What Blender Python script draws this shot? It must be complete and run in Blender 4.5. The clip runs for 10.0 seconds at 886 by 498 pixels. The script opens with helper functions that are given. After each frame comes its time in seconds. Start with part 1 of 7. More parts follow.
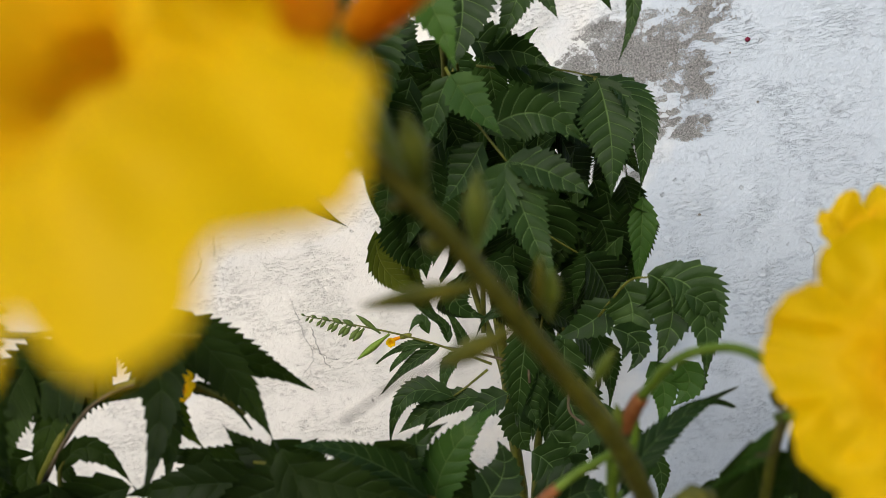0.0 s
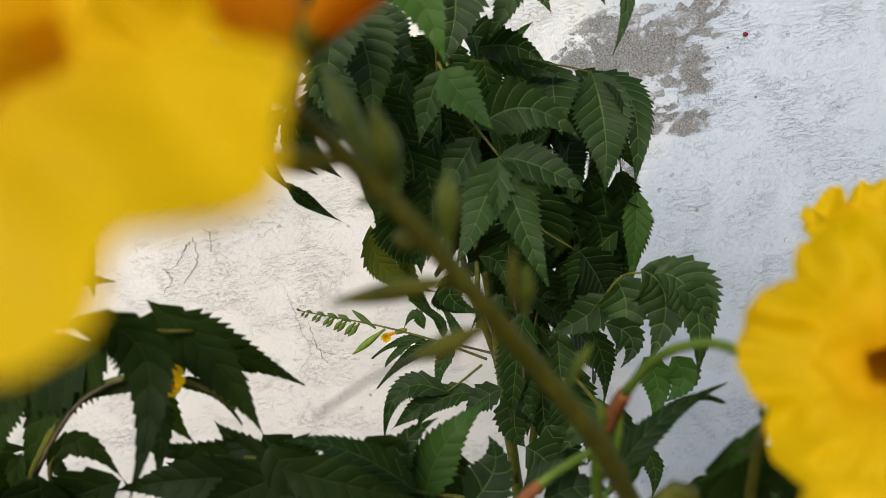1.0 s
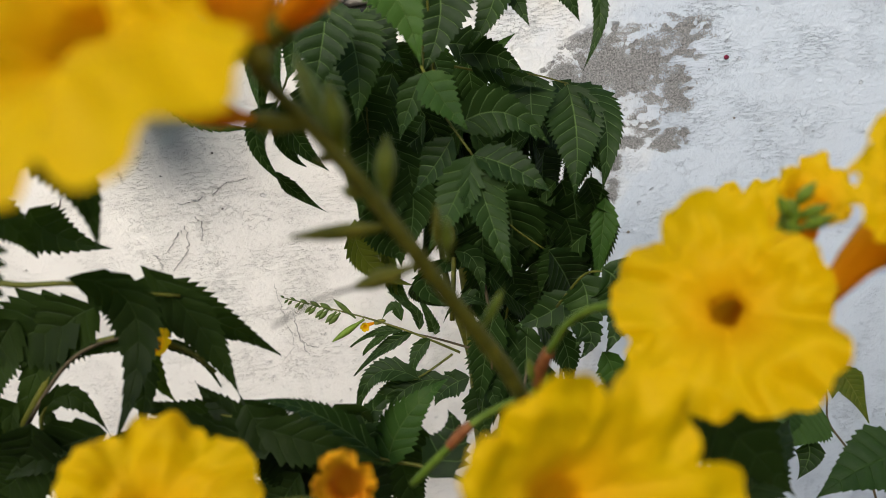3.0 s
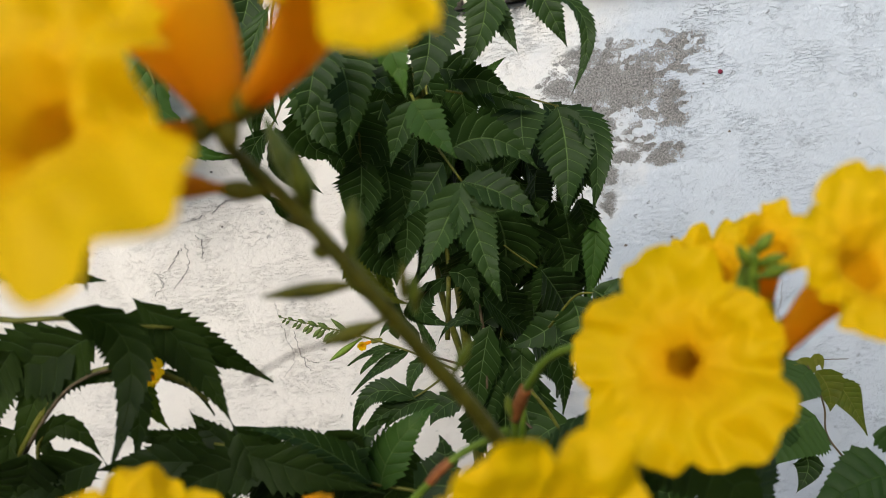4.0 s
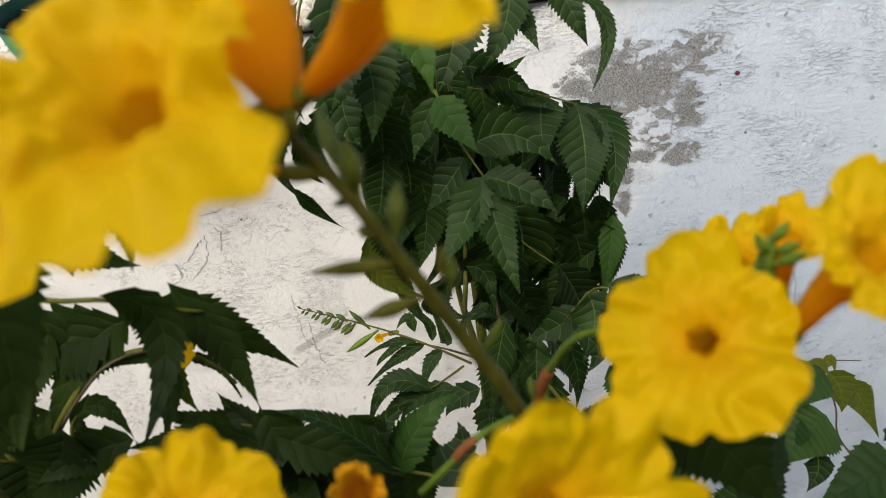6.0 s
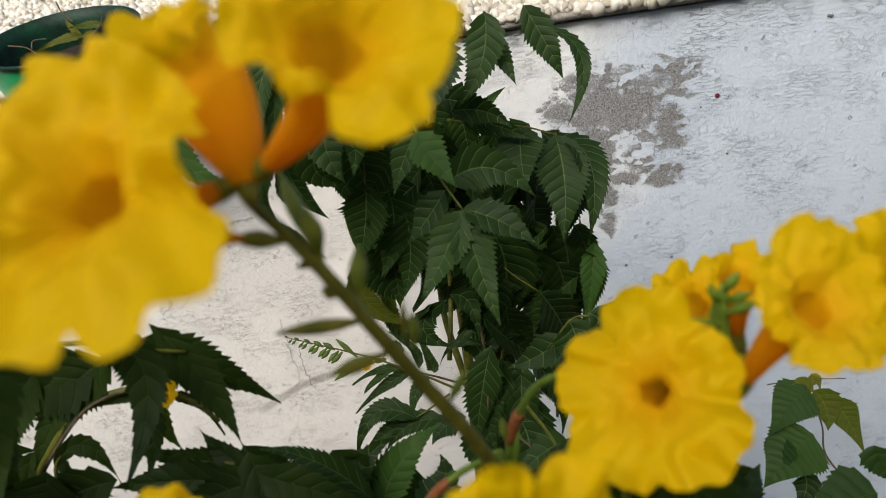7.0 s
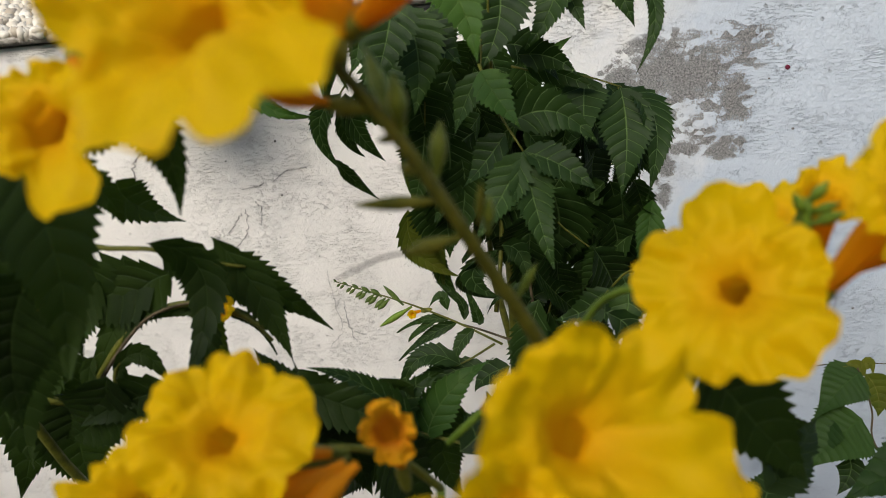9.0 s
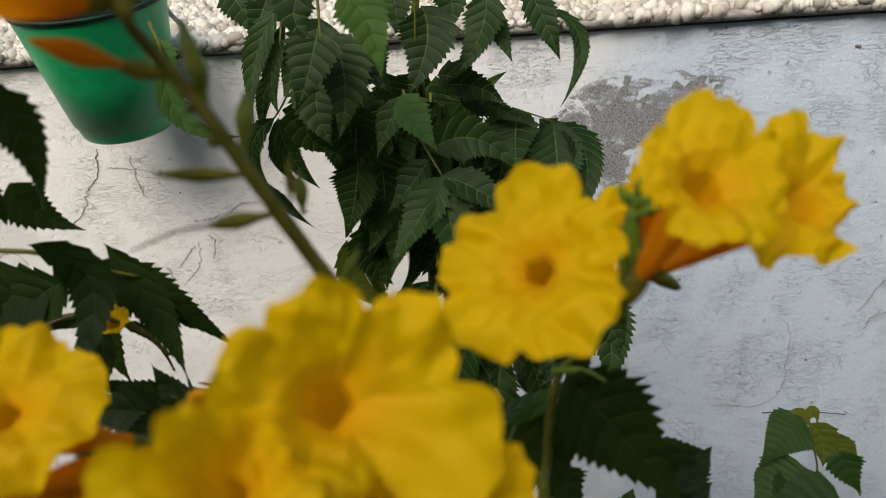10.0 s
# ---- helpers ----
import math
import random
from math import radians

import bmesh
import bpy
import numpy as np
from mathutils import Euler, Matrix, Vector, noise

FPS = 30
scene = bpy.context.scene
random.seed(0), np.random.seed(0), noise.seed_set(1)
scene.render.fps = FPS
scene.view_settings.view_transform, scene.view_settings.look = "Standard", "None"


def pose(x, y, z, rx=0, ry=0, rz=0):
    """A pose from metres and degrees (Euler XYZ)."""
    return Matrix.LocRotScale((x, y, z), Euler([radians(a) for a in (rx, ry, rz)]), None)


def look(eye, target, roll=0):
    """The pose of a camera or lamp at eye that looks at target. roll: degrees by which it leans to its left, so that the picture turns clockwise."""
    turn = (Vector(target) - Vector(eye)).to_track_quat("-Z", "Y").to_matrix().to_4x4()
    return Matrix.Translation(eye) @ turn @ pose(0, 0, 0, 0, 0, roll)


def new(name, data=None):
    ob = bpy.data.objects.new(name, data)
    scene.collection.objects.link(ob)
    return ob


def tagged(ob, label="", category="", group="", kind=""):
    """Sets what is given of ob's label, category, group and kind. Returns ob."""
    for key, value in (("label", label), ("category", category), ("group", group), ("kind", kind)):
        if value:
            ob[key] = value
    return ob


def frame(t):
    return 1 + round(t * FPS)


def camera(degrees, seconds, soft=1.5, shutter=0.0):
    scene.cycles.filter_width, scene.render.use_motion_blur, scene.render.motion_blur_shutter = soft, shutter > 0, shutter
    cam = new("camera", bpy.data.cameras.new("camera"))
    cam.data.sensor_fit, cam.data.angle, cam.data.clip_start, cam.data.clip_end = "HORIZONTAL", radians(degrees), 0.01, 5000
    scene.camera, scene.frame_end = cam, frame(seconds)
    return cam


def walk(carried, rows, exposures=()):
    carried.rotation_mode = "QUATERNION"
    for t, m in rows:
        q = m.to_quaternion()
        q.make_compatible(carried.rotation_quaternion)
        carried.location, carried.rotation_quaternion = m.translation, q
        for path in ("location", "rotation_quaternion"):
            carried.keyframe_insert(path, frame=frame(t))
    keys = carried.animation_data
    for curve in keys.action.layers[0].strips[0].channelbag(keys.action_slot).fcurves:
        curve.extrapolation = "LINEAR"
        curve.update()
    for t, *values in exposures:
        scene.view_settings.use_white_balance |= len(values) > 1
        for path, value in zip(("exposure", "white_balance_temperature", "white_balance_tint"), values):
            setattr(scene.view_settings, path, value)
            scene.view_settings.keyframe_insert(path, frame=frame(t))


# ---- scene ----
cam = camera(62.85, 10.0, soft=0.8)
# A phone's small lens, focused on the plant behind the flowers.
cam.data.dof.use_dof = True
cam.data.dof.focus_distance = 0.56
cam.data.dof.aperture_fstop = 13.5
PATH = [
    (0, (0.0002, -0.7653, 1.2001), (-0.0069, -0.3320, 0.9507), -10.93),
    (0.5, (0.0015, -0.7642, 1.2001), (-0.0036, -0.3310, 0.9504), -10.85),
    (1, (0.0040, -0.7651, 1.1993), (-0.0039, -0.3335, 0.9470), -10.91),
    (1.5, (0.0026, -0.7673, 1.2001), (-0.0071, -0.3355, 0.9483), -10.82),
    (2, (0.0032, -0.7714, 1.2041), (-0.0068, -0.3387, 0.9537), -10.94),
    (2.3, (0.0009, -0.7803, 1.2044), (-0.0133, -0.3464, 0.9564), -10.16),
    (2.5, (-0.0020, -0.7897, 1.2067), (-0.0147, -0.3540, 0.9618), -7.86),
    (2.7, (0.0012, -0.7913, 1.2008), (-0.0017, -0.3592, 0.9494), -6.70),
    (3, (0.0127, -0.7946, 1.2036), (0.0109, -0.3604, 0.9556), -7.67),
    (3.2, (0.0126, -0.7955, 1.2079), (0.0111, -0.3593, 0.9635), -7.92),
    (4.3, (0.0234, -0.7946, 1.2131), (0.0182, -0.3569, 0.9715), -8.75),
    (4.5, (0.0236, -0.7938, 1.2125), (0.0197, -0.3549, 0.9731), -9.31),
    (5, (0.0196, -0.8011, 1.2138), (0.0090, -0.3643, 0.9707), -8.97),
    (5.2, (0.0153, -0.8063, 1.2154), (-0.0001, -0.3700, 0.9717), -8.38),
    (6.5, (0.0167, -0.8044, 1.2156), (0.0079, -0.3651, 0.9769), -7.82),
    (7, (0.0235, -0.8063, 1.2247), (0.0182, -0.3639, 0.9918), -8.49),
    (7.5, (0.0233, -0.8061, 1.2254), (0.0170, -0.3635, 0.9930), -8.71),
    (8, (0.0238, -0.8046, 1.2237), (0.0169, -0.3626, 0.9900), -8.77),
    (8.5, (0.0262, -0.8045, 1.2235), (0.0200, -0.3628, 0.9893), -8.85),
    (9, (0.0142, -0.8141, 1.2083), (-0.0222, -0.3795, 0.9636), -6.85),
    (9.2, (0.0138, -0.8083, 1.1957), (-0.0078, -0.3749, 0.9475), -3.63),
    (9.5, (0.0227, -0.8095, 1.1957), (0.0112, -0.3700, 0.9576), -2.69),
    (9.8, (0.0395, -0.8171, 1.1982), (0.0142, -0.3632, 0.9901), -4.77),
    (10, (0.0487, -0.8171, 1.1904), (0.0263, -0.3659, 0.9759), -4.21),
]
walk(cam, [(t, look(eye, target, roll)) for t, eye, target, roll in PATH],
     exposures=[(0.0, 0.84), (2.4, 0.84), (3.0, 0.76), (4.3, 0.84), (5.0, 0.84), (7.0, 0.62), (8.5, 0.60), (9.5, 0.58), (10.0, 0.44)])

# ---- light: open shade under a bright sky, light falling from the upper left ----
world = bpy.data.worlds.new("sky")
scene.world = world
world.use_nodes = True
wn = world.node_tree.nodes
sky = wn.new("ShaderNodeTexSky")
sky.sky_type = "NISHITA"
sky.sun_disc = False
sky.sun_elevation, sky.sun_rotation = radians(45), radians(201)
sky.air_density, sky.dust_density = 1.0, 3.0
wn["Background"].inputs["Strength"].default_value = 0.12
world.node_tree.links.new(sky.outputs["Color"], wn["Background"].inputs["Color"])
sun = new("sun", bpy.data.lights.new("sun", "SUN"))
sun.data.energy, sun.data.angle, sun.data.color = 3.7, radians(50), (1.0, 0.958, 0.880)
sun.matrix_world = look((-0.45, -1.20, 1.28), (0, 0, 0))


# ---- materials ----
def nodes_of(name):
    m = bpy.data.materials.new(name)
    m.use_nodes = True
    t = m.node_tree
    return m, t, t.nodes, t.nodes["Principled BSDF"], t.nodes["Material Output"]


def add(t, kind, **values):
    n = t.nodes.new(kind)
    for key, v in values.items():
        n.inputs[key.replace("_", " ")].default_value = v
    return n


def ramp(t, source, *stops):
    n = t.nodes.new("ShaderNodeValToRGB")
    while len(n.color_ramp.elements) < len(stops):
        n.color_ramp.elements.new(0.5)
    for e, (at, col) in zip(n.color_ramp.elements, stops):
        e.position, e.color = at, (*col, 1) if len(col) == 3 else col
    t.links.new(source, n.inputs["Fac"])
    return n.outputs["Color"]


def math_node(t, op, a, b=0.5, c=None):
    n = t.nodes.new("ShaderNodeMath")
    n.operation = op
    for k, v in enumerate((a, b, c)):
        if v is None:
            continue
        if isinstance(v, (int, float)):
            n.inputs[k].default_value = v
        else:
            t.links.new(v, n.inputs[k])
    return n.outputs[0]


def mix(t, fac, a, b, blend="MIX"):
    n = t.nodes.new("ShaderNodeMix")
    n.data_type, n.blend_type = "RGBA", blend
    for k, v in ((0, fac), (6, a), (7, b)):
        if isinstance(v, (int, float)):
            n.inputs[k].default_value = v
        elif isinstance(v, tuple):
            n.inputs[k].default_value = (*v, 1)
        else:
            t.links.new(v, n.inputs[k])
    return n.outputs[2]


def bump(t, height, strength, distance, normal=None):
    n = add(t, "ShaderNodeBump", Strength=strength, Distance=distance)
    t.links.new(height, n.inputs["Height"])
    if normal:
        t.links.new(normal, n.inputs["Normal"])
    return n.outputs["Normal"]


def noise_of(t, scale, detail=4.0, rough=0.55, coords=None, dims="Object"):
    n = add(t, "ShaderNodeTexNoise", Scale=scale, Detail=detail, Roughness=rough)
    if coords is None:
        coords = t.nodes.new("ShaderNodeTexCoord").outputs[dims]
    t.links.new(coords, n.inputs["Vector"])
    return n.outputs["Fac"]


def leaf_material(name, dark, light, vein, through_light=0.22, rough=0.5):
    """UV: u runs from the midrib (0) to the margin (1), v counts the side veins."""
    m, t, ns, p, out = nodes_of(name)
    uv = ns.new("ShaderNodeSeparateXYZ")
    t.links.new(ns.new("ShaderNodeUVMap").outputs["UV"], uv.inputs[0])
    rnd = ns.new("ShaderNodeObjectInfo").outputs["Random"]
    base = mix(t, rnd, dark, light)
    n1 = noise_of(t, 160.0, 3.0)
    base = mix(t, ramp(t, n1, (0.35, (0, 0, 0)), (0.75, (1, 1, 1))), base, mix(t, 0.5, base, light))
    n2 = noise_of(t, 35.0, 3.0)
    base = mix(t, math_node(t, "MULTIPLY", ramp(t, n2, (0.62, (0, 0, 0)), (0.8, (1, 1, 1))), 0.35), base, vein)
    frac = math_node(t, "PINGPONG", uv.outputs["Y"], 0.5)
    side = ramp(t, frac, (0.0, (1, 1, 1)), (0.048, (0, 0, 0)))
    mid = ramp(t, uv.outputs["X"], (0.0, (0.8, 0.8, 0.8)), (0.045, (0, 0, 0)))
    pillow = ramp(t, frac, (0.0, (0, 0, 0)), (0.22, (0.8, 0.8, 0.8)), (0.5, (1, 1, 1)))
    veins = math_node(t, "MAXIMUM", math_node(t, "MULTIPLY", side, 0.85), mid)
    base = mix(t, math_node(t, "MULTIPLY", veins, 0.85), base, vein)
    t.links.new(base, p.inputs["Base Color"])
    p.inputs["Roughness"].default_value = rough
    p.inputs["Specular IOR Level"].default_value = 0.11
    fine = noise_of(t, 900.0, 2.0)
    h = math_node(t, "ADD", math_node(t, "MULTIPLY", veins, -0.4), math_node(t, "MULTIPLY", fine, 0.25))
    h = math_node(t, "ADD", h, math_node(t, "MULTIPLY", pillow, 0.22))
    nrm = bump(t, h, 0.8, 0.0011)
    t.links.new(nrm, p.inputs["Normal"])
    tr = ns.new("ShaderNodeBsdfTranslucent")
    t.links.new(mix(t, 0.5, base, (0.16, 0.30, 0.02)), tr.inputs["Color"])
    mx = ns.new("ShaderNodeMixShader")
    mx.inputs[0].default_value = through_light
    t.links.new(p.outputs[0], mx.inputs[1])
    t.links.new(tr.outputs[0], mx.inputs[2])
    t.links.new(mx.outputs[0], out.inputs["Surface"])
    return m


def petal_material(name, limb, deep, tube, through_light=0.35):
    """UV: v runs from the tube's base (0) over the mouth (0.55) to the rim (1)."""
    m, t, ns, p, out = nodes_of(name)
    uv = ns.new("ShaderNodeSeparateXYZ")
    t.links.new(ns.new("ShaderNodeUVMap").outputs["UV"], uv.inputs[0])
    n1 = noise_of(t, 120.0, 3.0)
    v = math_node(t, "ADD", uv.outputs["Y"], math_node(t, "MULTIPLY", math_node(t, "SUBTRACT", n1, 0.5), 0.10))
    col = ramp(t, v, (0.0, tube), (0.54, deep), (0.70, tuple(0.5 * a + 0.5 * b for a, b in zip(deep, limb))), (0.88, limb))
    rays = ns.new("ShaderNodeTexWave")
    rays.inputs["Scale"].default_value = 9.0
    rays.inputs["Distortion"].default_value = 3.0
    rays.inputs["Detail"].default_value = 3.0
    t.links.new(ns.new("ShaderNodeUVMap").outputs["UV"], rays.inputs["Vector"])
    lines = math_node(t, "MULTIPLY", rays.outputs["Fac"], ramp(t, v, (0.3, (1, 1, 1)), (0.72, (0, 0, 0))))
    col = mix(t, math_node(t, "MULTIPLY", lines, 0.25), col, deep)
    n2 = noise_of(t, 45.0, 2.0)
    col = mix(t, math_node(t, "MULTIPLY", ramp(t, n2, (0.45, (0, 0, 0)), (0.75, (1, 1, 1))), 0.3), col, tuple(0.7 * a + 0.3 * b for a, b in zip(limb, deep)))
    t.links.new(col, p.inputs["Base Color"])
    p.inputs["Roughness"].default_value = 0.55
    p.inputs["Specular IOR Level"].default_value = 0.12
    h = math_node(t, "ADD", math_node(t, "MULTIPLY", rays.outputs["Fac"], 0.12), noise_of(t, 160.0, 3.0))
    t.links.new(bump(t, h, 0.35, 0.0008), p.inputs["Normal"])
    tr = ns.new("ShaderNodeBsdfTranslucent")
    t.links.new(col, tr.inputs["Color"])
    mx = ns.new("ShaderNodeMixShader")
    mx.inputs[0].default_value = through_light
    t.links.new(p.outputs[0], mx.inputs[1])
    t.links.new(tr.outputs[0], mx.inputs[2])
    t.links.new(mx.outputs[0], out.inputs["Surface"])
    return m


def plain_material(name, a, b, scale=60.0, rough=0.6, relief=0.3, depth=0.001, spec=0.2):
    m, t, ns, p, out = nodes_of(name)
    n1 = noise_of(t, scale)
    n2 = noise_of(t, scale * 6)
    f = math_node(t, "ADD", math_node(t, "MULTIPLY", n1, 0.65), math_node(t, "MULTIPLY", n2, 0.35))
    t.links.new(ramp(t, f, (0.36, a), (0.62, b)), p.inputs["Base Color"])
    p.inputs["Roughness"].default_value = rough
    p.inputs["Specular IOR Level"].default_value = spec
    t.links.new(bump(t, n2, relief, depth), p.inputs["Normal"])
    return m


def wall_material():
    """Old limewash over plaster: brush ridges, worn patches with the grey undercoat showing, faint warm stains; sun at
    left and shade at right are in the colour.
    """
    m, t, ns, p, out = nodes_of("limewash")
    pos = ns.new("ShaderNodeTexCoord").outputs["Object"]
    xyz = ns.new("ShaderNodeSeparateXYZ")
    t.links.new(pos, xyz.inputs[0])
    x, z = xyz.outputs["X"], xyz.outputs["Z"]

    def blot(cx, cz, rx, rz, slant=0.0):
        dx = math_node(t, "SUBTRACT", x, cx)
        dz = math_node(t, "SUBTRACT", z, cz)
        u = math_node(t, "DIVIDE", math_node(t, "ADD", dx, math_node(t, "MULTIPLY", dz, slant)), rx)
        w = math_node(t, "DIVIDE", dz, rz)
        d = math_node(t, "SQRT", math_node(t, "ADD", math_node(t, "MULTIPLY", u, u), math_node(t, "MULTIPLY", w, w)))
        return math_node(t, "SUBTRACT", 1.0, d)

    big = noise_of(t, 9.0, 5.0, 0.6, pos)
    mid = noise_of(t, 34.0, 6.0, 0.65, pos)
    fine = noise_of(t, 170.0, 5.0, 0.7, pos)
    # Ridges of the brush run level.
    mp = ns.new("ShaderNodeMapping")
    mp.inputs["Scale"].default_value = (45.0, 40.0, 190.0)
    t.links.new(pos, mp.inputs["Vector"])
    ridge = noise_of(t, 1.0, 5.0, 0.6, mp.outputs["Vector"])
    # Peeled spots.
    core = blot(0.232, 0.951, 0.088, 0.054, 0.1)
    for spot in ((0.176, 0.956, 0.036, 0.022), (0.215, 0.905, 0.034, 0.055), (0.296, 0.914, 0.030, 0.040), (0.290, 0.858, 0.030, 0.020), (0.245, 0.862, 0.036, 0.016), (0.262, 0.884, 0.034, 0.034), (0.223, 0.842, 0.016, 0.036), (0.224, 0.799, 0.014, 0.020)):
        core = math_node(t, "MAXIMUM", core, blot(*spot))
    core = math_node(t, "MAXIMUM", core, math_node(t, "MULTIPLY", blot(0.295, 0.975, 0.055, 0.036), 0.45))
    mp3 = ns.new("ShaderNodeMapping")
    mp3.inputs["Scale"].default_value = (38.0, 38.0, 60.0)
    t.links.new(pos, mp3.inputs["Vector"])
    lumps = noise_of(t, 1.0, 7.0, 0.68, mp3.outputs["Vector"])
    specks = noise_of(t, 430.0, 4.0, 0.75, pos)
    cells = add(t, "ShaderNodeTexVoronoi", Scale=1.0)
    wob = ns.new("ShaderNodeVectorMath")
    wob.operation = "MULTIPLY_ADD"
    warp = add(t, "ShaderNodeTexNoise", Scale=120.0, Detail=4.0)
    t.links.new(pos, warp.inputs["Vector"])
    t.links.new(warp.outputs["Color"], wob.inputs[0])
    wob.inputs[1].default_value = (0.9, 0.9, 0.9)
    mp4 = ns.new("ShaderNodeMapping")
    mp4.inputs["Scale"].default_value = (85.0, 85.0, 120.0)
    t.links.new(pos, mp4.inputs["Vector"])
    t.links.new(mp4.outputs["Vector"], wob.inputs[2])
    t.links.new(wob.outputs[0], cells.inputs["Vector"])
    chip = ns.new("ShaderNodeSeparateColor")
    t.links.new(cells.outputs["Color"], chip.inputs[0])
    flake = chip.outputs["Red"]
    ragged = math_node(t, "ADD", math_node(t, "MULTIPLY", math_node(t, "SUBTRACT", lumps, 0.5), 1.7), math_node(t, "MULTIPLY", math_node(t, "SUBTRACT", specks, 0.5), 2.2))
    ragged = math_node(t, "ADD", ragged, math_node(t, "MULTIPLY", math_node(t, "SUBTRACT", flake, 0.5), 0.9))
    peel = math_node(t, "ADD", math_node(t, "MULTIPLY", core, 1.25), ragged)
    peeled = ramp(t, peel, (0.33, (0, 0, 0)), (0.38, (0.9, 0.9, 0.9)), (0.80, (1, 1, 1)))
    left = math_node(t, "MAXIMUM", blot(0.243, 0.903, 0.018, 0.014), blot(0.266, 0.890, 0.026, 0.015))
    left = math_node(t, "MAXIMUM", left, blot(0.292, 0.884, 0.016, 0.012))
    left = math_node(t, "ADD", left, math_node(t, "MULTIPLY", math_node(t, "SUBTRACT", flake, 0.5), 1.6))
    keep = ramp(t, left, (0.28, (1, 1, 1)), (0.30, (0, 0, 0)))
    inside = ramp(t, core, (-0.10, (0, 0, 0)), (0.10, (1, 1, 1)))
    peeled = math_node(t, "MULTIPLY", math_node(t, "MULTIPLY", peeled, inside), keep)
    # Small chips all over.
    chips = ramp(t, math_node(t, "ADD", math_node(t, "MULTIPLY", noise_of(t, 105.0, 3.0, 0.6, pos), 0.7), math_node(t, "MULTIPLY", fine, 0.3)), (0.70, (0, 0, 0)), (0.715, (1, 1, 1)))
    # Warm sunlight at left and bluish shade at right are painted into this colour.
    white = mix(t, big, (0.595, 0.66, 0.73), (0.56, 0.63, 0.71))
    sunlit_side = ramp(t, math_node(t, "ADD", x, math_node(t, "MULTIPLY", math_node(t, "SUBTRACT", big, 0.5), 0.5)), (0.0, (1, 1, 1)), (0.28, (0, 0, 0)))
    white = mix(t, math_node(t, "MULTIPLY", sunlit_side, 0.95), white, (0.92, 0.88, 0.81))
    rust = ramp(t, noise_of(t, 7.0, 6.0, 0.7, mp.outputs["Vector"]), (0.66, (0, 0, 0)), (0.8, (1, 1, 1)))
    white = mix(t, math_node(t, "MULTIPLY", math_node(t, "MULTIPLY", rust, sunlit_side), 0.4), white, (0.62, 0.44, 0.33))
    grime = ramp(t, mid, (0.55, (0, 0, 0)), (0.8, (1, 1, 1)))
    white = mix(t, math_node(t, "MULTIPLY", grime, 0.10), white, (0.52, 0.50, 0.47))
    grey = mix(t, ramp(t, specks, (0.38, (0, 0, 0)), (0.60, (1, 1, 1))), (0.12, 0.12, 0.12), (0.50, 0.495, 0.48))
    pits = ramp(t, math_node(t, "ADD", math_node(t, "MULTIPLY", noise_of(t, 260.0, 3.0, 0.6, pos), 0.75), math_node(t, "MULTIPLY", mid, 0.25)), (0.69, (0, 0, 0)), (0.71, (1, 1, 1)))
    dimple = add(t, "ShaderNodeTexVoronoi", Scale=62.0)
    t.links.new(pos, dimple.inputs["Vector"])
    pick = ns.new("ShaderNodeSeparateColor")
    t.links.new(dimple.outputs["Color"], pick.inputs[0])
    away = math_node(t, "ADD", dimple.outputs["Distance"], math_node(t, "MULTIPLY", math_node(t, "SUBTRACT", fine, 0.5), 0.5))
    reach = math_node(t, "MULTIPLY", math_node(t, "SUBTRACT", pick.outputs["Red"], 0.55), 0.42)
    dents = ramp(t, math_node(t, "SUBTRACT", reach, away), (0.0, (0, 0, 0)), (0.05, (1, 1, 1)))
    col = mix(t, peeled, white, grey)
    col = mix(t, math_node(t, "MULTIPLY", dents, 0.22), col, (0.40, 0.40, 0.40))
    col = mix(t, math_node(t, "MULTIPLY", chips, 0.6), col, (0.36, 0.36, 0.36))
    col = mix(t, math_node(t, "MULTIPLY", pits, 0.6), col, (0.22, 0.21, 0.20))
    p.inputs["Roughness"].default_value = 0.8
    p.inputs["Specular IOR Level"].default_value = 0.25
    # Flakes and brush marks: sharp little steps, gathered in patches.
    mp2 = ns.new("ShaderNodeMapping")
    mp2.inputs["Scale"].default_value = (48.0, 60.0, 240.0)
    t.links.new(pos, mp2.inputs["Vector"])
    def scratches(scale, width):
        """Thin broken lines, the edges of dried brush marks."""
        near = math_node(t, "ABSOLUTE", math_node(t, "SUBTRACT", scale, 0.5))
        return ramp(t, near, (0.0, (1, 1, 1)), (width, (0, 0, 0)))

    lines = scratches(noise_of(t, 1.0, 5.0, 0.62, mp2.outputs["Vector"]), 0.013)
    curls = scratches(noise_of(t, 70.0, 4.0, 0.6, pos), 0.014)
    patchy = ramp(t, noise_of(t, 14.0, 4.0, 0.6, pos), (0.46, (0, 0, 0)), (0.64, (1, 1, 1)))
    patchy2 = ramp(t, noise_of(t, 21.0, 4.0, 0.6, pos), (0.50, (0, 0, 0)), (0.66, (1, 1, 1)))
    marks = math_node(t, "MAXIMUM", math_node(t, "MULTIPLY", lines, patchy), math_node(t, "MULTIPLY", curls, patchy2))
    lifted = math_node(t, "MULTIPLY", ramp(t, flake, (0.60, (0, 0, 0)), (0.62, (1, 1, 1))), patchy)
    col = mix(t, math_node(t, "MULTIPLY", marks, 0.07), col, (0.30, 0.30, 0.30))
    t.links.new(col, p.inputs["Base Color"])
    h = math_node(t, "ADD", math_node(t, "MULTIPLY", marks, -0.24), math_node(t, "MULTIPLY", lifted, 0.10))
    h = math_node(t, "ADD", h, math_node(t, "MULTIPLY", ridge, 0.18))
    h = math_node(t, "ADD", h, math_node(t, "MULTIPLY", fine, 0.34))
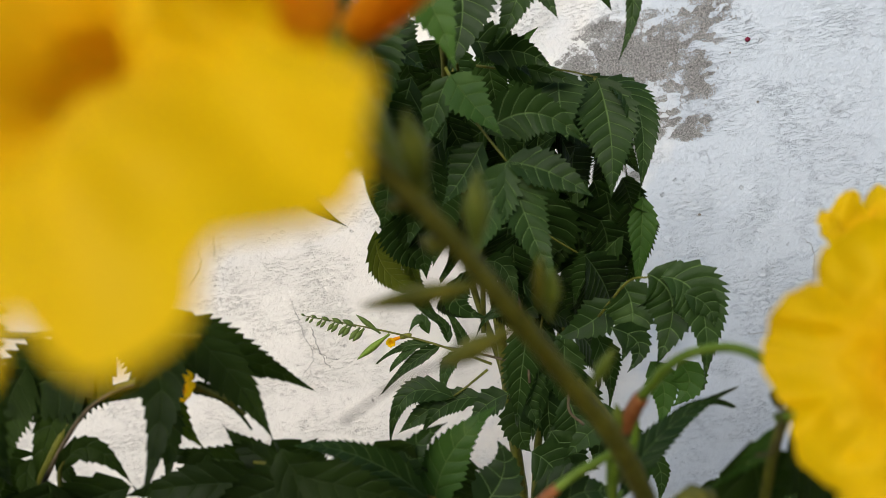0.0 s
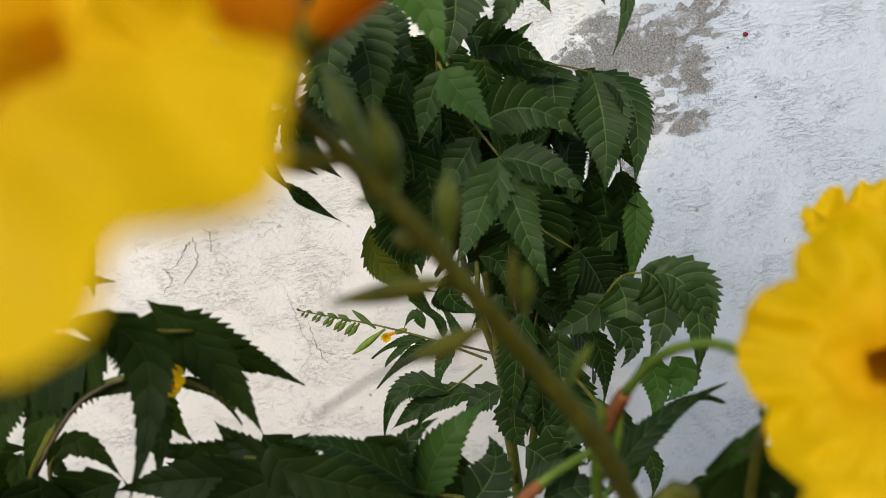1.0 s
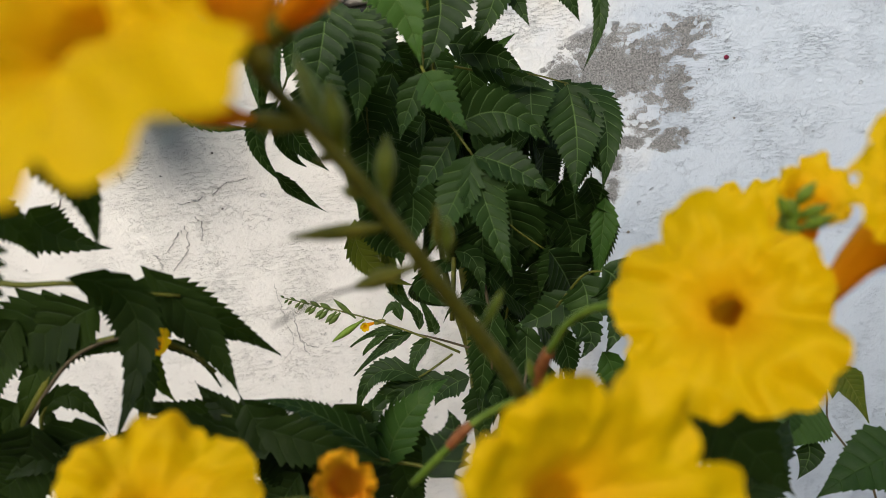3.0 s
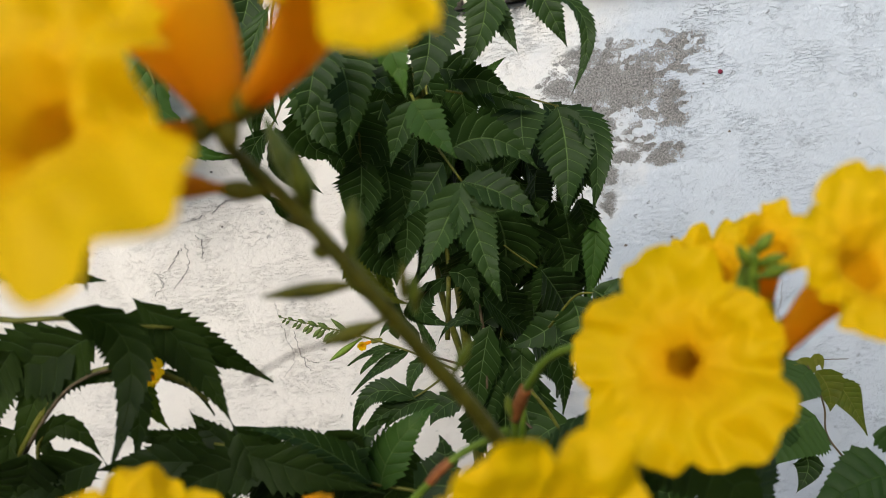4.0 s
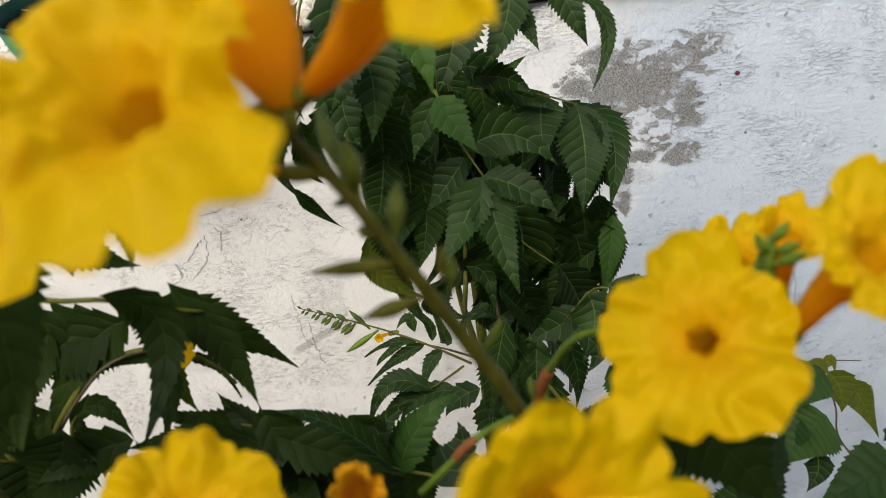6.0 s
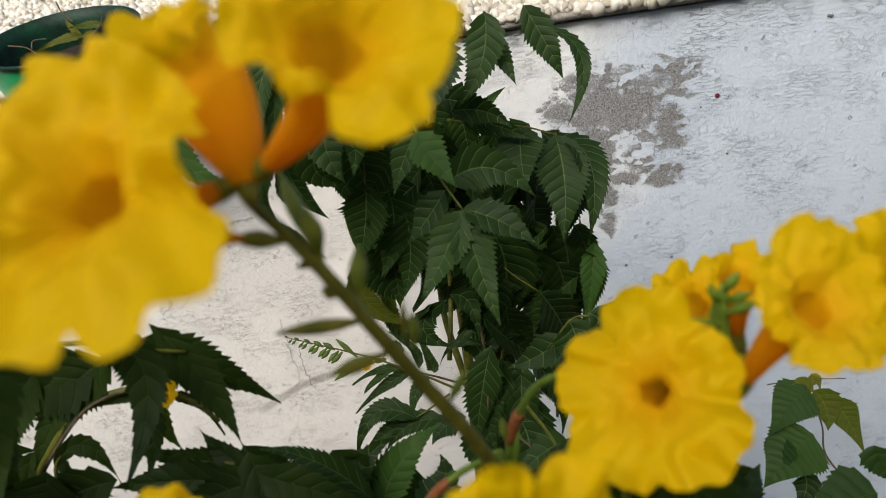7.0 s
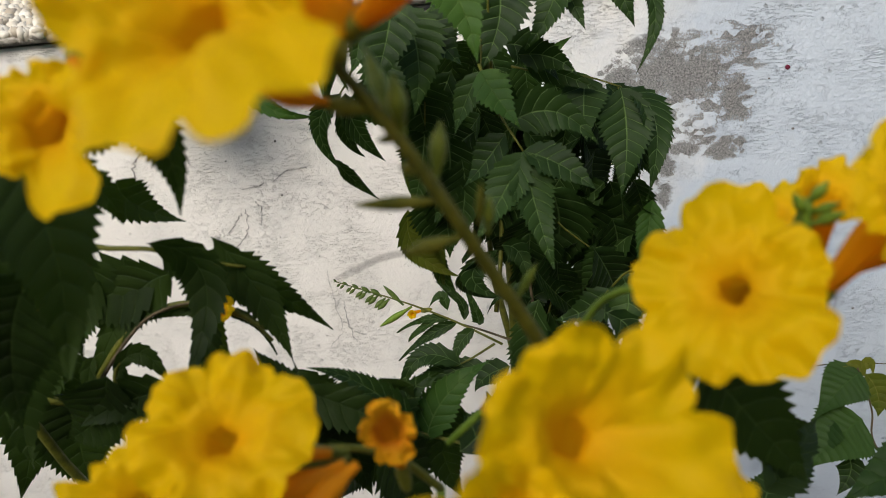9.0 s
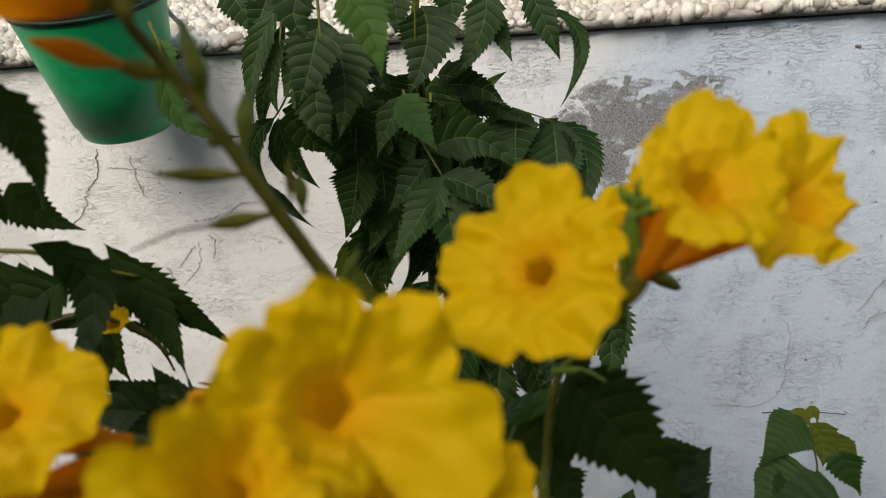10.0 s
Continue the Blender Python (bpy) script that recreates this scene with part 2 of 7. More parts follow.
    h = math_node(t, "SUBTRACT", h, math_node(t, "MULTIPLY", math_node(t, "MAXIMUM", peeled, math_node(t, "MAXIMUM", math_node(t, "MULTIPLY", chips, 0.8), math_node(t, "MULTIPLY", pits, 0.6))), 0.9))
    h = math_node(t, "SUBTRACT", h, math_node(t, "MULTIPLY", dents, 0.8))
    grain = noise_of(t, 620.0, 3.0, 0.7, pos)
    h = math_node(t, "ADD", h, math_node(t, "MULTIPLY", math_node(t, "MULTIPLY", grain, peeled), 0.8))
    t.links.new(bump(t, h, 0.9, 0.0056), p.inputs["Normal"])
    return m


DULL = leaf_material("leaf_dull", (0.0070, 0.0140, 0.0028), (0.019, 0.034, 0.0060), (0.034, 0.056, 0.014), 0.12, 0.5)
LEAF = leaf_material("leaf_green", (0.0050, 0.0140, 0.0028), (0.020, 0.043, 0.0080), (0.15, 0.23, 0.075), 0.10, 0.48)
YOUNG = leaf_material("leaf_young", (0.018, 0.050, 0.008), (0.038, 0.085, 0.012), (0.12, 0.18, 0.05), 0.2)
OLIVE = leaf_material("leaf_yellowing", (0.04, 0.06, 0.008), (0.11, 0.11, 0.012), (0.18, 0.17, 0.04), 0.25)
VINE = leaf_material("leaf_seedling", (0.013, 0.034, 0.007), (0.028, 0.060, 0.011), (0.040, 0.075, 0.018), 0.2)
PETAL = petal_material("petal_yellow", (0.80, 0.525, 0.0012), (0.90, 0.46, 0.004), (0.80, 0.29, 0.008), 0.52)
WILTED = petal_material("petal_wilted", (0.85, 0.42, 0.012), (0.66, 0.20, 0.008), (0.80, 0.32, 0.01), 0.35)
STEM = plain_material("stem_green", (0.060, 0.066, 0.008), (0.125, 0.125, 0.016), 220, 0.5)
FRESH = plain_material("stalk_fresh", (0.075, 0.135, 0.010), (0.14, 0.21, 0.022), 220, 0.45)
JOINT = plain_material("stalk_red", (0.19, 0.055, 0.018), (0.30, 0.12, 0.035), 300, 0.5)
CALYX = plain_material("calyx_green", (0.085, 0.095, 0.010), (0.17, 0.165, 0.018), 250, 0.5)
BUD = plain_material("bud_green", (0.075, 0.115, 0.014), (0.16, 0.20, 0.03), 250, 0.45)
SPRIG = plain_material("sprig_green", (0.045, 0.075, 0.013), (0.10, 0.14, 0.026), 250, 0.5)
TWIG = plain_material("twig_brown", (0.05, 0.04, 0.02), (0.12, 0.09, 0.05), 200, 0.7)
LIME = wall_material()
MORTAR = plain_material("mortar", (0.20, 0.18, 0.15), (0.42, 0.39, 0.34), 90, 0.9, 0.8, 0.003)
GREEN_PLASTIC = plain_material("green_plastic", (0.003, 0.28, 0.085), (0.006, 0.38, 0.12), 25, 0.42, 0.12, 0.0006, 0.5)
RIM = plain_material("grimy_shaded_rim", (0.004, 0.005, 0.004), (0.004, 0.038, 0.017), 60, 0.5, 0.4, 0.001)
SOIL = plain_material("dark_soil", (0.018, 0.014, 0.01), (0.06, 0.045, 0.03), 140, 0.95, 0.9, 0.004)
EARTH = plain_material("earth", (0.045, 0.033, 0.023), (0.11, 0.08, 0.052), 30, 0.95, 0.8, 0.01)
STRAP = plain_material("grey_metal", (0.16, 0.17, 0.18), (0.30, 0.31, 0.32), 80, 0.45, 0.15, 0.0005)
CRACK = plain_material("crack_dark", (0.11, 0.10, 0.088), (0.25, 0.225, 0.20), 200, 0.95)
RED_SPECK = plain_material("red_speck", (0.10, 0.008, 0.025), (0.19, 0.02, 0.045), 300, 0.8)


def pebble_material():
    m, t, ns, p, out = nodes_of("white_pebble")
    rnd = ns.new("ShaderNodeNewGeometry").outputs["Random Per Island"]
    col = ramp(t, rnd, (0.0, (0.32, 0.27, 0.20)), (0.35, (0.52, 0.47, 0.38)), (1.0, (0.68, 0.64, 0.55)))
    n1 = noise_of(t, 220.0, 4.0)
    col = mix(t, math_node(t, "MULTIPLY", ramp(t, n1, (0.5, (0, 0, 0)), (0.75, (1, 1, 1))), 0.4), col, (0.42, 0.36, 0.28))
    t.links.new(col, p.inputs["Base Color"])
    p.inputs["Roughness"].default_value = 0.65
    t.links.new(bump(t, n1, 0.4, 0.001), p.inputs["Normal"])
    return m


PEBBLE = pebble_material()


# ---- builders ----
def mesh_object(name, verts, faces, material, parent=None, label="", uvs=None, smooth=True, solid=0.0):
    me = bpy.data.meshes.new(name)
    me.from_pydata([tuple(v) for v in verts], [], faces)
    if uvs is not None:
        layer = me.uv_layers.new(name="UVMap")
        for loop in me.loops:
            layer.data[loop.index].uv = uvs[loop.vertex_index]
    if smooth:
        me.polygons.foreach_set("use_smooth", [True] * len(me.polygons))
    me.materials.append(material)
    ob = new(name, me)
    if parent:
        ob.parent = parent
    if label:
        ob["label"] = label
    return ob


def part(name, bm, material, parent=None, label="", smooth=True):
    me = bpy.data.meshes.new(name)
    bm.to_mesh(me)
    bm.free()
    if smooth:
        me.polygons.foreach_set("use_smooth", [True] * len(me.polygons))
    me.materials.append(material)
    ob = new(name, me)
    if parent:
        ob.parent = parent
    if label:
        ob["label"] = label
    return ob


def empty(name, label, category, group="", kind=""):
    return tagged(new(name), label, category, group, kind)


def spline(points, steps=6):
    """A smooth line through the points."""
    p = [Vector(q) for q in points]
    if len(p) == 2:
        return [p[0].lerp(p[1], k / steps) for k in range(steps + 1)]
    p = [2 * p[0] - p[1]] + p + [2 * p[-1] - p[-2]]
    out = []
    for a, b, c, d in zip(p, p[1:], p[2:], p[3:]):
        for k in range(steps):
            u = k / steps
            out.append(0.5 * (2 * b + (c - a) * u + (2 * a - 5 * b + 4 * c - d) * u * u + (3 * b - a - 3 * c + d) * u ** 3))
    out.append(p[-2])
    return out


def tube_data(line, radii, sides=8, wobble=0.0, rng=None):
    """Vertices and faces of a round tube along a line; radii are spread evenly over it."""
    verts, faces = [], []
    n = len(line)
    normal = None
    for i, q in enumerate(line):
        tan = (line[min(i + 1, n - 1)] - line[max(i - 1, 0)]).normalized()
        if normal is None:
            normal = tan.orthogonal().normalized()
        normal = (normal - tan * normal.dot(tan)).normalized()
        other = tan.cross(normal)
        s = i / (n - 1) * (len(radii) - 1)
        k = min(int(s), len(radii) - 2) if len(radii) > 1 else 0
        r = radii[k] + (radii[k + 1] - radii[k]) * (s - k) if len(radii) > 1 else radii[0]
        for j in range(sides):
            a = 2 * math.pi * j / sides
            w = 1 + (rng.uniform(-wobble, wobble) if wobble else 0)
            verts.append(q + (normal * math.cos(a) + other * math.sin(a)) * r * w)
    for i in range(n - 1):
        for j in range(sides):
            a, b = i * sides + j, i * sides + (j + 1) % sides
            faces.append((a, b, b + sides, a + sides))
    faces.append(tuple(range(sides))[::-1])
    faces.append(tuple(range((n - 1) * sides, n * sides)))
    return verts, faces


def stalk(name, points, radii, material, parent, label="", sides=8, wobble=0.0, steps=6):
    rng = random.Random(name + str(points[0]))
    v, f = tube_data(spline(points, steps), radii, sides, wobble, rng)
    return mesh_object(name, v, f, material, parent, label)


def leaflet(parent, base, bend, tip, facing, width, material=None, teeth=13, name="leaflet", broad=0.36, fold=0.22, nick=1.0):
    """A toothed blade from base over bend to tip, its upper side turned to facing."""
    base, bend, tip, up = (Vector(q) for q in (base, bend, tip, facing))
    rng = random.Random(round(sum(base) * 1e5 + sum(tip) * 1e4))
    ctrl = 2 * bend - 0.5 * (base + tip)
    cols = (0.0, 0.34, 0.68, 1.0)
    rows = 2 * teeth + 1
    length = (tip - base).length
    wave = rng.uniform(0, 6.28)
    twist = rng.uniform(-0.25, 0.25)

    def at(s):
        s = min(max(s, 0.0), 1.0)
        q = (1 - s) ** 2 * base + 2 * s * (1 - s) * ctrl + s * s * tip
        tan = (2 * (1 - s) * (ctrl - base) + 2 * s * (tip - ctrl)).normalized()
        side = tan.cross(up)
        side = side.normalized() if side.length > 1e-4 else tan.orthogonal().normalized()
        nrm = side.cross(tan).normalized()
        a = twist * (s - 0.3)
        return q, tan, side * math.cos(a) + nrm * math.sin(a), nrm * math.cos(a) - side * math.sin(a)

    def half(s):
        rise = min(1.0, s / broad)
        fall = max(0.0, (s - broad) / (1 - broad))
        return 0.5 * width * (0.08 + 0.92 * math.sin(rise * math.pi / 2) ** 0.85) * (1 - fall ** 1.35) ** 1.25 + 0.0001

    verts, faces, uvs = [], [], []
    for sgn in (-1, 1):
        start = len(verts)
        bite = [rng.uniform(0.55, 1.45) for _ in range(rows)]
        for i in range(rows):
            s = i / (rows - 1)
            tooth = i % 2
            for c in cols:
                ss = min(1.0, s + 0.21 * c * (1 - s) * min(1.0, s * 5 + 0.25) + (0.028 * bite[i] if tooth and c == 1.0 else 0.0))
                q, tan, side, nrm = at(ss)
                w = half(ss) * (1.0 + (0.16 * bite[i] if tooth else -0.08) * nick * (c == 1.0))
                lift = fold * c * w + 0.05 * length * math.sin(wave + 7 * ss + 1.5 * sgn) * c * c * 0.6
                quilt = 0.009 * width * (0.0 if c in (0.0, 1.0) else -math.cos(math.pi * i / 2))
                verts.append(q + side * sgn * c * w + nrm * (lift + quilt))
                uvs.append((c, i * 0.25))
        nc = len(cols)
        for i in range(rows - 1):
            for j in range(nc - 1):
                a = start + i * nc + j
                f = (a, a + 1, a + 1 + nc, a + nc)
                faces.append(f if sgn > 0 else f[::-1])
    return mesh_object(name, verts, faces, material or LEAF, parent, uvs=uvs)


def flower(parent, mouth, facing, foot, lobes, seed=0, throat=0.0042, crumple=1.0, gap=0.84, material=None, label=""):
    """A trumpet flower: a tube that widens from its foot to the mouth, five crumpled lobes, and a green calyx. Each lobe: its turn in degrees about
    the flower's axis, its reach, and how far its end stands before the mouth."""
    rng = random.Random(seed)
    mouth, foot = Vector(mouth), Vector(foot)
    n = Vector(facing).normalized()
    ctrl = mouth - n * (mouth - foot).length * 0.5
    e1 = Vector((0, 0, 1)).cross(n).normalized() if abs(n.z) < 0.95 else n.orthogonal().normalized()
    e2 = n.cross(e1)
    lobes = sorted((radians(a) % (2 * math.pi), reach, fore) for a, reach, fore in lobes)
    count = len(lobes)
    size = sum(reach for _, reach, _ in lobes) / count
    around, along_tube, along_limb = 140, 12, 16
    ph = [rng.uniform(0, 6.28) for _ in range(8)]
    notch = [min(0.97, gap + rng.uniform(-0.09, 0.09)) for _ in range(count)]
    off_seed = Vector((seed * 3.1, seed * 1.7, 0))

    def lobe_at(a):
        """The reach and the forward stand of the rim at the turn a, and how near the gap between two lobes is (1: in it)."""
        for k in range(count):
            prev, cur, nxt = lobes[k - 1], lobes[k], lobes[(k + 1) % count]
            lo = ((cur[0] - prev[0]) % (2 * math.pi)) / 2
            hi = ((nxt[0] - cur[0]) % (2 * math.pi)) / 2
            d = (a - cur[0] + math.pi) % (2 * math.pi) - math.pi
            if -lo <= d < hi:
                other, w, dip = (prev, -d / lo, notch[k - 1]) if d < 0 else (nxt, d / hi, notch[k])
                low = dip * min(cur[1], other[1])
                round_off = max(0.0, 1 - w ** 3.2) ** 0.5
                reach = low + (cur[1] - low) * round_off
                s = w * w * (3 - 2 * w) * 0.5
                return reach, cur[2] * (1 - s) + other[2] * s, w
        return size, 0.0, 0.0

    verts, faces, uvs = [], [], []
    for i in range(along_tube):
        s = i / along_tube
        q = (1 - s) ** 2 * foot + 2 * s * (1 - s) * ctrl + s * s * (mouth - n * 0.26 * size)
        tan = (2 * (1 - s) * (ctrl - foot) + 2 * s * (mouth - ctrl)).normalized()
        a1 = (e1 - tan * e1.dot(tan)).normalized()
        a2 = tan.cross(a1)
        w = min(1.0, s / 0.8)
        r = throat * (0.30 + 0.80 * w * (1.6 - 0.6 * w) - 0.10 * max(0.0, s - 0.8) / 0.2)
        for j in range(around):
            a = 2 * math.pi * j / around
            rr = r * (1 + 0.07 * s * math.cos(5 * a + ph[6]) + 0.05 * s * math.sin(3 * a + ph[5]))
            verts.append(q + (a1 * math.cos(a) + a2 * math.sin(a)) * rr)
            uvs.append((j / around * 6.0, 0.55 * s))
    table = [lobe_at(2 * math.pi * j / around) for j in range(around)]
    for i in range(along_limb + 1):
        u = i / along_limb
        for j in range(around):
            a = 2 * math.pi * j / around
            reach, fore, w = table[j]
            reach *= 1 + crumple * (0.010 * math.sin(17 * a + ph[0]) + 0.009 * math.sin(29 * a + ph[1]) + 0.06 * noise.noise(Vector((3.2 * math.cos(a), 3.2 * math.sin(a), seed))))
            base_r = throat * (1 + 0.07 * math.cos(5 * a + ph[6]) + 0.05 * math.sin(3 * a + ph[5]))
            rho = base_r + (reach - base_r) * (0.55 * u + 0.45 * u ** 1.8)
            rise = fore * u - 0.26 * size * (1 - u) ** 2.2 - 0.05 * size * max(0.0, u - 0.7) / 0.3
            spot = Vector((math.cos(a) * u * 1.5, math.sin(a) * u * 1.5, 0)) + off_seed
            folds = crumple * size * u * (0.24 * noise.noise(spot * 1.6) + 0.15 * noise.noise(spot * 3.4) + 0.026 * noise.noise(Vector((9 * math.cos(a), 9 * math.sin(a), u * 1.2 + seed))))
            rim = crumple * size * max(0.0, (u - 0.5) / 0.5) ** 1.6 * (0.05 * math.sin(11 * a + ph[2] + 2 * math.sin(2 * a)) + 0.05 * noise.noise(Vector((6 * math.cos(a), 6 * math.sin(a), seed + 5))))
            crease = -size * 0.20 * u * (1.1 - 0.6 * u) * max(0.0, w - 0.55) ** 1.3 * 2.2
            verts.append(mouth + (e1 * math.cos(a) + e2 * math.sin(a)) * rho + n * (rise + folds + rim + crease))
            uvs.append((j / around * 6.0, 0.55 + 0.45 * u))
    rings = along_tube + along_limb + 1
    for i in range(rings - 1):
        for j in range(around):
            a, b = i * around + j, i * around + (j + 1) % around
            faces.append((a, b, b + around, a + around))
    ob = mesh_object("flower", verts, faces, material or PETAL, parent, label, uvs=uvs)
    d = (ctrl - foot).normalized()
    line = [foot - d * 0.004, foot - d * 0.002, foot, foot + d * 0.003, foot + d * 0.0055]
    v, f = tube_data(line, [0.0008, 0.0017, 0.0020, 0.0022, 0.0019], 10)
    mesh_object("calyx", v, f, CALYX, ob, "green calyx")
    return ob


def bud(parent, base, tip, thick, material=None, hook=0.0, name="bud"):
    """A slim flower bud: a short stalk, a swollen calyx, and a pointed end."""
    base, tip = Vector(base), Vector(tip)
    side = (tip - base).orthogonal().normalized() * hook
    line = spline([base, base.lerp(tip, 0.35) + side, base.lerp(tip, 0.7) + side, tip], 6)
    v, f = tube_data(line, [0.35 * thick, 0.42 * thick, 0.8 * thick, thick, 0.85 * thick, 0.5 * thick, 0.14 * thick], 10)
    return mesh_object(name, v, f, material or BUD, parent)


# ---- the setting: whitewashed wall, pebbled top, ground ----
LEDGE = 1.066
bm = bmesh.new()
bmesh.ops.create_cube(bm, size=1, matrix=Matrix.Translation((0, 0.8, 0.5 * (LEDGE - 0.012))) @ Matrix.Diagonal((6.0, 1.6, LEDGE - 0.012, 1)))
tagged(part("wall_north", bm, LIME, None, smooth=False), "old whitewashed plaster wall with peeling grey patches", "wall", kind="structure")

# The mortar bed on top of the wall, with a ragged lip that hangs over the face.
rng = random.Random(3)
verts, faces = [], []
cols = 300
for i in range(cols + 1):
    x = -3.0 + 6.0 * i / cols
    lip = -0.013 + 0.003 * noise.noise((x * 14, 0, 0)) + 0.002 * noise.noise((x * 60, 3, 0))
    low = LEDGE - 0.007 + 0.0025 * noise.noise((x * 22, 7, 0)) + 0.002 * noise.noise((x * 75, 9, 0))
    verts += [(x, 0.01, LEDGE - 0.012), (x, lip + 0.004, low), (x, lip, low + 0.006), (x, lip + 0.005, LEDGE + 0.001), (x, 1.60, LEDGE + 0.001), (x, 1.60, LEDGE - 0.012)]
for i in range(cols):
    for k in range(5):
        a = i * 6 + k
        faces.append((a, a + 1, a + 7, a + 6))
tagged(mesh_object("ledge", verts, faces, MORTAR), "rough mortar bed on top of the white wall", "ledge", kind="structure")


def pebble_shape(rng):
    b = bmesh.new()
    bmesh.ops.create_icosphere(b, subdivisions=1, radius=1)
    for v in b.verts:
        v.co *= rng.uniform(0.72, 1.14)
    vs = [v.co.copy() for v in b.verts]
    fs = [tuple(v.index for v in f.verts) for f in b.faces]
    b.free()
    return vs, fs


shapes = [pebble_shape(rng) for _ in range(14)]
verts, faces = [], []
for _ in range(21000):
    y = -0.013 + 1.11 * rng.random() ** 1.35
    x = rng.uniform(-1.5, 1.5)
    vs, fs = rng.choice(shapes)
    r = rng.uniform(0.0045, 0.0098)
    m = Matrix.Translation((x, y, LEDGE + r * rng.uniform(0.1, 0.75))) @ Euler([rng.uniform(0, 6.28) for _ in range(3)]).to_matrix().to_4x4() @ Matrix.Diagonal((r * rng.uniform(0.9, 1.4), r, r * rng.uniform(0.55, 0.85), 1))
    o = len(verts)
    verts += [m @ v for v in vs]
    faces += [tuple(o + k for k in f) for f in fs]
tagged(mesh_object("pebbles", verts, faces, PEBBLE, smooth=True), "bed of small white and cream pebbles on the wall top", "pebbles", kind="stuff")

bm = bmesh.new()
bmesh.ops.create_grid(bm, x_segments=60, y_segments=60, size=1, matrix=Matrix.Diagonal((400, 400, 1, 1)))
for v in bm.verts:
    v.co.z = 0.01 * noise.noise((v.co.x * 3, v.co.y * 3, 0))
tagged(part("ground", bm, EARTH), "bare brown earth in front of the wall", "ground", kind="structure")

# Unseen wall, added to hold off low sky light and part of the sun.
bm = bmesh.new()
bmesh.ops.create_cube(bm, size=1, matrix=Matrix.Translation((0, -2.7, 1.6)) @ Matrix.Diagonal((9.0, 0.2, 3.2, 1)))
tagged(part("wall_south", bm, MORTAR, None, smooth=False), "unseen plain grey wall added behind the camera to hold back light", "wall", kind="structure")

# Fine cracks in the limewash.
def crack(points, width=0.0012):
    rng = random.Random(str(points))
    line = spline([(x, -0.0004, z) for x, z in points], 10)
    v, f = [], []
    for i, q in enumerate(line):
        q = q + Vector((rng.uniform(-0.0022, 0.0022), 0, rng.uniform(-0.0015, 0.0015)))
        w = width * rng.uniform(0.25, 1.0)
        v += [q + Vector((-w, 0, w * 0.4)), q + Vector((0, -0.0006, 0)), q + Vector((w, 0, -w * 0.4))]
    for i in range(len(line) - 1):
        a = 3 * i
        f += [(a, a + 1, a + 4, a + 3), (a + 1, a + 2, a + 5, a + 4)]
    ob = mesh_object("crack", v, f, CRACK, bpy.data.objects["wall_north"], "thin dark crack in the paint")
    return ob


crack([(-0.392, 0.958), (-0.400, 0.924), (-0.418, 0.904), (-0.429, 0.878), (-0.448, 0.864)], 0.0011)
crack([(-0.356, 0.947), (-0.352, 0.914), (-0.350, 0.894)], 0.0006)
crack([(-0.385, 0.933), (-0.358, 0.930), (-0.320, 0.920)], 0.0005)
crack([(-0.555, 0.823), (-0.535, 0.828), (-0.522, 0.810)], 0.0007)
crack([(-0.326, 0.799), (-0.312, 0.814), (-0.303, 0.824)], 0.0006)
crack([(-0.296, 0.858), (-0.278, 0.859), (-0.264, 0.863)], 0.0006)
crack([(-0.282, 0.840), (-0.276, 0.828), (-0.282, 0.805)], 0.0006)
crack([(-0.253, 0.863), (-0.241, 0.873), (-0.227, 0.878), (-0.209, 0.879)], 0.0006)
crack([(-0.211, 0.733), (-0.208, 0.676), (-0.206, 0.635), (-0.226, 0.608)], 0.0003)
crack([(-0.204, 0.654), (-0.188, 0.630), (-0.173, 0.625)], 0.0003)
crack([(0.546, 0.656), (0.554, 0.671), (0.573, 0.681)], 0.0007)
crack([(-0.198, 0.682), (-0.195, 0.644), (-0.190, 0.614)], 0.0006)
crack([(0.437, 0.681), (0.450, 0.663), (0.456, 0.627), (0.455, 0.609), (0.452, 0.563), (0.425, 0.538), (0.371, 0.543)], 0.0005)
crack([(0.562, 0.727), (0.550, 0.708), (0.537, 0.683)], 0.0007)
crack([(-0.295, 0.830), (-0.301, 0.799), (-0.327, 0.769)], 0.0005)
crack([(-0.344, 0.797), (-0.339, 0.779), (-0.354, 0.764)], 0.0005)


def speck(x, z, r, material):
    b = bmesh.new()
    bmesh.ops.create_icosphere(b, subdivisions=2, radius=1, matrix=Matrix.Translation((x, -0.0005, z)) @ Matrix.Diagonal((r, 0.0012, r * 0.8, 1)))
    for v in b.verts:
        v.co.x += 0.35 * r * noise.noise(v.co * 900)
        v.co.z += 0.35 * r * noise.noise(v.co * 900 + Vector((5, 0, 0)))
    part("speck", b, material, bpy.data.objects["wall_north"], "small coloured speck on the paint")


speck(0.354, 0.948, 0.0030, RED_SPECK)
speck(0.335, 0.937, 0.0011, CRACK)
speck(0.304, 0.742, 0.0020, CRACK)
speck(0.245, 0.739, 0.0022, CRACK)
speck(0.369, 0.874, 0.0016, CRACK)
speck(-0.246, 0.845, 0.0014, CRACK)
speck(0.478, 1.020, 0.0024, CRACK)
speck(0.332, 1.049, 0.0014, CRACK)
speck(0.480, 0.611, 0.0018, CRACK)
speck(-0.239, 0.916, 0.0016, CRACK)
speck(0.475, 1.021, 0.0020, CRACK)
speck(-0.305, 0.896, 0.0012, CRACK)


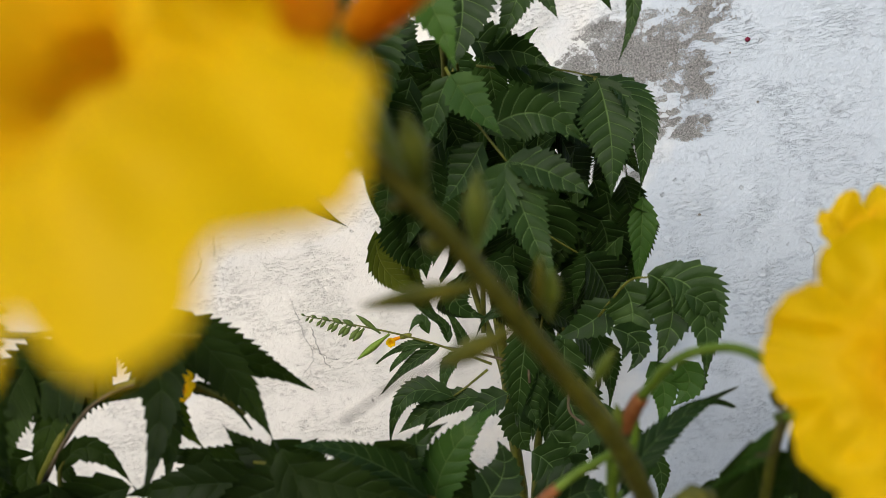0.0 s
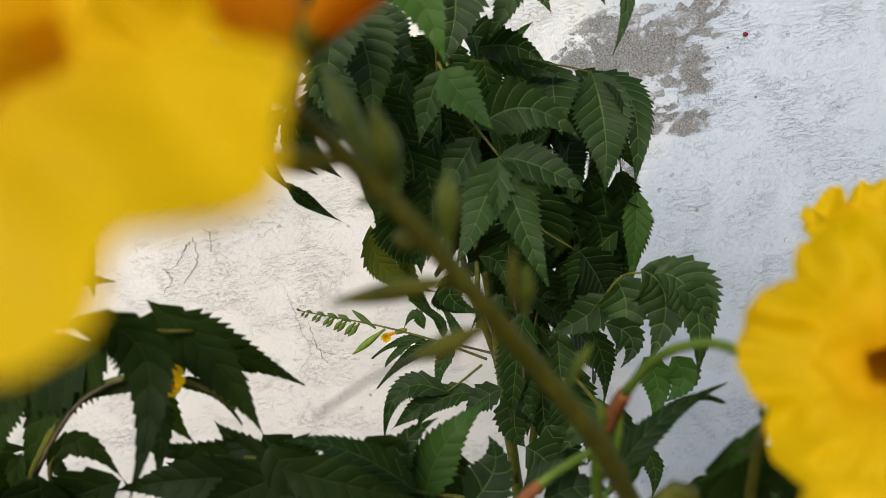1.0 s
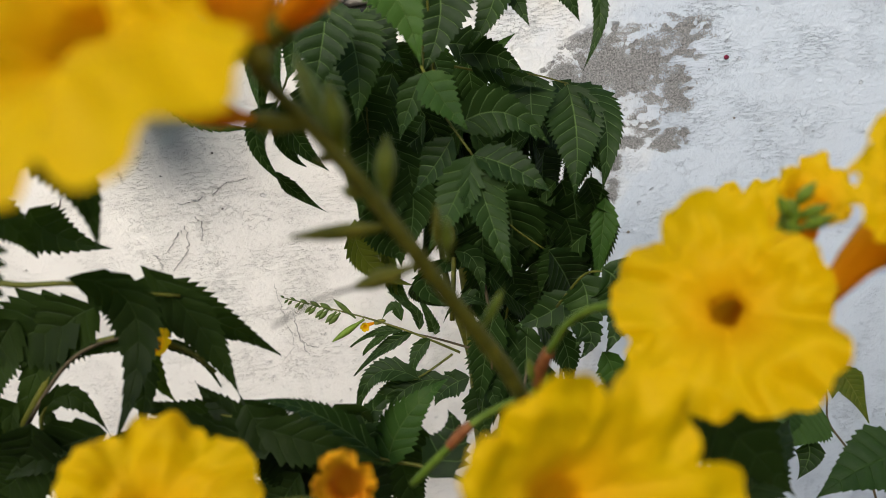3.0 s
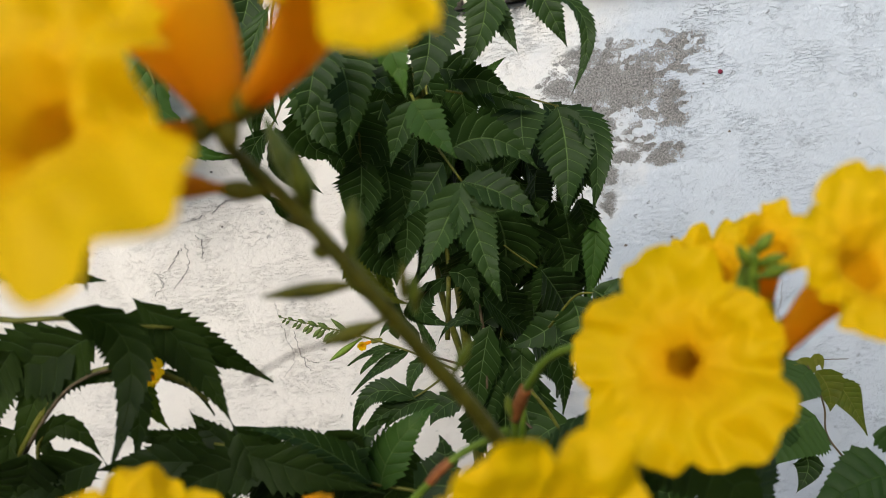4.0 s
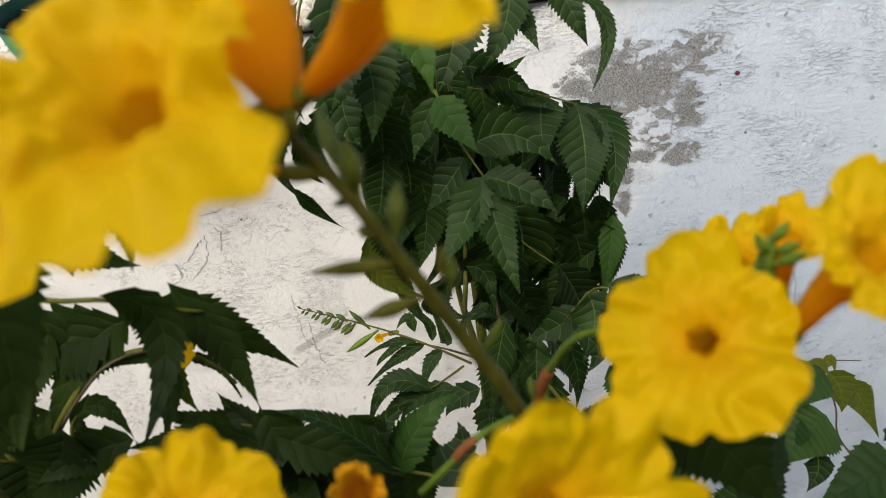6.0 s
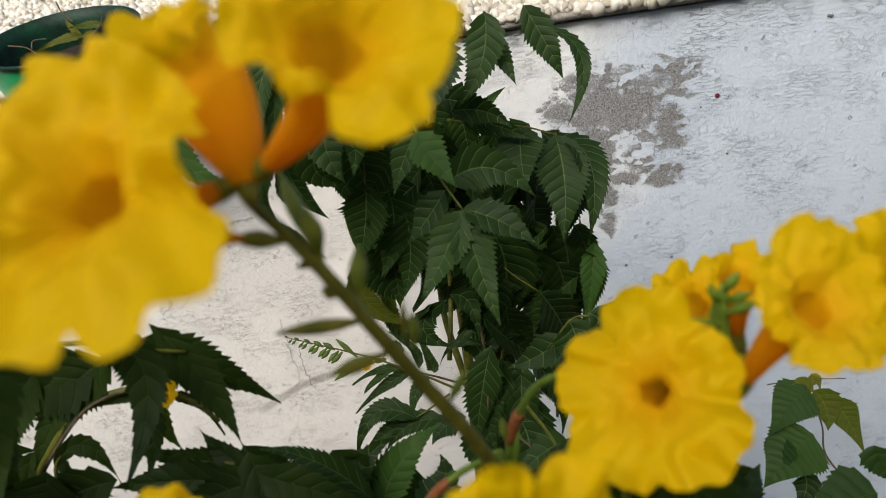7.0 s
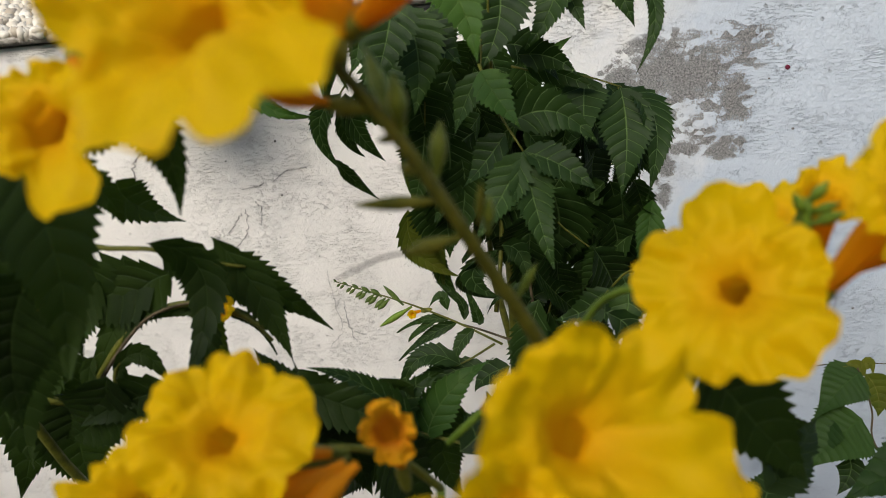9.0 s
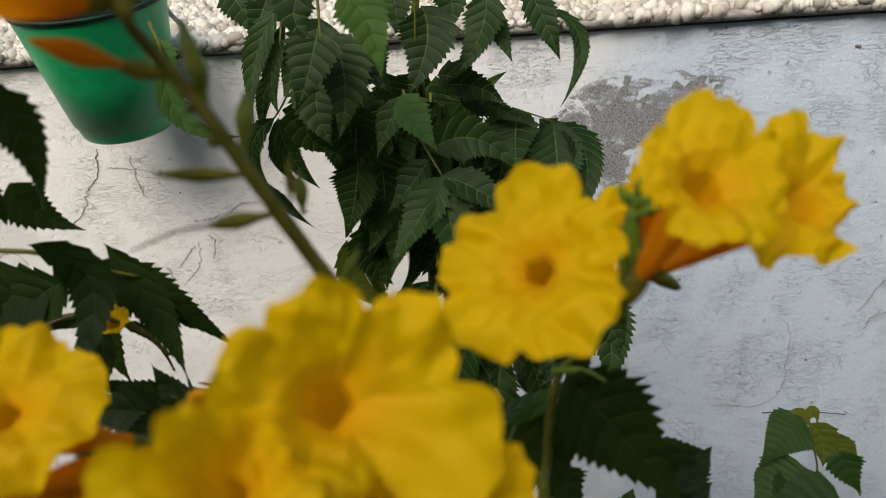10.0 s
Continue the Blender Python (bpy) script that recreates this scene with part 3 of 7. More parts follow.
# ---- the green hanging pot ----
def ring_surface(profile, centre, sides=56):
    verts, faces = [], []
    for r, z in profile:
        for j in range(sides):
            a = 2 * math.pi * j / sides
            verts.append((centre[0] + r * math.cos(a), centre[1] + r * math.sin(a), z))
    for i in range(len(profile) - 1):
        for j in range(sides):
            a, b = i * sides + j, i * sides + (j + 1) % sides
            faces.append((a, b, b + sides, a + sides))
    return verts, faces


def hanging_pot():
    cx, cy, z0, z1, rb, rr = -0.3084, -0.0740, 1.0015, 1.1340, 0.0488, 0.0710
    pot = empty("flower_pot", "tapered green plastic pot hung from the pebbled wall top", "flower pot")
    h = z1 - z0

    def r_at(s):
        return rb + (rr - rb) * s

    prof = [(0.0, z0 + 0.004), (rb * 0.80, z0 + 0.004), (rb * 0.86, z0), (rb * 0.97, z0 + 0.001), (rb, z0 + 0.005), (r_at(0.12), z0 + 0.12 * h), (r_at(0.125) + 0.0016, z0 + 0.125 * h),
            (r_at(0.5) + 0.0016, z0 + 0.5 * h), (r_at(0.985) + 0.0016, z0 + 0.985 * h)]
    # It hangs a little askew, leaning out from the wall.
    lean = Matrix.Translation((cx, cy, z0)) @ Euler((radians(9.7), 0, 0)).to_matrix().to_4x4() @ Matrix.Translation((-cx, -cy, -z0))

    def hung(verts):
        return [lean @ Vector(q) for q in verts]

    v, f = ring_surface(prof, (cx, cy))
    mesh_object("body", hung(v), f, GREEN_PLASTIC, pot, "smooth green plastic body with a stepped base")
    # Rim grime, plus the shade inside the pot put into the dark colour.
    prof = [(r_at(0.965) + 0.001, z0 + 0.965 * h), (r_at(0.967) + 0.0028, z0 + 0.967 * h), (rr + 0.0028, z1 - 0.001), (rr + 0.002, z1), (rr, z1), (r_at(0.9) - 0.001, z0 + 0.9 * h), (r_at(0.6) - 0.002, z0 + 0.62 * h)]
    v, f = ring_surface(prof, (cx, cy))
    mesh_object("rim", hung(v), f, RIM, pot, "grimy dark green rim, its inside painted dark for shade")
    v, f = ring_surface([(0.0, z0 + 0.78 * h), (0.03, z0 + 0.785 * h), (r_at(0.76) - 0.002, z0 + 0.76 * h)], (cx, cy), 40)
    rng = random.Random(5)
    v = [(x, y, z + rng.uniform(-0.003, 0.003)) for x, y, z in v]
    mesh_object("soil", hung(v), f, SOIL, pot, "dry dark soil")
    # The strap that hooks over the wall top.
    sx = cx + 0.020
    line = [(sx, cy + rr * 0.62, z1 - 0.03), (sx, cy + rr * 0.70, z1 - 0.002), (sx, cy + rr * 0.85, z1 + 0.004), (sx, 0.05, LEDGE + 0.03), (sx, 0.09, LEDGE + 0.006)]
    stalk("strap", line, [0.003], STRAP, pot, "grey metal hook", 8)
    return pot


pot = hanging_pot()


# ---- the plants ----
branch = empty("flowering_branch", "green flower stalk with yellow trumpet flowers and slim buds", "flower branch", "flowering branches of the bush")
stalk("stem", [(0.0200, -0.4200, -0.0100), (0.0305, -0.5114, 0.5097), (0.0462, -0.6486, 1.0194), (0.0331, -0.6598, 1.0628), (0.0231, -0.6714, 1.0991), (0.0136, -0.6763, 1.1224), (0.0054, -0.6790, 1.1411), (-0.0014, -0.6788, 1.1546), (-0.0082, -0.6777, 1.1655), (-0.0135, -0.6786, 1.1747), (-0.0145, -0.6771, 1.1840)], [0.00345, 0.0023, 0.0021, 0.0018, 0.0016, 0.0013, 0.001], STEM, branch, "", 8, 0.05)
bud(branch, (0.0051, -0.6780, 1.1431), (-0.0137, -0.6833, 1.1463), 0.0016, CALYX, 0)
stalk("style", [(-0.0038, -0.6844, 1.1353), (-0.0106, -0.6868, 1.1352), (-0.0188, -0.6903, 1.1331)], [0.0003, 0.0002], TWIG, branch, "", 6, 0)
bud(branch, (0.0067, -0.6789, 1.1347), (-0.0050, -0.6845, 1.1351), 0.0018, CALYX, 0)
bud(branch, (0.0002, -0.6796, 1.1508), (-0.0041, -0.6762, 1.1509), 0.0016, CALYX, 0)
bud(branch, (-0.0026, -0.6771, 1.1578), (-0.0082, -0.6756, 1.1566), 0.001, STEM, 0)
bud(branch, (-0.0024, -0.6780, 1.1583), (-0.0026, -0.6793, 1.1709), 0.0021, BUD, 0)
bud(branch, (-0.0076, -0.6776, 1.1635), (-0.0173, -0.6821, 1.1680), 0.0019, CALYX, 0)
bud(branch, (-0.0141, -0.6806, 1.1666), (-0.0269, -0.6893, 1.1740), 0.0023, WILTED, 0)
bud(branch, (-0.0047, -0.6724, 1.1583), (-0.0097, -0.6625, 1.1728), 0.0019, BUD, 0)
bud(branch, (0.0109, -0.6779, 1.1365), (0.0121, -0.6783, 1.1466), 0.0009, CALYX, 0)
bud(branch, (0.0127, -0.6761, 1.1334), (0.0136, -0.6778, 1.1432), 0.0016, BUD, 0)
bud(branch, (0.0179, -0.6728, 1.1137), (0.0230, -0.6734, 1.1233), 0.0012, BUD, 0)
bud(branch, (0.0030, -0.6778, 1.1478), (0.0052, -0.6759, 1.1598), 0.002, BUD, 0)
flower(branch, (-0.0276, -0.7111, 1.1923), (-0.21, -0.66, 0.72), (-0.0142, -0.6839, 1.1791), ((18, 0.0212, 0.0020), (106, 0.0232, 0.0010), (205, 0.0145, 0.0085), (291, 0.0268, 0.0106), (318, 0.0330, 0.0108), (327, 0.0328, 0.0098)), 11, 0.0042, gap=0.93)
flower(branch, (0.0110, -0.7024, 1.2056), (0.18, -0.66, 0.73), (-0.0088, -0.6830, 1.1803), ((66, 0.0119, 0.0068), (170, 0.0154, 0.0017), (229, 0.0116, 0.0040), (276, 0.0212, 0.0065), (334, 0.0177, 0.0065)), 12, 0.0046)
flower(branch, (-0.0190, -0.6770, 1.2020), (-0.42, -0.12, 0.90), (-0.0110, -0.6841, 1.1787), ((0, 0.0115, 0.0045), (72, 0.0105, 0.0035), (144, 0.0120, 0.0060), (216, 0.0105, 0.0095), (280, 0.0115, 0.0065)), 13, 0.0082)
flower(branch, (-0.0674, -0.6900, 1.1717), (0.11, -0.82, 0.56), (-0.0742, -0.6559, 1.1774), ((72, 0.0122, -0.0010), (133, 0.0126, -0.0020), (237, 0.0113, 0.0050), (297, 0.0204, 0.0075), (337, 0.0145, 0.0035)), 14)

branch = empty("flowering_branch", "arched green stalk with open yellow trumpet flowers and green buds", "flower branch", "flowering branches of the bush")
stalk("stem", [(0.0500, -0.4600, -0.0100), (0.0415, -0.5302, 0.5119), (0.0288, -0.6355, 1.0238), (0.0318, -0.6341, 1.0462), (0.0332, -0.6363, 1.0664)], [0.0024, 0.0016, 0.0015, 0.0014], FRESH, branch, "", 8, 0.05)
stalk("node", [(0.0330, -0.6367, 1.0658), (0.0348, -0.6389, 1.0740), (0.0366, -0.6410, 1.0803)], [0.0017, 0.002, 0.0017], JOINT, branch, "", 8, 0.05)
stalk("flower_stalk", [(0.0366, -0.6410, 1.0803), (0.0413, -0.6449, 1.0914), (0.0467, -0.6498, 1.0987), (0.0530, -0.6542, 1.1010), (0.0578, -0.6587, 1.0989), (0.0657, -0.6599, 1.0907)], [0.0012, 0.0011, 0.0011, 0.0011], FRESH, branch, "", 8, 0.05)
stalk("style", [(0.0585, -0.6593, 1.0919), (0.0592, -0.6606, 1.0837), (0.0573, -0.6613, 1.0784), (0.0545, -0.6601, 1.0767)], [0.0003, 0.0003], TWIG, branch, "", 6, 0)
bud(branch, (0.0323, -0.6377, 1.0660), (0.0314, -0.6376, 1.0763), 0.0015, BUD, 0)
bud(branch, (0.0322, -0.6412, 1.0540), (0.0361, -0.6396, 1.0726), 0.0011, FRESH, 0)
flower(branch, (0.0589, -0.6938, 1.1279), (-0.37, -0.59, 0.72), (0.0795, -0.6610, 1.1080), ((39, 0.0176, -0.0004), (109, 0.0209, 0.0012), (173, 0.0193, -0.0006), (256, 0.0202, 0.0064), (323, 0.0209, 0.0031)), 21, 0.0029, gap=0.90)
flower(branch, (0.0912, -0.6951, 1.1441), (0.25, -0.55, 0.79), (0.0807, -0.6848, 1.1157), ((55, 0.0169, 0.0033), (145, 0.0137, -0.0006), (221, 0.0138, -0.0013), (273, 0.0152, 0.0001), (351, 0.0153, -0.0000)), 22, 0.0038)
flower(branch, (0.1172, -0.6793, 1.1327), (0.49, -0.61, 0.63), (0.0849, -0.6746, 1.1134), ((40, 0.0150, 0.0039), (78, 0.0174, 0.0024), (201, 0.0193, -0.0052), (232, 0.0143, -0.0000), (357, 0.0103, 0.0016)), 23)
flower(branch, (0.0884, -0.6384, 1.1100), (-0.04, -0.36, 0.93), (0.1032, -0.6329, 1.0886), ((8, 0.0117, -0.0004), (57, 0.0161, 0.0008), (100, 0.0115, 0.0032), (161, 0.0120, 0.0050), (252, 0.0131, 0.0033)), 24)
flower(branch, (0.0914, -0.6592, 1.1281), (0.11, -0.30, 0.95), (0.0911, -0.6612, 1.1100), ((39, 0.0101, 0.0033), (106, 0.0074, 0.0025), (202, 0.0102, 0.0010), (265, 0.0091, 0.0001), (358, 0.0112, 0.0016)), 25)
stalk("stem", [(0.0835, -0.6634, 1.0950), (0.0833, -0.6646, 1.1112), (0.0843, -0.6624, 1.1203), (0.0866, -0.6609, 1.1280)], [0.0016, 0.0014, 0.001], FRESH, branch, "", 8, 0.05)
stalk("stem", [(0.0860, -0.6669, 1.1104), (0.0846, -0.6671, 1.1207), (0.0844, -0.6659, 1.1295)], [0.0016, 0.0015, 0.0012], FRESH, branch, "", 8, 0.05)
bud(branch, (0.0843, -0.6676, 1.1219), (0.0729, -0.6691, 1.1270), 0.0012, FRESH, 0.001)
bud(branch, (0.0843, -0.6666, 1.1260), (0.0806, -0.6667, 1.1324), 0.0013, FRESH, 0)
bud(branch, (0.0842, -0.6683, 1.1248), (0.0887, -0.6740, 1.1306), 0.0014, FRESH, 0)
bud(branch, (0.0843, -0.6671, 1.1272), (0.0886, -0.6713, 1.1315), 0.0012, FRESH, 0)
bud(branch, (0.0843, -0.6662, 1.1289), (0.0872, -0.6678, 1.1352), 0.0014, FRESH, 0)

branch = empty("flowering_branch", "leafy stalk with yellow trumpet flowers and one wilted orange bloom", "flower branch", "flowering branches of the bush")
stalk("stem", [(0.0000, -0.4500, -0.0100), (-0.0011, -0.5329, 0.4869), (-0.0028, -0.6574, 0.9738), (-0.0094, -0.6621, 1.0179), (-0.0088, -0.6541, 1.0327)], [0.003, 0.002, 0.0018, 0.0014], FRESH, branch, "", 8, 0.05)
flower(branch, (0.0252, -0.7263, 1.1228), (0.25, -0.65, 0.72), (0.0324, -0.7163, 1.0778), ((15, 0.0210, 0.0070), (90, 0.0154, 0.0110), (159, 0.0175, 0.0071), (249, 0.0164, 0.0060), (328, 0.0283, -0.0023)), 31, 0.0036)
flower(branch, (0.0421, -0.7198, 1.0926), (0.01, -0.33, 0.94), (0.0380, -0.7141, 1.0467), ((85, 0.0086, 0.0086), (173, 0.0133, 0.0090), (236, 0.0163, 0.0079), (302, 0.0166, 0.0069), (354, 0.0147, 0.0108)), 32)
flower(branch, (0.0125, -0.7437, 1.1202), (0.23, -0.57, 0.79), (0.0168, -0.7290, 1.0760), ((39, 0.0108, 0.0015), (111, 0.0102, 0.0126), (161, 0.0164, 0.0042), (265, 0.0118, 0.0056), (333, 0.0138, 0.0047)), 33, 0.0035)
flower(branch, (-0.0446, -0.7071, 1.1097), (0.14, -0.48, 0.86), (-0.0390, -0.6754, 1.0738), ((3, 0.0202, -0.0004), (65, 0.0177, 0.0025), (118, 0.0162, 0.0027), (188, 0.0167, 0.0053), (268, 0.0205, 0.0046)), 34, 0.0030)
flower(branch, (-0.0651, -0.7088, 1.0943), (-0.06, -0.38, 0.92), (-0.0395, -0.6843, 1.0705), ((68, 0.0083, -0.0012), (145, 0.0114, 0.0045), (199, 0.0154, 0.0070), (276, 0.0148, 0.0038), (329, 0.0175, 0.0026)), 35)
flower(branch, (-0.0160, -0.6807, 1.0827), (0.05, -0.79, 0.61), (-0.0154, -0.6739, 1.0583), ((109, 0.0083, 0.0091), (154, 0.0068, 0.0053), (303, 0.0089, -0.0029), (357, 0.0072, 0.0021)), 53, 0.0032, 1.7, 0.7, WILTED, "crumpled orange wilted flower")
stalk("flower_stalk", [(-0.0088, -0.6541, 1.0327), (-0.0187, -0.6605, 1.0528), (-0.0280, -0.6640, 1.0610), (-0.0390, -0.6690, 1.0670)], [0.0014, 0.0012, 0.0011], CALYX, branch, "", 8, 0.05)
bud(branch, (-0.0265, -0.6960, 1.0916), (-0.0427, -0.7051, 1.1044), 0.0036, WILTED, 0.0006, "closed_flower")
bud(branch, (-0.0234, -0.6970, 1.0892), (-0.0428, -0.7109, 1.0922), 0.0038, WILTED, 0.0006, "closed_flower")
bud(branch, (-0.0206, -0.6970, 1.0888), (-0.0348, -0.7097, 1.0869), 0.0034, WILTED, 0.0006, "closed_flower")
bud(branch, (-0.0268, -0.6853, 1.0809), (-0.0387, -0.6980, 1.0895), 0.0022, BUD, 0)
bud(branch, (-0.0255, -0.6857, 1.0801), (-0.0312, -0.6985, 1.0840), 0.0016, BUD, 0)
bud(branch, (-0.0255, -0.6851, 1.0812), (-0.0359, -0.6947, 1.0913), 0.0016, BUD, 0)
stalk("flower_stalk", [(-0.0047, -0.6541, 1.0515), (0.0057, -0.6539, 1.0622), (0.0154, -0.6519, 1.0697), (0.0300, -0.6471, 1.0722)], [0.0012, 0.0011, 0.001], FRESH, branch, "", 8, 0.05)
stalk("node", [(0.0067, -0.6538, 1.0633), (0.0103, -0.6531, 1.0667), (0.0134, -0.6525, 1.0688)], [0.0013, 0.0015, 0.0013], JOINT, branch, "", 8, 0.05)

bush = empty("trumpet_bush", "dense dark green bush with toothed drooping leaves before the wall", "bush")
stalk("stem", [(0.1000, -0.3000, -0.0100), (0.0556, -0.3427, 0.1330), (-0.0109, -0.4068, 0.2660), (0.0169, -0.3435, 0.6439), (0.0218, -0.3166, 0.7596), (0.0249, -0.2985, 0.8585), (0.0232, -0.2752, 0.9459), (0.0160, -0.2774, 1.0280), (0.0186, -0.3549, 1.1168), (0.0243, -0.3470, 1.1749)], [0.009, 0.006, 0.005, 0.0045, 0.004, 0.0032, 0.002], STEM, bush, "", 8, 0.08)
stalk("stem", [(0.0194, -0.3331, 0.7067), (0.0227, -0.3054, 0.8023), (0.0098, -0.2756, 0.8810), (0.0119, -0.2546, 0.9424)], [0.0035, 0.003, 0.002], STEM, bush, "", 8, 0.05)
stalk("stem", [(0.0251, -0.3479, 0.6783), (0.0490, -0.3239, 0.7878), (0.0913, -0.2886, 0.8755), (0.1165, -0.2855, 0.9668), (0.1058, -0.3318, 1.0510)], [0.0035, 0.003, 0.0015], STEM, bush, "", 8, 0.05)
leaf = stalk("leaf", [(0.0126, -0.4104, 1.0973), (0.0203, -0.4315, 1.0785), (0.0328, -0.4476, 1.0583)], [0.0009, 0.00054], STEM, bush)
leaflet(leaf, (0.0328, -0.4476, 1.0583), (0.0195, -0.4630, 1.0401), (0.0034, -0.4784, 1.0219), (-0.04, -0.63, 0.78), 0.0219, teeth=16)
leaflet(leaf, (0.0328, -0.4476, 1.0583), (0.0369, -0.4661, 1.0337), (0.0439, -0.4861, 1.0062), (0.10, -0.67, 0.73), 0.0231, teeth=19)
leaflet(leaf, (0.0328, -0.4476, 1.0583), (0.0524, -0.4540, 1.0509), (0.0705, -0.4633, 1.0381), (0.03, -0.65, 0.76), 0.0202, teeth=13)
leaflet(leaf, (0.0251, -0.4315, 1.0675), (0.0516, -0.4263, 1.0715), (0.0753, -0.4331, 1.0525), (0.02, -0.92, 0.40), 0.0260, teeth=15)
leaflet(leaf, (0.0135, -0.4316, 1.1000), (0.0210, -0.4435, 1.0880), (0.0318, -0.4559, 1.0748), (-0.14, -0.66, 0.74), 0.0192, YOUNG, teeth=11)
leaflet(leaf, (0.0132, -0.4220, 1.0968), (0.0033, -0.4251, 1.0804), (-0.0045, -0.4290, 1.0624), (-0.30, -0.79, 0.54), 0.0152, teeth=11)
leaflet(leaf, (0.0247, -0.4192, 1.0588), (0.0125, -0.4217, 1.0437), (-0.0027, -0.4242, 1.0286), (-0.32, -0.71, 0.63), 0.0205, teeth=12)
leaf = stalk("leaf", [(0.0337, -0.3328, 1.0726), (0.0577, -0.3359, 1.0659), (0.0823, -0.3375, 1.0622), (0.1038, -0.3432, 1.0552)], [0.0009, 0.00054], STEM, bush)
leaflet(leaf, (0.1041, -0.3413, 1.0545), (0.1047, -0.3644, 1.0266), (0.0969, -0.3886, 0.9968), (-0.12, -0.64, 0.76), 0.0346, teeth=20)
leaflet(leaf, (0.0823, -0.3375, 1.0622), (0.0787, -0.3517, 1.0460), (0.0786, -0.3670, 1.0278), (-0.22, -0.61, 0.76), 0.0321, teeth=13)
leaflet(leaf, (0.1080, -0.3405, 1.0516), (0.1246, -0.3569, 1.0327), (0.1141, -0.3857, 0.9911), (0.39, -0.60, 0.70), 0.0265, teeth=20)
leaflet(leaf, (0.0964, -0.3303, 1.0540), (0.1120, -0.3431, 1.0292), (0.1141, -0.3615, 0.9941), (0.28, -0.70, 0.66), 0.0273, teeth=20)
leaflet(leaf, (0.0354, -0.3691, 1.0894), (0.0562, -0.3703, 1.0866), (0.0714, -0.3757, 1.0758), (-0.22, -0.97, 0.15), 0.0182, teeth=11)
leaflet(leaf, (0.0557, -0.3225, 1.0700), (0.0648, -0.3185, 1.0775), (0.0766, -0.3149, 1.0839), (0.06, -0.82, 0.58), 0.0070, YOUNG, teeth=9)
leaflet(leaf, (0.0428, -0.3429, 1.0744), (0.0644, -0.3459, 1.0682), (0.0890, -0.3517, 1.0565), (-0.25, -0.96, 0.08), 0.0172, teeth=14)
leaflet(leaf, (0.0297, -0.3459, 1.0908), (0.0473, -0.3486, 1.0851), (0.0628, -0.3581, 1.0666), (-0.20, -0.89, 0.41), 0.0220, teeth=12)
leaf = stalk("leaf", [(0.0195, -0.3902, 1.0888), (0.0201, -0.3875, 1.1178), (0.0221, -0.3867, 1.1425), (0.0253, -0.3891, 1.1604)], [0.0009, 0.00054], STEM, bush)
leaflet(leaf, (0.0245, -0.3776, 1.1382), (0.0266, -0.3874, 1.1173), (0.0129, -0.4010, 1.0901), (0.10, -0.80, 0.59), 0.0344, teeth=16)
leaflet(leaf, (0.0630, -0.3614, 1.1450), (0.0582, -0.3737, 1.1195), (0.0401, -0.3856, 1.0965), (-0.13, -0.75, 0.65), 0.0241, teeth=17)
leaflet(leaf, (0.0641, -0.3626, 1.1306), (0.0700, -0.3709, 1.1183), (0.0763, -0.3809, 1.1026), (-0.02, -0.73, 0.68), 0.0135, teeth=10)
leaflet(leaf, (0.0867, -0.3581, 1.1447), (0.0971, -0.3691, 1.1228), (0.1048, -0.3798, 1.1019), (-0.18, -0.81, 0.56), 0.0188, teeth=15)
leaflet(leaf, (0.1010, -0.3644, 1.1300), (0.1175, -0.3745, 1.1093), (0.1034, -0.3916, 1.0771), (0.23, -0.75, 0.62), 0.0114, teeth=17)
leaflet(leaf, (0.0073, -0.3723, 1.1512), (0.0097, -0.3793, 1.1362), (0.0090, -0.3849, 1.1244), (0.06, -0.80, 0.60), 0.0196, teeth=9)
leaflet(leaf, (0.0355, -0.3293, 1.1453), (0.0419, -0.3354, 1.1319), (0.0374, -0.3432, 1.1160), (-0.00, -0.80, 0.60), 0.0215, teeth=9)
leaf = stalk("leaf", [(-0.0171, -0.4671, 1.1641), (-0.0054, -0.4796, 1.1598), (0.0052, -0.4847, 1.1596)], [0.0009, 0.00054], STEM, bush)
leaflet(leaf, (-0.0044, -0.4860, 1.1603), (0.0073, -0.4942, 1.1466), (0.0126, -0.5067, 1.1242), (-0.02, -0.76, 0.65), 0.0224, YOUNG, teeth=13)
leaflet(leaf, (0.0070, -0.4794, 1.1589), (0.0141, -0.4825, 1.1517), (0.0187, -0.4859, 1.1442), (-0.07, -0.84, 0.54), 0.0090, YOUNG, teeth=9)
leaflet(leaf, (-0.0244, -0.4566, 1.1637), (-0.0306, -0.4646, 1.1473), (-0.0219, -0.4690, 1.1371), (0.18, -0.78, 0.60), 0.0185, teeth=9)
leaf = stalk("leaf", [(-0.0314, -0.3955, 1.1529), (-0.0308, -0.4035, 1.1360), (-0.0302, -0.4116, 1.1190)], [0.0009, 0.00054], STEM, bush)
leaflet(leaf, (-0.0306, -0.4022, 1.1388), (-0.0366, -0.4130, 1.1166), (-0.0457, -0.4246, 1.0933), (0.09, -0.80, 0.59), 0.0312, teeth=15)
leaflet(leaf, (-0.0302, -0.3856, 1.1270), (-0.0218, -0.3967, 1.1028), (-0.0269, -0.4123, 1.0706), (0.21, -0.77, 0.60), 0.0327, teeth=18)
leaflet(leaf, (-0.0222, -0.3766, 1.1218), (-0.0097, -0.3836, 1.1059), (0.0029, -0.3898, 1.0914), (0.22, -0.69, 0.69), 0.0268, teeth=12)
leaflet(leaf, (-0.0384, -0.3740, 1.1057), (-0.0431, -0.3844, 1.0843), (-0.0341, -0.3945, 1.0620), (0.01, -0.80, 0.60), 0.0309, teeth=14)
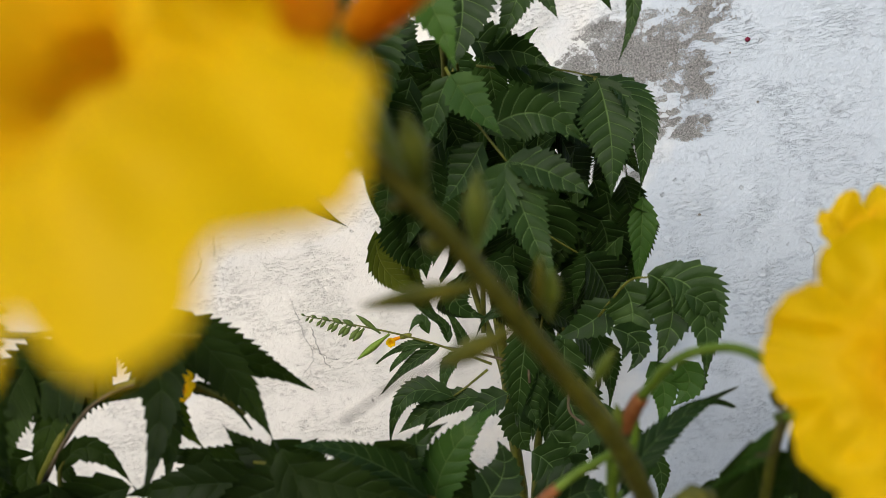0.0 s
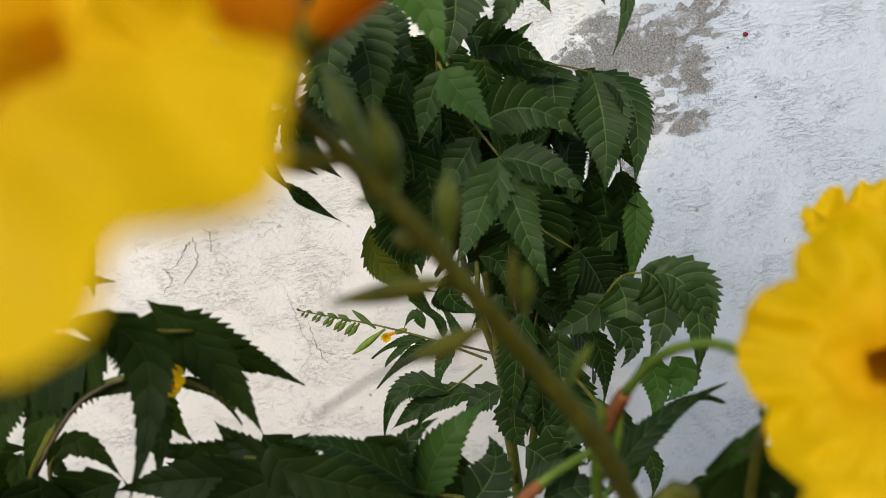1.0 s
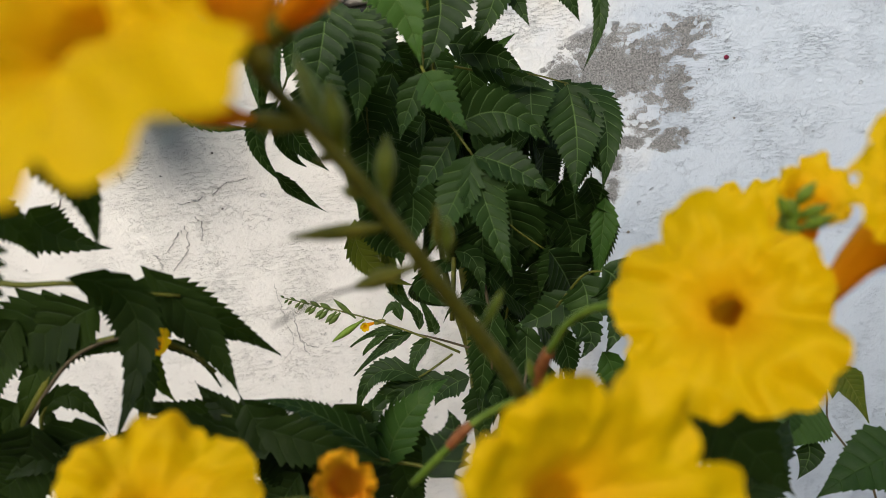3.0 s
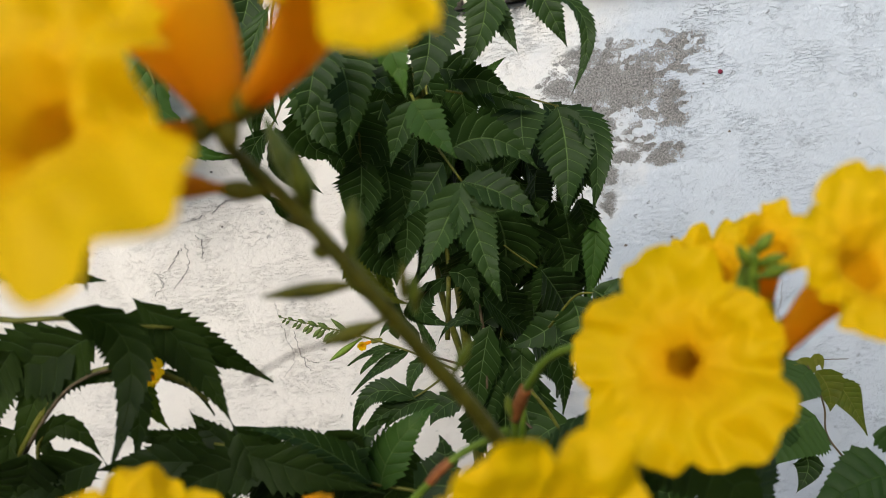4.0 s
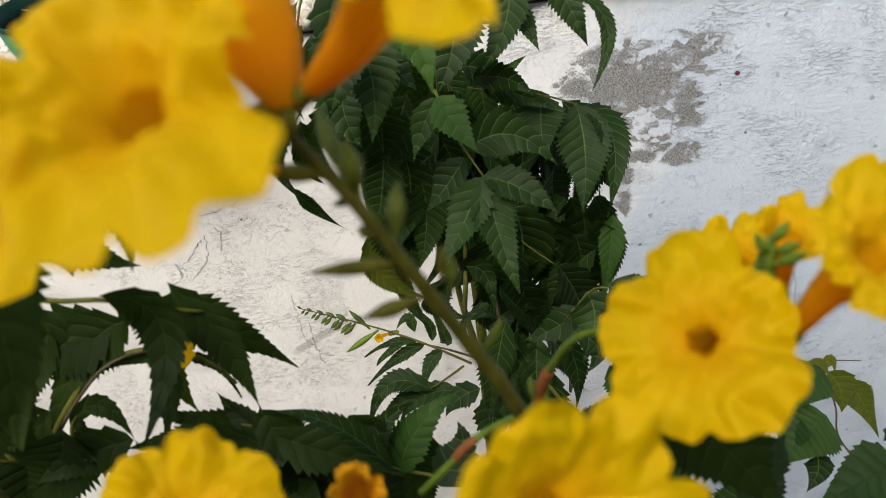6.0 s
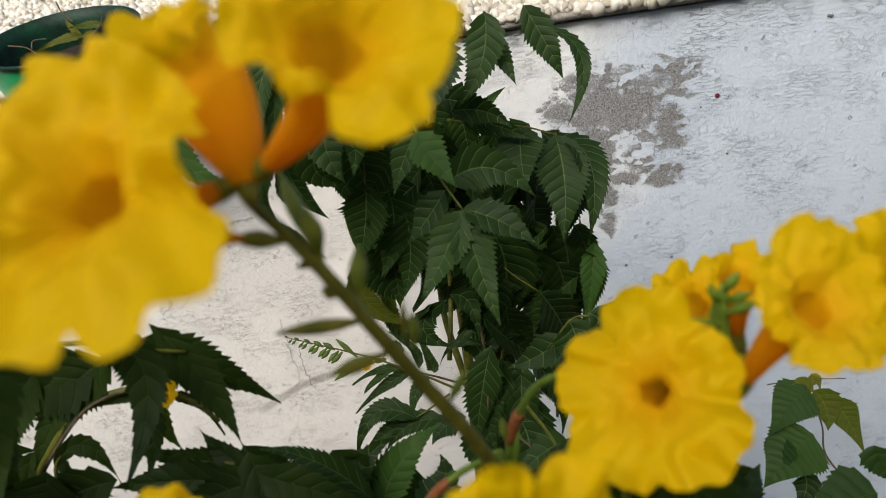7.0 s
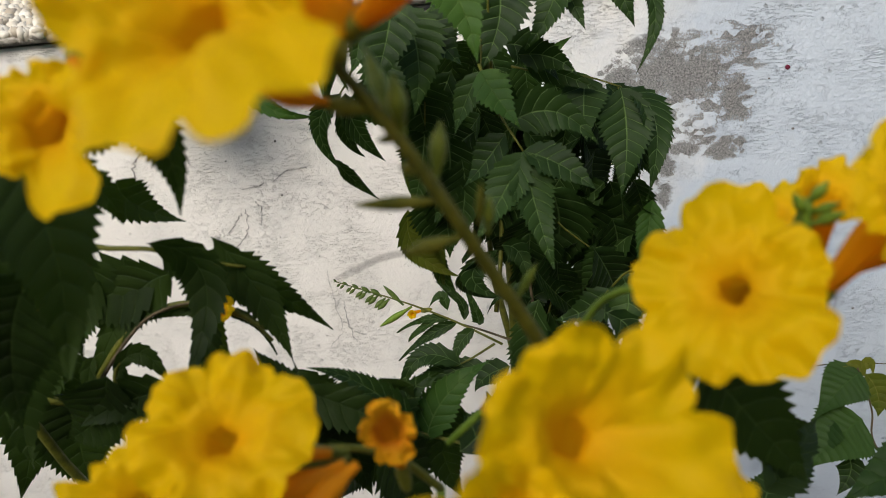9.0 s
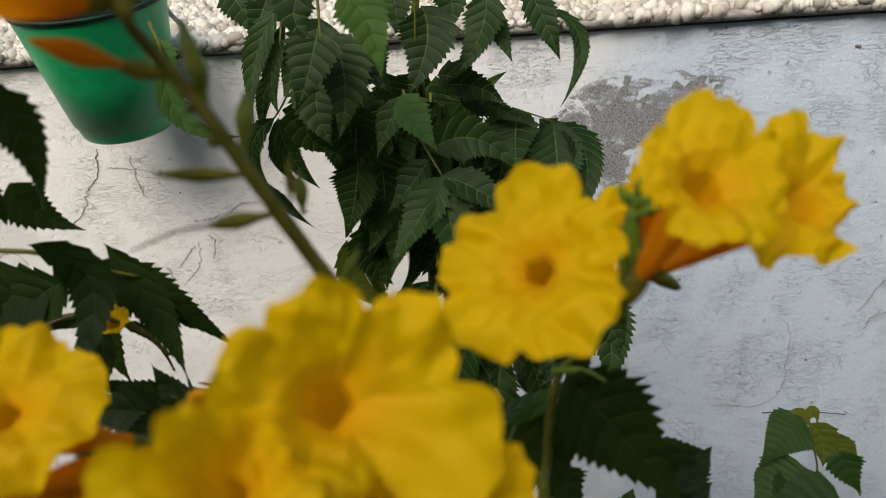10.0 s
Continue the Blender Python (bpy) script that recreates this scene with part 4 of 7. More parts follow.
leaflet(leaf, (-0.0134, -0.3647, 1.1227), (-0.0077, -0.3734, 1.1037), (0.0021, -0.3777, 1.0937), (0.01, -0.81, 0.59), 0.0240, teeth=10)
leaf = stalk("leaf", [(-0.0550, -0.3400, 1.1555), (-0.0631, -0.3492, 1.1370), (-0.0659, -0.3583, 1.1182)], [0.0009, 0.00054], STEM, bush)
leaflet(leaf, (-0.0627, -0.3462, 1.1433), (-0.0822, -0.3631, 1.1097), (-0.0838, -0.3816, 1.0711), (-0.00, -0.79, 0.61), 0.0154, teeth=20)
leaflet(leaf, (-0.0629, -0.3471, 1.1299), (-0.0741, -0.3585, 1.1013), (-0.0708, -0.3674, 1.0762), (0.09, -0.84, 0.53), 0.0128, teeth=17)
leaflet(leaf, (-0.0592, -0.3449, 1.1224), (-0.0623, -0.3557, 1.0999), (-0.0685, -0.3628, 1.0858), (0.25, -0.80, 0.55), 0.0143, teeth=12)
leaflet(leaf, (-0.1153, -0.2896, 1.1513), (-0.1027, -0.2977, 1.1329), (-0.0913, -0.3062, 1.1138), (0.08, -0.78, 0.62), 0.0257, teeth=13)
leaflet(leaf, (-0.0823, -0.2890, 1.1492), (-0.0913, -0.2992, 1.1286), (-0.0996, -0.3044, 1.1186), (0.32, -0.83, 0.47), 0.0234, teeth=11)
leaf = stalk("leaf", [(-0.1368, -0.3760, 1.1388), (-0.1282, -0.3895, 1.1284), (-0.1228, -0.4020, 1.1199)], [0.0012, 0.0008], STEM, bush)
leaflet(leaf, (-0.1227, -0.4013, 1.1213), (-0.1143, -0.4140, 1.0899), (-0.0828, -0.4157, 1.0777), (0.14, -0.78, 0.61), 0.0138, YOUNG, teeth=12)
leaflet(leaf, (-0.1312, -0.3880, 1.1314), (-0.1254, -0.3956, 1.1172), (-0.1199, -0.4045, 1.1003), (0.06, -0.76, 0.65), 0.0189, YOUNG, teeth=9)
leaf = stalk("leaf", [(-0.0653, -0.3301, 1.0978), (-0.0734, -0.3406, 1.0788), (-0.0831, -0.3477, 1.0663)], [0.0009, 0.00054], STEM, bush)
leaflet(leaf, (-0.0770, -0.3563, 1.0722), (-0.0983, -0.3497, 1.0486), (-0.0891, -0.3475, 1.0155), (-0.01, -1.00, 0.10), 0.0149, teeth=17)
leaflet(leaf, (-0.0856, -0.3768, 1.0348), (-0.0783, -0.3627, 1.0132), (-0.0632, -0.3496, 0.9893), (0.60, -0.80, 0.07), 0.0083, teeth=16)
leaflet(leaf, (-0.0763, -0.3513, 1.0708), (-0.0739, -0.3442, 1.0419), (-0.0590, -0.3361, 1.0140), (0.51, -0.84, 0.17), 0.0174, teeth=18)
leaflet(leaf, (-0.0811, -0.3481, 1.0664), (-0.0826, -0.3412, 1.0373), (-0.0748, -0.3292, 1.0170), (0.36, -0.93, -0.05), 0.0114, teeth=15)
leaflet(leaf, (-0.0777, -0.3409, 1.1006), (-0.0897, -0.3337, 1.0777), (-0.0946, -0.3273, 1.0531), (0.06, -1.00, -0.05), 0.0112, teeth=15)
leaf = stalk("leaf", [(-0.0211, -0.3561, 1.0941), (-0.0224, -0.3662, 1.0750), (-0.0253, -0.3685, 1.0491)], [0.0009, 0.00054], STEM, bush)
leaflet(leaf, (-0.0373, -0.3792, 1.0947), (-0.0542, -0.3739, 1.0676), (-0.0368, -0.3637, 1.0489), (0.23, -0.97, -0.06), 0.0285, teeth=14)
leaflet(leaf, (-0.0256, -0.3727, 1.0853), (-0.0270, -0.3661, 1.0602), (-0.0242, -0.3587, 1.0365), (0.07, -1.00, -0.02), 0.0400, teeth=14)
leaflet(leaf, (-0.0055, -0.3529, 1.0793), (-0.0222, -0.3494, 1.0488), (-0.0423, -0.3412, 1.0274), (-0.23, -0.96, 0.19), 0.0342, teeth=19)
leaflet(leaf, (-0.0273, -0.3504, 1.0418), (-0.0332, -0.3469, 1.0110), (-0.0433, -0.3440, 0.9791), (-0.18, -0.96, 0.19), 0.0316, teeth=19)
leaflet(leaf, (-0.0135, -0.3437, 1.0325), (-0.0149, -0.3408, 1.0005), (-0.0293, -0.3400, 0.9649), (0.13, -0.98, 0.16), 0.0363, teeth=20)
leaflet(leaf, (-0.0048, -0.3425, 1.0131), (-0.0059, -0.3401, 0.9801), (-0.0159, -0.3400, 0.9429), (-0.11, -0.97, 0.23), 0.0329, teeth=20)
leaflet(leaf, (0.0059, -0.3338, 1.0295), (-0.0133, -0.3242, 1.0106), (-0.0356, -0.3210, 0.9797), (-0.35, -0.89, 0.30), 0.0329, teeth=19)
leaflet(leaf, (-0.0405, -0.3448, 1.0742), (-0.0429, -0.3407, 1.0444), (-0.0368, -0.3361, 1.0154), (0.18, -0.98, 0.12), 0.0194, teeth=17)
leaflet(leaf, (-0.0350, -0.3241, 1.0275), (-0.0440, -0.3193, 0.9993), (-0.0443, -0.3157, 0.9685), (0.05, -0.99, 0.10), 0.0142, OLIVE, teeth=17)
leaf = stalk("leaf", [(-0.0269, -0.2759, 0.9651), (-0.0416, -0.2800, 0.9477), (-0.0518, -0.2821, 0.9338)], [0.0009, 0.00054], STEM, bush)
leaflet(leaf, (-0.0539, -0.2896, 0.9527), (-0.0509, -0.2891, 0.9114), (-0.0145, -0.2829, 0.8791), (0.34, -0.88, 0.34), 0.0222, OLIVE, teeth=20)
leaflet(leaf, (-0.0470, -0.2804, 0.9379), (-0.0357, -0.2759, 0.9089), (-0.0339, -0.2790, 0.8662), (-0.14, -0.97, 0.20), 0.0170, OLIVE, teeth=20)
leaflet(leaf, (-0.0358, -0.2714, 0.9119), (-0.0338, -0.2723, 0.8735), (-0.0163, -0.2715, 0.8372), (0.23, -0.93, 0.30), 0.0147, teeth=20)
leaflet(leaf, (-0.0251, -0.2947, 0.9733), (-0.0322, -0.2937, 0.9389), (-0.0208, -0.2890, 0.9101), (0.15, -0.97, 0.17), 0.0405, teeth=18)
leaf = stalk("leaf", [(0.0411, -0.3254, 0.9789), (0.0624, -0.3384, 0.9535), (0.0849, -0.3476, 0.9353)], [0.0009, 0.00054], STEM, bush)
leaflet(leaf, (0.0561, -0.3485, 0.9882), (0.0619, -0.3337, 0.9409), (0.0494, -0.3221, 0.8881), (0.19, -0.98, -0.01), 0.0471, teeth=20)
leaflet(leaf, (0.0764, -0.3427, 0.9773), (0.0878, -0.3286, 0.9284), (0.0799, -0.3221, 0.8658), (-0.38, -0.92, 0.07), 0.0524, teeth=20)
leaflet(leaf, (0.1045, -0.3468, 0.9794), (0.1087, -0.3341, 0.9282), (0.0990, -0.3229, 0.8744), (-0.71, -0.70, 0.13), 0.0433, teeth=20)
leaflet(leaf, (0.0397, -0.3824, 0.9456), (0.0551, -0.3617, 0.9093), (0.0811, -0.3427, 0.8695), (0.79, -0.44, 0.43), 0.0337, teeth=20)
leaflet(leaf, (0.0809, -0.3773, 0.9541), (0.0979, -0.3602, 0.9110), (0.1039, -0.3419, 0.8704), (0.47, -0.88, 0.01), 0.0337, teeth=20)
leaflet(leaf, (0.1110, -0.3731, 0.9829), (0.1218, -0.3544, 0.9430), (0.1138, -0.3424, 0.8908), (-0.51, -0.86, -0.04), 0.0248, teeth=20)
leaflet(leaf, (0.0668, -0.3274, 0.9852), (0.0803, -0.3050, 0.9521), (0.1137, -0.2848, 0.9144), (0.06, -0.96, -0.26), 0.0400, teeth=20)
leaflet(leaf, (0.0373, -0.3569, 0.9728), (0.0267, -0.3358, 0.9380), (-0.0028, -0.3127, 0.9074), (-0.17, -0.95, -0.26), 0.0257, teeth=20)
leaflet(leaf, (0.0055, -0.3683, 0.9520), (-0.0116, -0.3477, 0.9164), (0.0118, -0.3247, 0.8842), (0.67, -0.73, -0.14), 0.0171, teeth=20)
leaflet(leaf, (0.0441, -0.3731, 0.8987), (0.0302, -0.3648, 0.8397), (0.0219, -0.3505, 0.7918), (-0.50, -0.85, 0.17), 0.0311, teeth=20)
leaflet(leaf, (0.0524, -0.3736, 0.8976), (0.0579, -0.3622, 0.8439), (0.0452, -0.3518, 0.7887), (-0.64, -0.76, 0.14), 0.0355, teeth=20)
leaflet(leaf, (0.0697, -0.3664, 0.8892), (0.0880, -0.3476, 0.8494), (0.0924, -0.3334, 0.8008), (0.69, -0.70, 0.16), 0.0271, teeth=20)
leaflet(leaf, (0.0419, -0.3534, 0.9363), (0.0305, -0.3356, 0.8953), (0.0468, -0.3164, 0.8560), (0.43, -0.89, -0.12), 0.0267, teeth=20)
leaflet(leaf, (0.1076, -0.3747, 1.0015), (0.1194, -0.3515, 0.9701), (0.1307, -0.3333, 0.9291), (-0.18, -0.93, -0.31), 0.0203, teeth=20)
leaflet(leaf, (0.0155, -0.3303, 0.9809), (0.0206, -0.3099, 0.9443), (0.0117, -0.2923, 0.9029), (-0.58, -0.81, -0.10), 0.0267, teeth=20)
leaflet(leaf, (0.1221, -0.3675, 0.9826), (0.1162, -0.3800, 0.9589), (0.1072, -0.3959, 0.9288), (0.13, -0.79, 0.60), 0.0171, YOUNG, teeth=18)
leaflet(leaf, (0.0164, -0.3635, 0.9070), (0.0301, -0.3603, 0.9126), (0.0401, -0.3688, 0.8962), (0.05, -0.72, 0.69), 0.0109, teeth=9)
leaf = stalk("leaf", [(0.0105, -0.3509, 0.8881), (0.0194, -0.3227, 0.9416), (0.0203, -0.3011, 1.0041), (0.0212, -0.2807, 1.0645)], [0.002, 0.0012], STEM, bush)
leaflet(leaf, (0.0286, -0.2879, 0.9811), (0.0159, -0.2885, 0.9581), (0.0139, -0.2900, 0.9329), (0.26, -0.94, 0.20), 0.0259, teeth=14)
leaflet(leaf, (0.0269, -0.2610, 1.0664), (0.0203, -0.2539, 1.0439), (0.0167, -0.2477, 1.0199), (-0.44, -0.89, 0.09), 0.0312, teeth=14)
leaflet(leaf, (0.0319, -0.3217, 0.9569), (-0.0038, -0.2920, 0.9522), (-0.0329, -0.2624, 0.9471), (-0.54, -0.51, 0.67), 0.0236, teeth=20)
leaflet(leaf, (-0.0106, -0.2421, 1.0577), (-0.0057, -0.2378, 1.0349), (-0.0007, -0.2339, 1.0111), (0.55, -0.81, 0.22), 0.0328, teeth=14)
leaflet(leaf, (-0.0059, -0.2778, 1.0008), (-0.0071, -0.2734, 0.9706), (-0.0193, -0.2690, 0.9406), (0.48, -0.88, 0.02), 0.0254, teeth=18)
leaflet(leaf, (0.0919, -0.3022, 1.0158), (0.0709, -0.2890, 1.0010), (0.0555, -0.2764, 0.9846), (-0.54, -0.82, 0.19), 0.0273, teeth=16)
leaflet(leaf, (0.0610, -0.2888, 1.0284), (0.0503, -0.2786, 1.0049), (0.0426, -0.2693, 0.9797), (-0.62, -0.76, 0.18), 0.0329, teeth=16)
leaflet(leaf, (0.0133, -0.3278, 0.9828), (0.0062, -0.3169, 0.9464), (-0.0142, -0.3065, 0.9093), (0.20, -0.97, -0.10), 0.0220, teeth=20)
leaflet(leaf, (0.1230, -0.3138, 0.9069), (0.1063, -0.3014, 0.8834), (0.0897, -0.2895, 0.8588), (-0.62, -0.73, 0.30), 0.0247, teeth=18)
leaflet(leaf, (0.0436, -0.2692, 1.0567), (0.0375, -0.2607, 1.0326), (0.0323, -0.2529, 1.0072), (-0.54, -0.83, 0.10), 0.0240, teeth=15)
leaflet(leaf, (0.0767, -0.3313, 0.9994), (0.0795, -0.3194, 0.9693), (0.0839, -0.3084, 0.9373), (-0.41, -0.91, -0.11), 0.0228, teeth=19)
leaflet(leaf, (0.0129, -0.2706, 0.9923), (0.0030, -0.2574, 0.9659), (-0.0152, -0.2445, 0.9392), (0.06, -0.97, -0.24), 0.0308, teeth=19)
leaflet(leaf, (-0.0157, -0.3035, 0.9877), (-0.0182, -0.2872, 0.9573), (-0.0324, -0.2712, 0.9268), (-0.83, -0.52, 0.20), 0.0329, teeth=20)
leaflet(leaf, (-0.0108, -0.2533, 1.0245), (-0.0029, -0.2400, 0.9916), (0.0096, -0.2280, 0.9560), (0.26, -0.96, -0.02), 0.0372, teeth=20)
leaflet(leaf, (0.1106, -0.2876, 1.0145), (0.1218, -0.2724, 0.9814), (0.1239, -0.2578, 0.9474), (-0.46, -0.86, -0.20), 0.0321, teeth=20)
leaflet(leaf, (0.0949, -0.3239, 0.9594), (0.1013, -0.3263, 0.9302), (0.0988, -0.3287, 0.9012), (-0.48, -0.83, 0.28), 0.0254, teeth=17)
leaflet(leaf, (-0.0050, -0.2778, 1.0016), (-0.0244, -0.2615, 0.9769), (-0.0389, -0.2463, 0.9501), (-0.47, -0.88, 0.02), 0.0274, teeth=20)
leaflet(leaf, (0.0249, -0.3135, 1.0262), (0.0019, -0.2943, 1.0061), (-0.0317, -0.2752, 0.9863), (-0.49, -0.86, 0.13), 0.0294, teeth=20)
leaflet(leaf, (0.0821, -0.3353, 0.9178), (0.0854, -0.3236, 0.8789), (0.0808, -0.3126, 0.8388), (-0.65, -0.76, 0.05), 0.0365, teeth=20)
leaflet(leaf, (0.0965, -0.3613, 0.9672), (0.1021, -0.3521, 0.9349), (0.0970, -0.3433, 0.9023), (0.03, -1.00, -0.02), 0.0316, teeth=19)
leaflet(leaf, (0.0874, -0.3606, 0.9272), (0.0829, -0.3542, 0.8958), (0.0818, -0.3487, 0.8623), (0.43, -0.90, 0.05), 0.0258, teeth=19)
leaflet(leaf, (0.0821, -0.3150, 1.0209), (0.0908, -0.3005, 0.9932), (0.1030, -0.2870, 0.9635), (0.73, -0.66, 0.19), 0.0272, teeth=19)
leaflet(leaf, (-0.0068, -0.3188, 1.0491), (-0.0207, -0.3011, 1.0261), (-0.0372, -0.2840, 1.0020), (-0.55, -0.83, -0.00), 0.0304, teeth=19)
leaflet(leaf, (0.0862, -0.2822, 0.9733), (0.0694, -0.2779, 0.9549), (0.0378, -0.2730, 0.9378), (-0.20, -0.94, 0.27), 0.0360, teeth=17)
leaflet(leaf, (0.0305, -0.2696, 1.0554), (0.0217, -0.2563, 1.0192), (0.0087, -0.2442, 0.9808), (-0.34, -0.94, 0.03), 0.0284, teeth=20)
leaflet(leaf, (0.0976, -0.3429, 0.9878), (0.1048, -0.3287, 0.9514), (0.1032, -0.3153, 0.9137), (-0.21, -0.97, -0.11), 0.0278, teeth=20)
leaflet(leaf, (0.1274, -0.2923, 1.0192), (0.1156, -0.2767, 0.9997), (0.0951, -0.2613, 0.9804), (-0.24, -0.93, -0.27), 0.0333, teeth=17)
leaflet(leaf, (0.0507, -0.3381, 0.9612), (0.0488, -0.3359, 0.9233), (0.0347, -0.3342, 0.8850), (0.36, -0.92, 0.13), 0.0301, teeth=20)
leaflet(leaf, (-0.0081, -0.3033, 1.0264), (-0.0087, -0.3052, 0.9952), (-0.0127, -0.3076, 0.9631), (-0.31, -0.90, 0.32), 0.0220, teeth=18)
leaflet(leaf, (0.1140, -0.3148, 1.0240), (0.1029, -0.3019, 1.0032), (0.0943, -0.2898, 0.9808), (-0.28, -0.95, -0.15), 0.0261, teeth=15)
leaflet(leaf, (0.1083, -0.2969, 1.0238), (0.1280, -0.2881, 0.9903), (0.1455, -0.2801, 0.9554), (0.36, -0.90, 0.22), 0.0287, teeth=20)
leaflet(leaf, (0.0442, -0.3389, 0.9418), (0.0465, -0.3301, 0.9065), (0.0521, -0.3225, 0.8688), (0.58, -0.81, 0.13), 0.0295, teeth=20)
leaflet(leaf, (0.0932, -0.3024, 1.0450), (0.0794, -0.2995, 1.0243), (0.0551, -0.2965, 1.0042), (0.28, -0.95, -0.13), 0.0236, teeth=16)
leaflet(leaf, (0.0902, -0.2667, 1.0348), (0.0988, -0.2706, 1.0052), (0.1057, -0.2749, 0.9749), (-0.54, -0.81, 0.21), 0.0310, teeth=18)
leaflet(leaf, (0.0487, -0.3597, 0.9733), (0.0380, -0.3481, 0.9444), (0.0375, -0.3379, 0.9124), (0.24, -0.96, -0.12), 0.0270, teeth=19)
leaflet(leaf, (0.0582, -0.3242, 1.0148), (0.0498, -0.3109, 0.9816), (0.0321, -0.2982, 0.9473), (-0.71, -0.65, 0.26), 0.0299, teeth=20)
leaflet(leaf, (-0.0405, -0.2619, 1.0198), (-0.0178, -0.2517, 0.9905), (-0.0037, -0.2417, 0.9611), (0.25, -0.97, 0.08), 0.0370, teeth=20)
leaflet(leaf, (0.0406, -0.2741, 1.0427), (0.0280, -0.2738, 1.0126), (0.0239, -0.2747, 0.9800), (-0.43, -0.83, 0.36), 0.0254, teeth=19)
leaflet(leaf, (0.0651, -0.2852, 1.0475), (0.0708, -0.2822, 1.0215), (0.0637, -0.2790, 0.9961), (-0.27, -0.95, 0.14), 0.0236, teeth=15)
leaflet(leaf, (0.0338, -0.2844, 0.9643), (0.0387, -0.2735, 0.9227), (0.0528, -0.2646, 0.8771), (-0.03, -1.00, 0.02), 0.0347, teeth=20)
leaflet(leaf, (0.0404, -0.3250, 1.0258), (0.0560, -0.3175, 0.9945), (0.0598, -0.3102, 0.9632), (0.59, -0.77, 0.24), 0.0245, teeth=19)
leaflet(leaf, (0.0097, -0.2985, 1.0169), (-0.0048, -0.2847, 0.9878), (-0.0109, -0.2724, 0.9557), (-0.45, -0.89, 0.03), 0.0289, teeth=20)
leaflet(leaf, (0.0342, -0.2964, 0.9911), (0.0262, -0.2901, 0.9599), (0.0124, -0.2844, 0.9278), (-0.07, -0.99, 0.09), 0.0296, teeth=20)
leaflet(leaf, (0.0280, -0.3314, 1.0066), (0.0422, -0.3229, 0.9789), (0.0675, -0.3157, 0.9485), (0.07, -1.00, 0.04), 0.0328, teeth=20)
leaflet(leaf, (-0.0139, -0.2434, 1.0563), (-0.0118, -0.2350, 1.0216), (-0.0053, -0.2280, 0.9841), (-0.05, -1.00, 0.04), 0.0308, teeth=20)
leaflet(leaf, (0.0393, -0.3544, 0.9576), (0.0371, -0.3480, 0.9212), (0.0335, -0.3426, 0.8830), (0.26, -0.96, 0.08), 0.0296, teeth=20)
leaflet(leaf, (-0.0089, -0.2897, 1.0830), (-0.0070, -0.2754, 1.0583), (-0.0044, -0.2619, 1.0319), (0.28, -0.94, -0.21), 0.0286, teeth=17)
leaflet(leaf, (0.0208, -0.2742, 1.0699), (0.0277, -0.2740, 1.0439), (0.0383, -0.2746, 1.0165), (0.52, -0.75, 0.41), 0.0259, teeth=16)
leaflet(leaf, (0.0328, -0.2953, 0.9646), (0.0210, -0.2880, 0.9379), (0.0218, -0.2822, 0.9083), (0.13, -0.99, 0.00), 0.0248, teeth=17)
leaflet(leaf, (0.0350, -0.3200, 0.9447), (0.0445, -0.3211, 0.9176), (0.0565, -0.3229, 0.8893), (0.56, -0.68, 0.48), 0.0240, teeth=17)
leaflet(leaf, (0.0340, -0.2756, 1.0308), (0.0450, -0.2612, 0.9951), (0.0451, -0.2475, 0.9585), (0.80, -0.58, 0.15), 0.0250, teeth=20)
leaflet(leaf, (0.0356, -0.3367, 0.9866), (0.0211, -0.3175, 0.9633), (-0.0061, -0.2982, 0.9405), (-0.40, -0.91, -0.13), 0.0293, teeth=20)
leaflet(leaf, (-0.0223, -0.2935, 1.0433), (-0.0063, -0.2943, 1.0167), (0.0121, -0.2957, 0.9889), (0.26, -0.86, 0.43), 0.0252, teeth=18)
leaflet(leaf, (0.0430, -0.2654, 1.0109), (0.0355, -0.2613, 0.9733), (0.0251, -0.2582, 0.9339), (-0.34, -0.91, 0.24), 0.0248, teeth=20)
leaflet(leaf, (0.0711, -0.2712, 0.9850), (0.0791, -0.2653, 0.9475), (0.0816, -0.2601, 0.9087), (-0.23, -0.97, 0.08), 0.0242, teeth=20)
leaflet(leaf, (-0.0345, -0.2323, 1.0909), (-0.0454, -0.2163, 1.0657), (-0.0531, -0.2014, 1.0382), (-0.42, -0.90, -0.11), 0.0356, teeth=18)
leaflet(leaf, (0.0240, -0.2389, 1.0681), (0.0264, -0.2397, 1.0329), (0.0172, -0.2407, 0.9977), (-0.24, -0.93, 0.29), 0.0301, teeth=20)
leaflet(leaf, (0.0316, -0.2952, 1.0580), (0.0241, -0.2765, 1.0341), (0.0030, -0.2579, 1.0105), (-0.55, -0.83, -0.06), 0.0339, teeth=19)
leaflet(leaf, (0.0680, -0.2904, 1.0242), (0.0507, -0.2865, 0.9978), (0.0289, -0.2831, 0.9706), (0.20, -0.98, -0.02), 0.0326, teeth=19)
leaflet(leaf, (0.1097, -0.3132, 0.9524), (0.1070, -0.3112, 0.9290), (0.0981, -0.3094, 0.9057), (0.06, -0.99, 0.15), 0.0326, teeth=14)
leaflet(leaf, (0.0768, -0.3061, 0.9355), (0.0850, -0.2906, 0.9005), (0.1044, -0.2768, 0.8621), (-0.06, -0.99, -0.15), 0.0301, teeth=20)
leaflet(leaf, (0.0957, -0.3324, 0.9821), (0.0846, -0.3274, 0.9699), (0.0632, -0.3219, 0.9586), (-0.46, -0.69, 0.56), 0.0226, teeth=12)
leaflet(leaf, (0.0750, -0.3083, 0.9740), (0.0553, -0.3005, 0.9535), (0.0466, -0.2938, 0.9307), (-0.73, -0.37, 0.57), 0.0268, teeth=15)
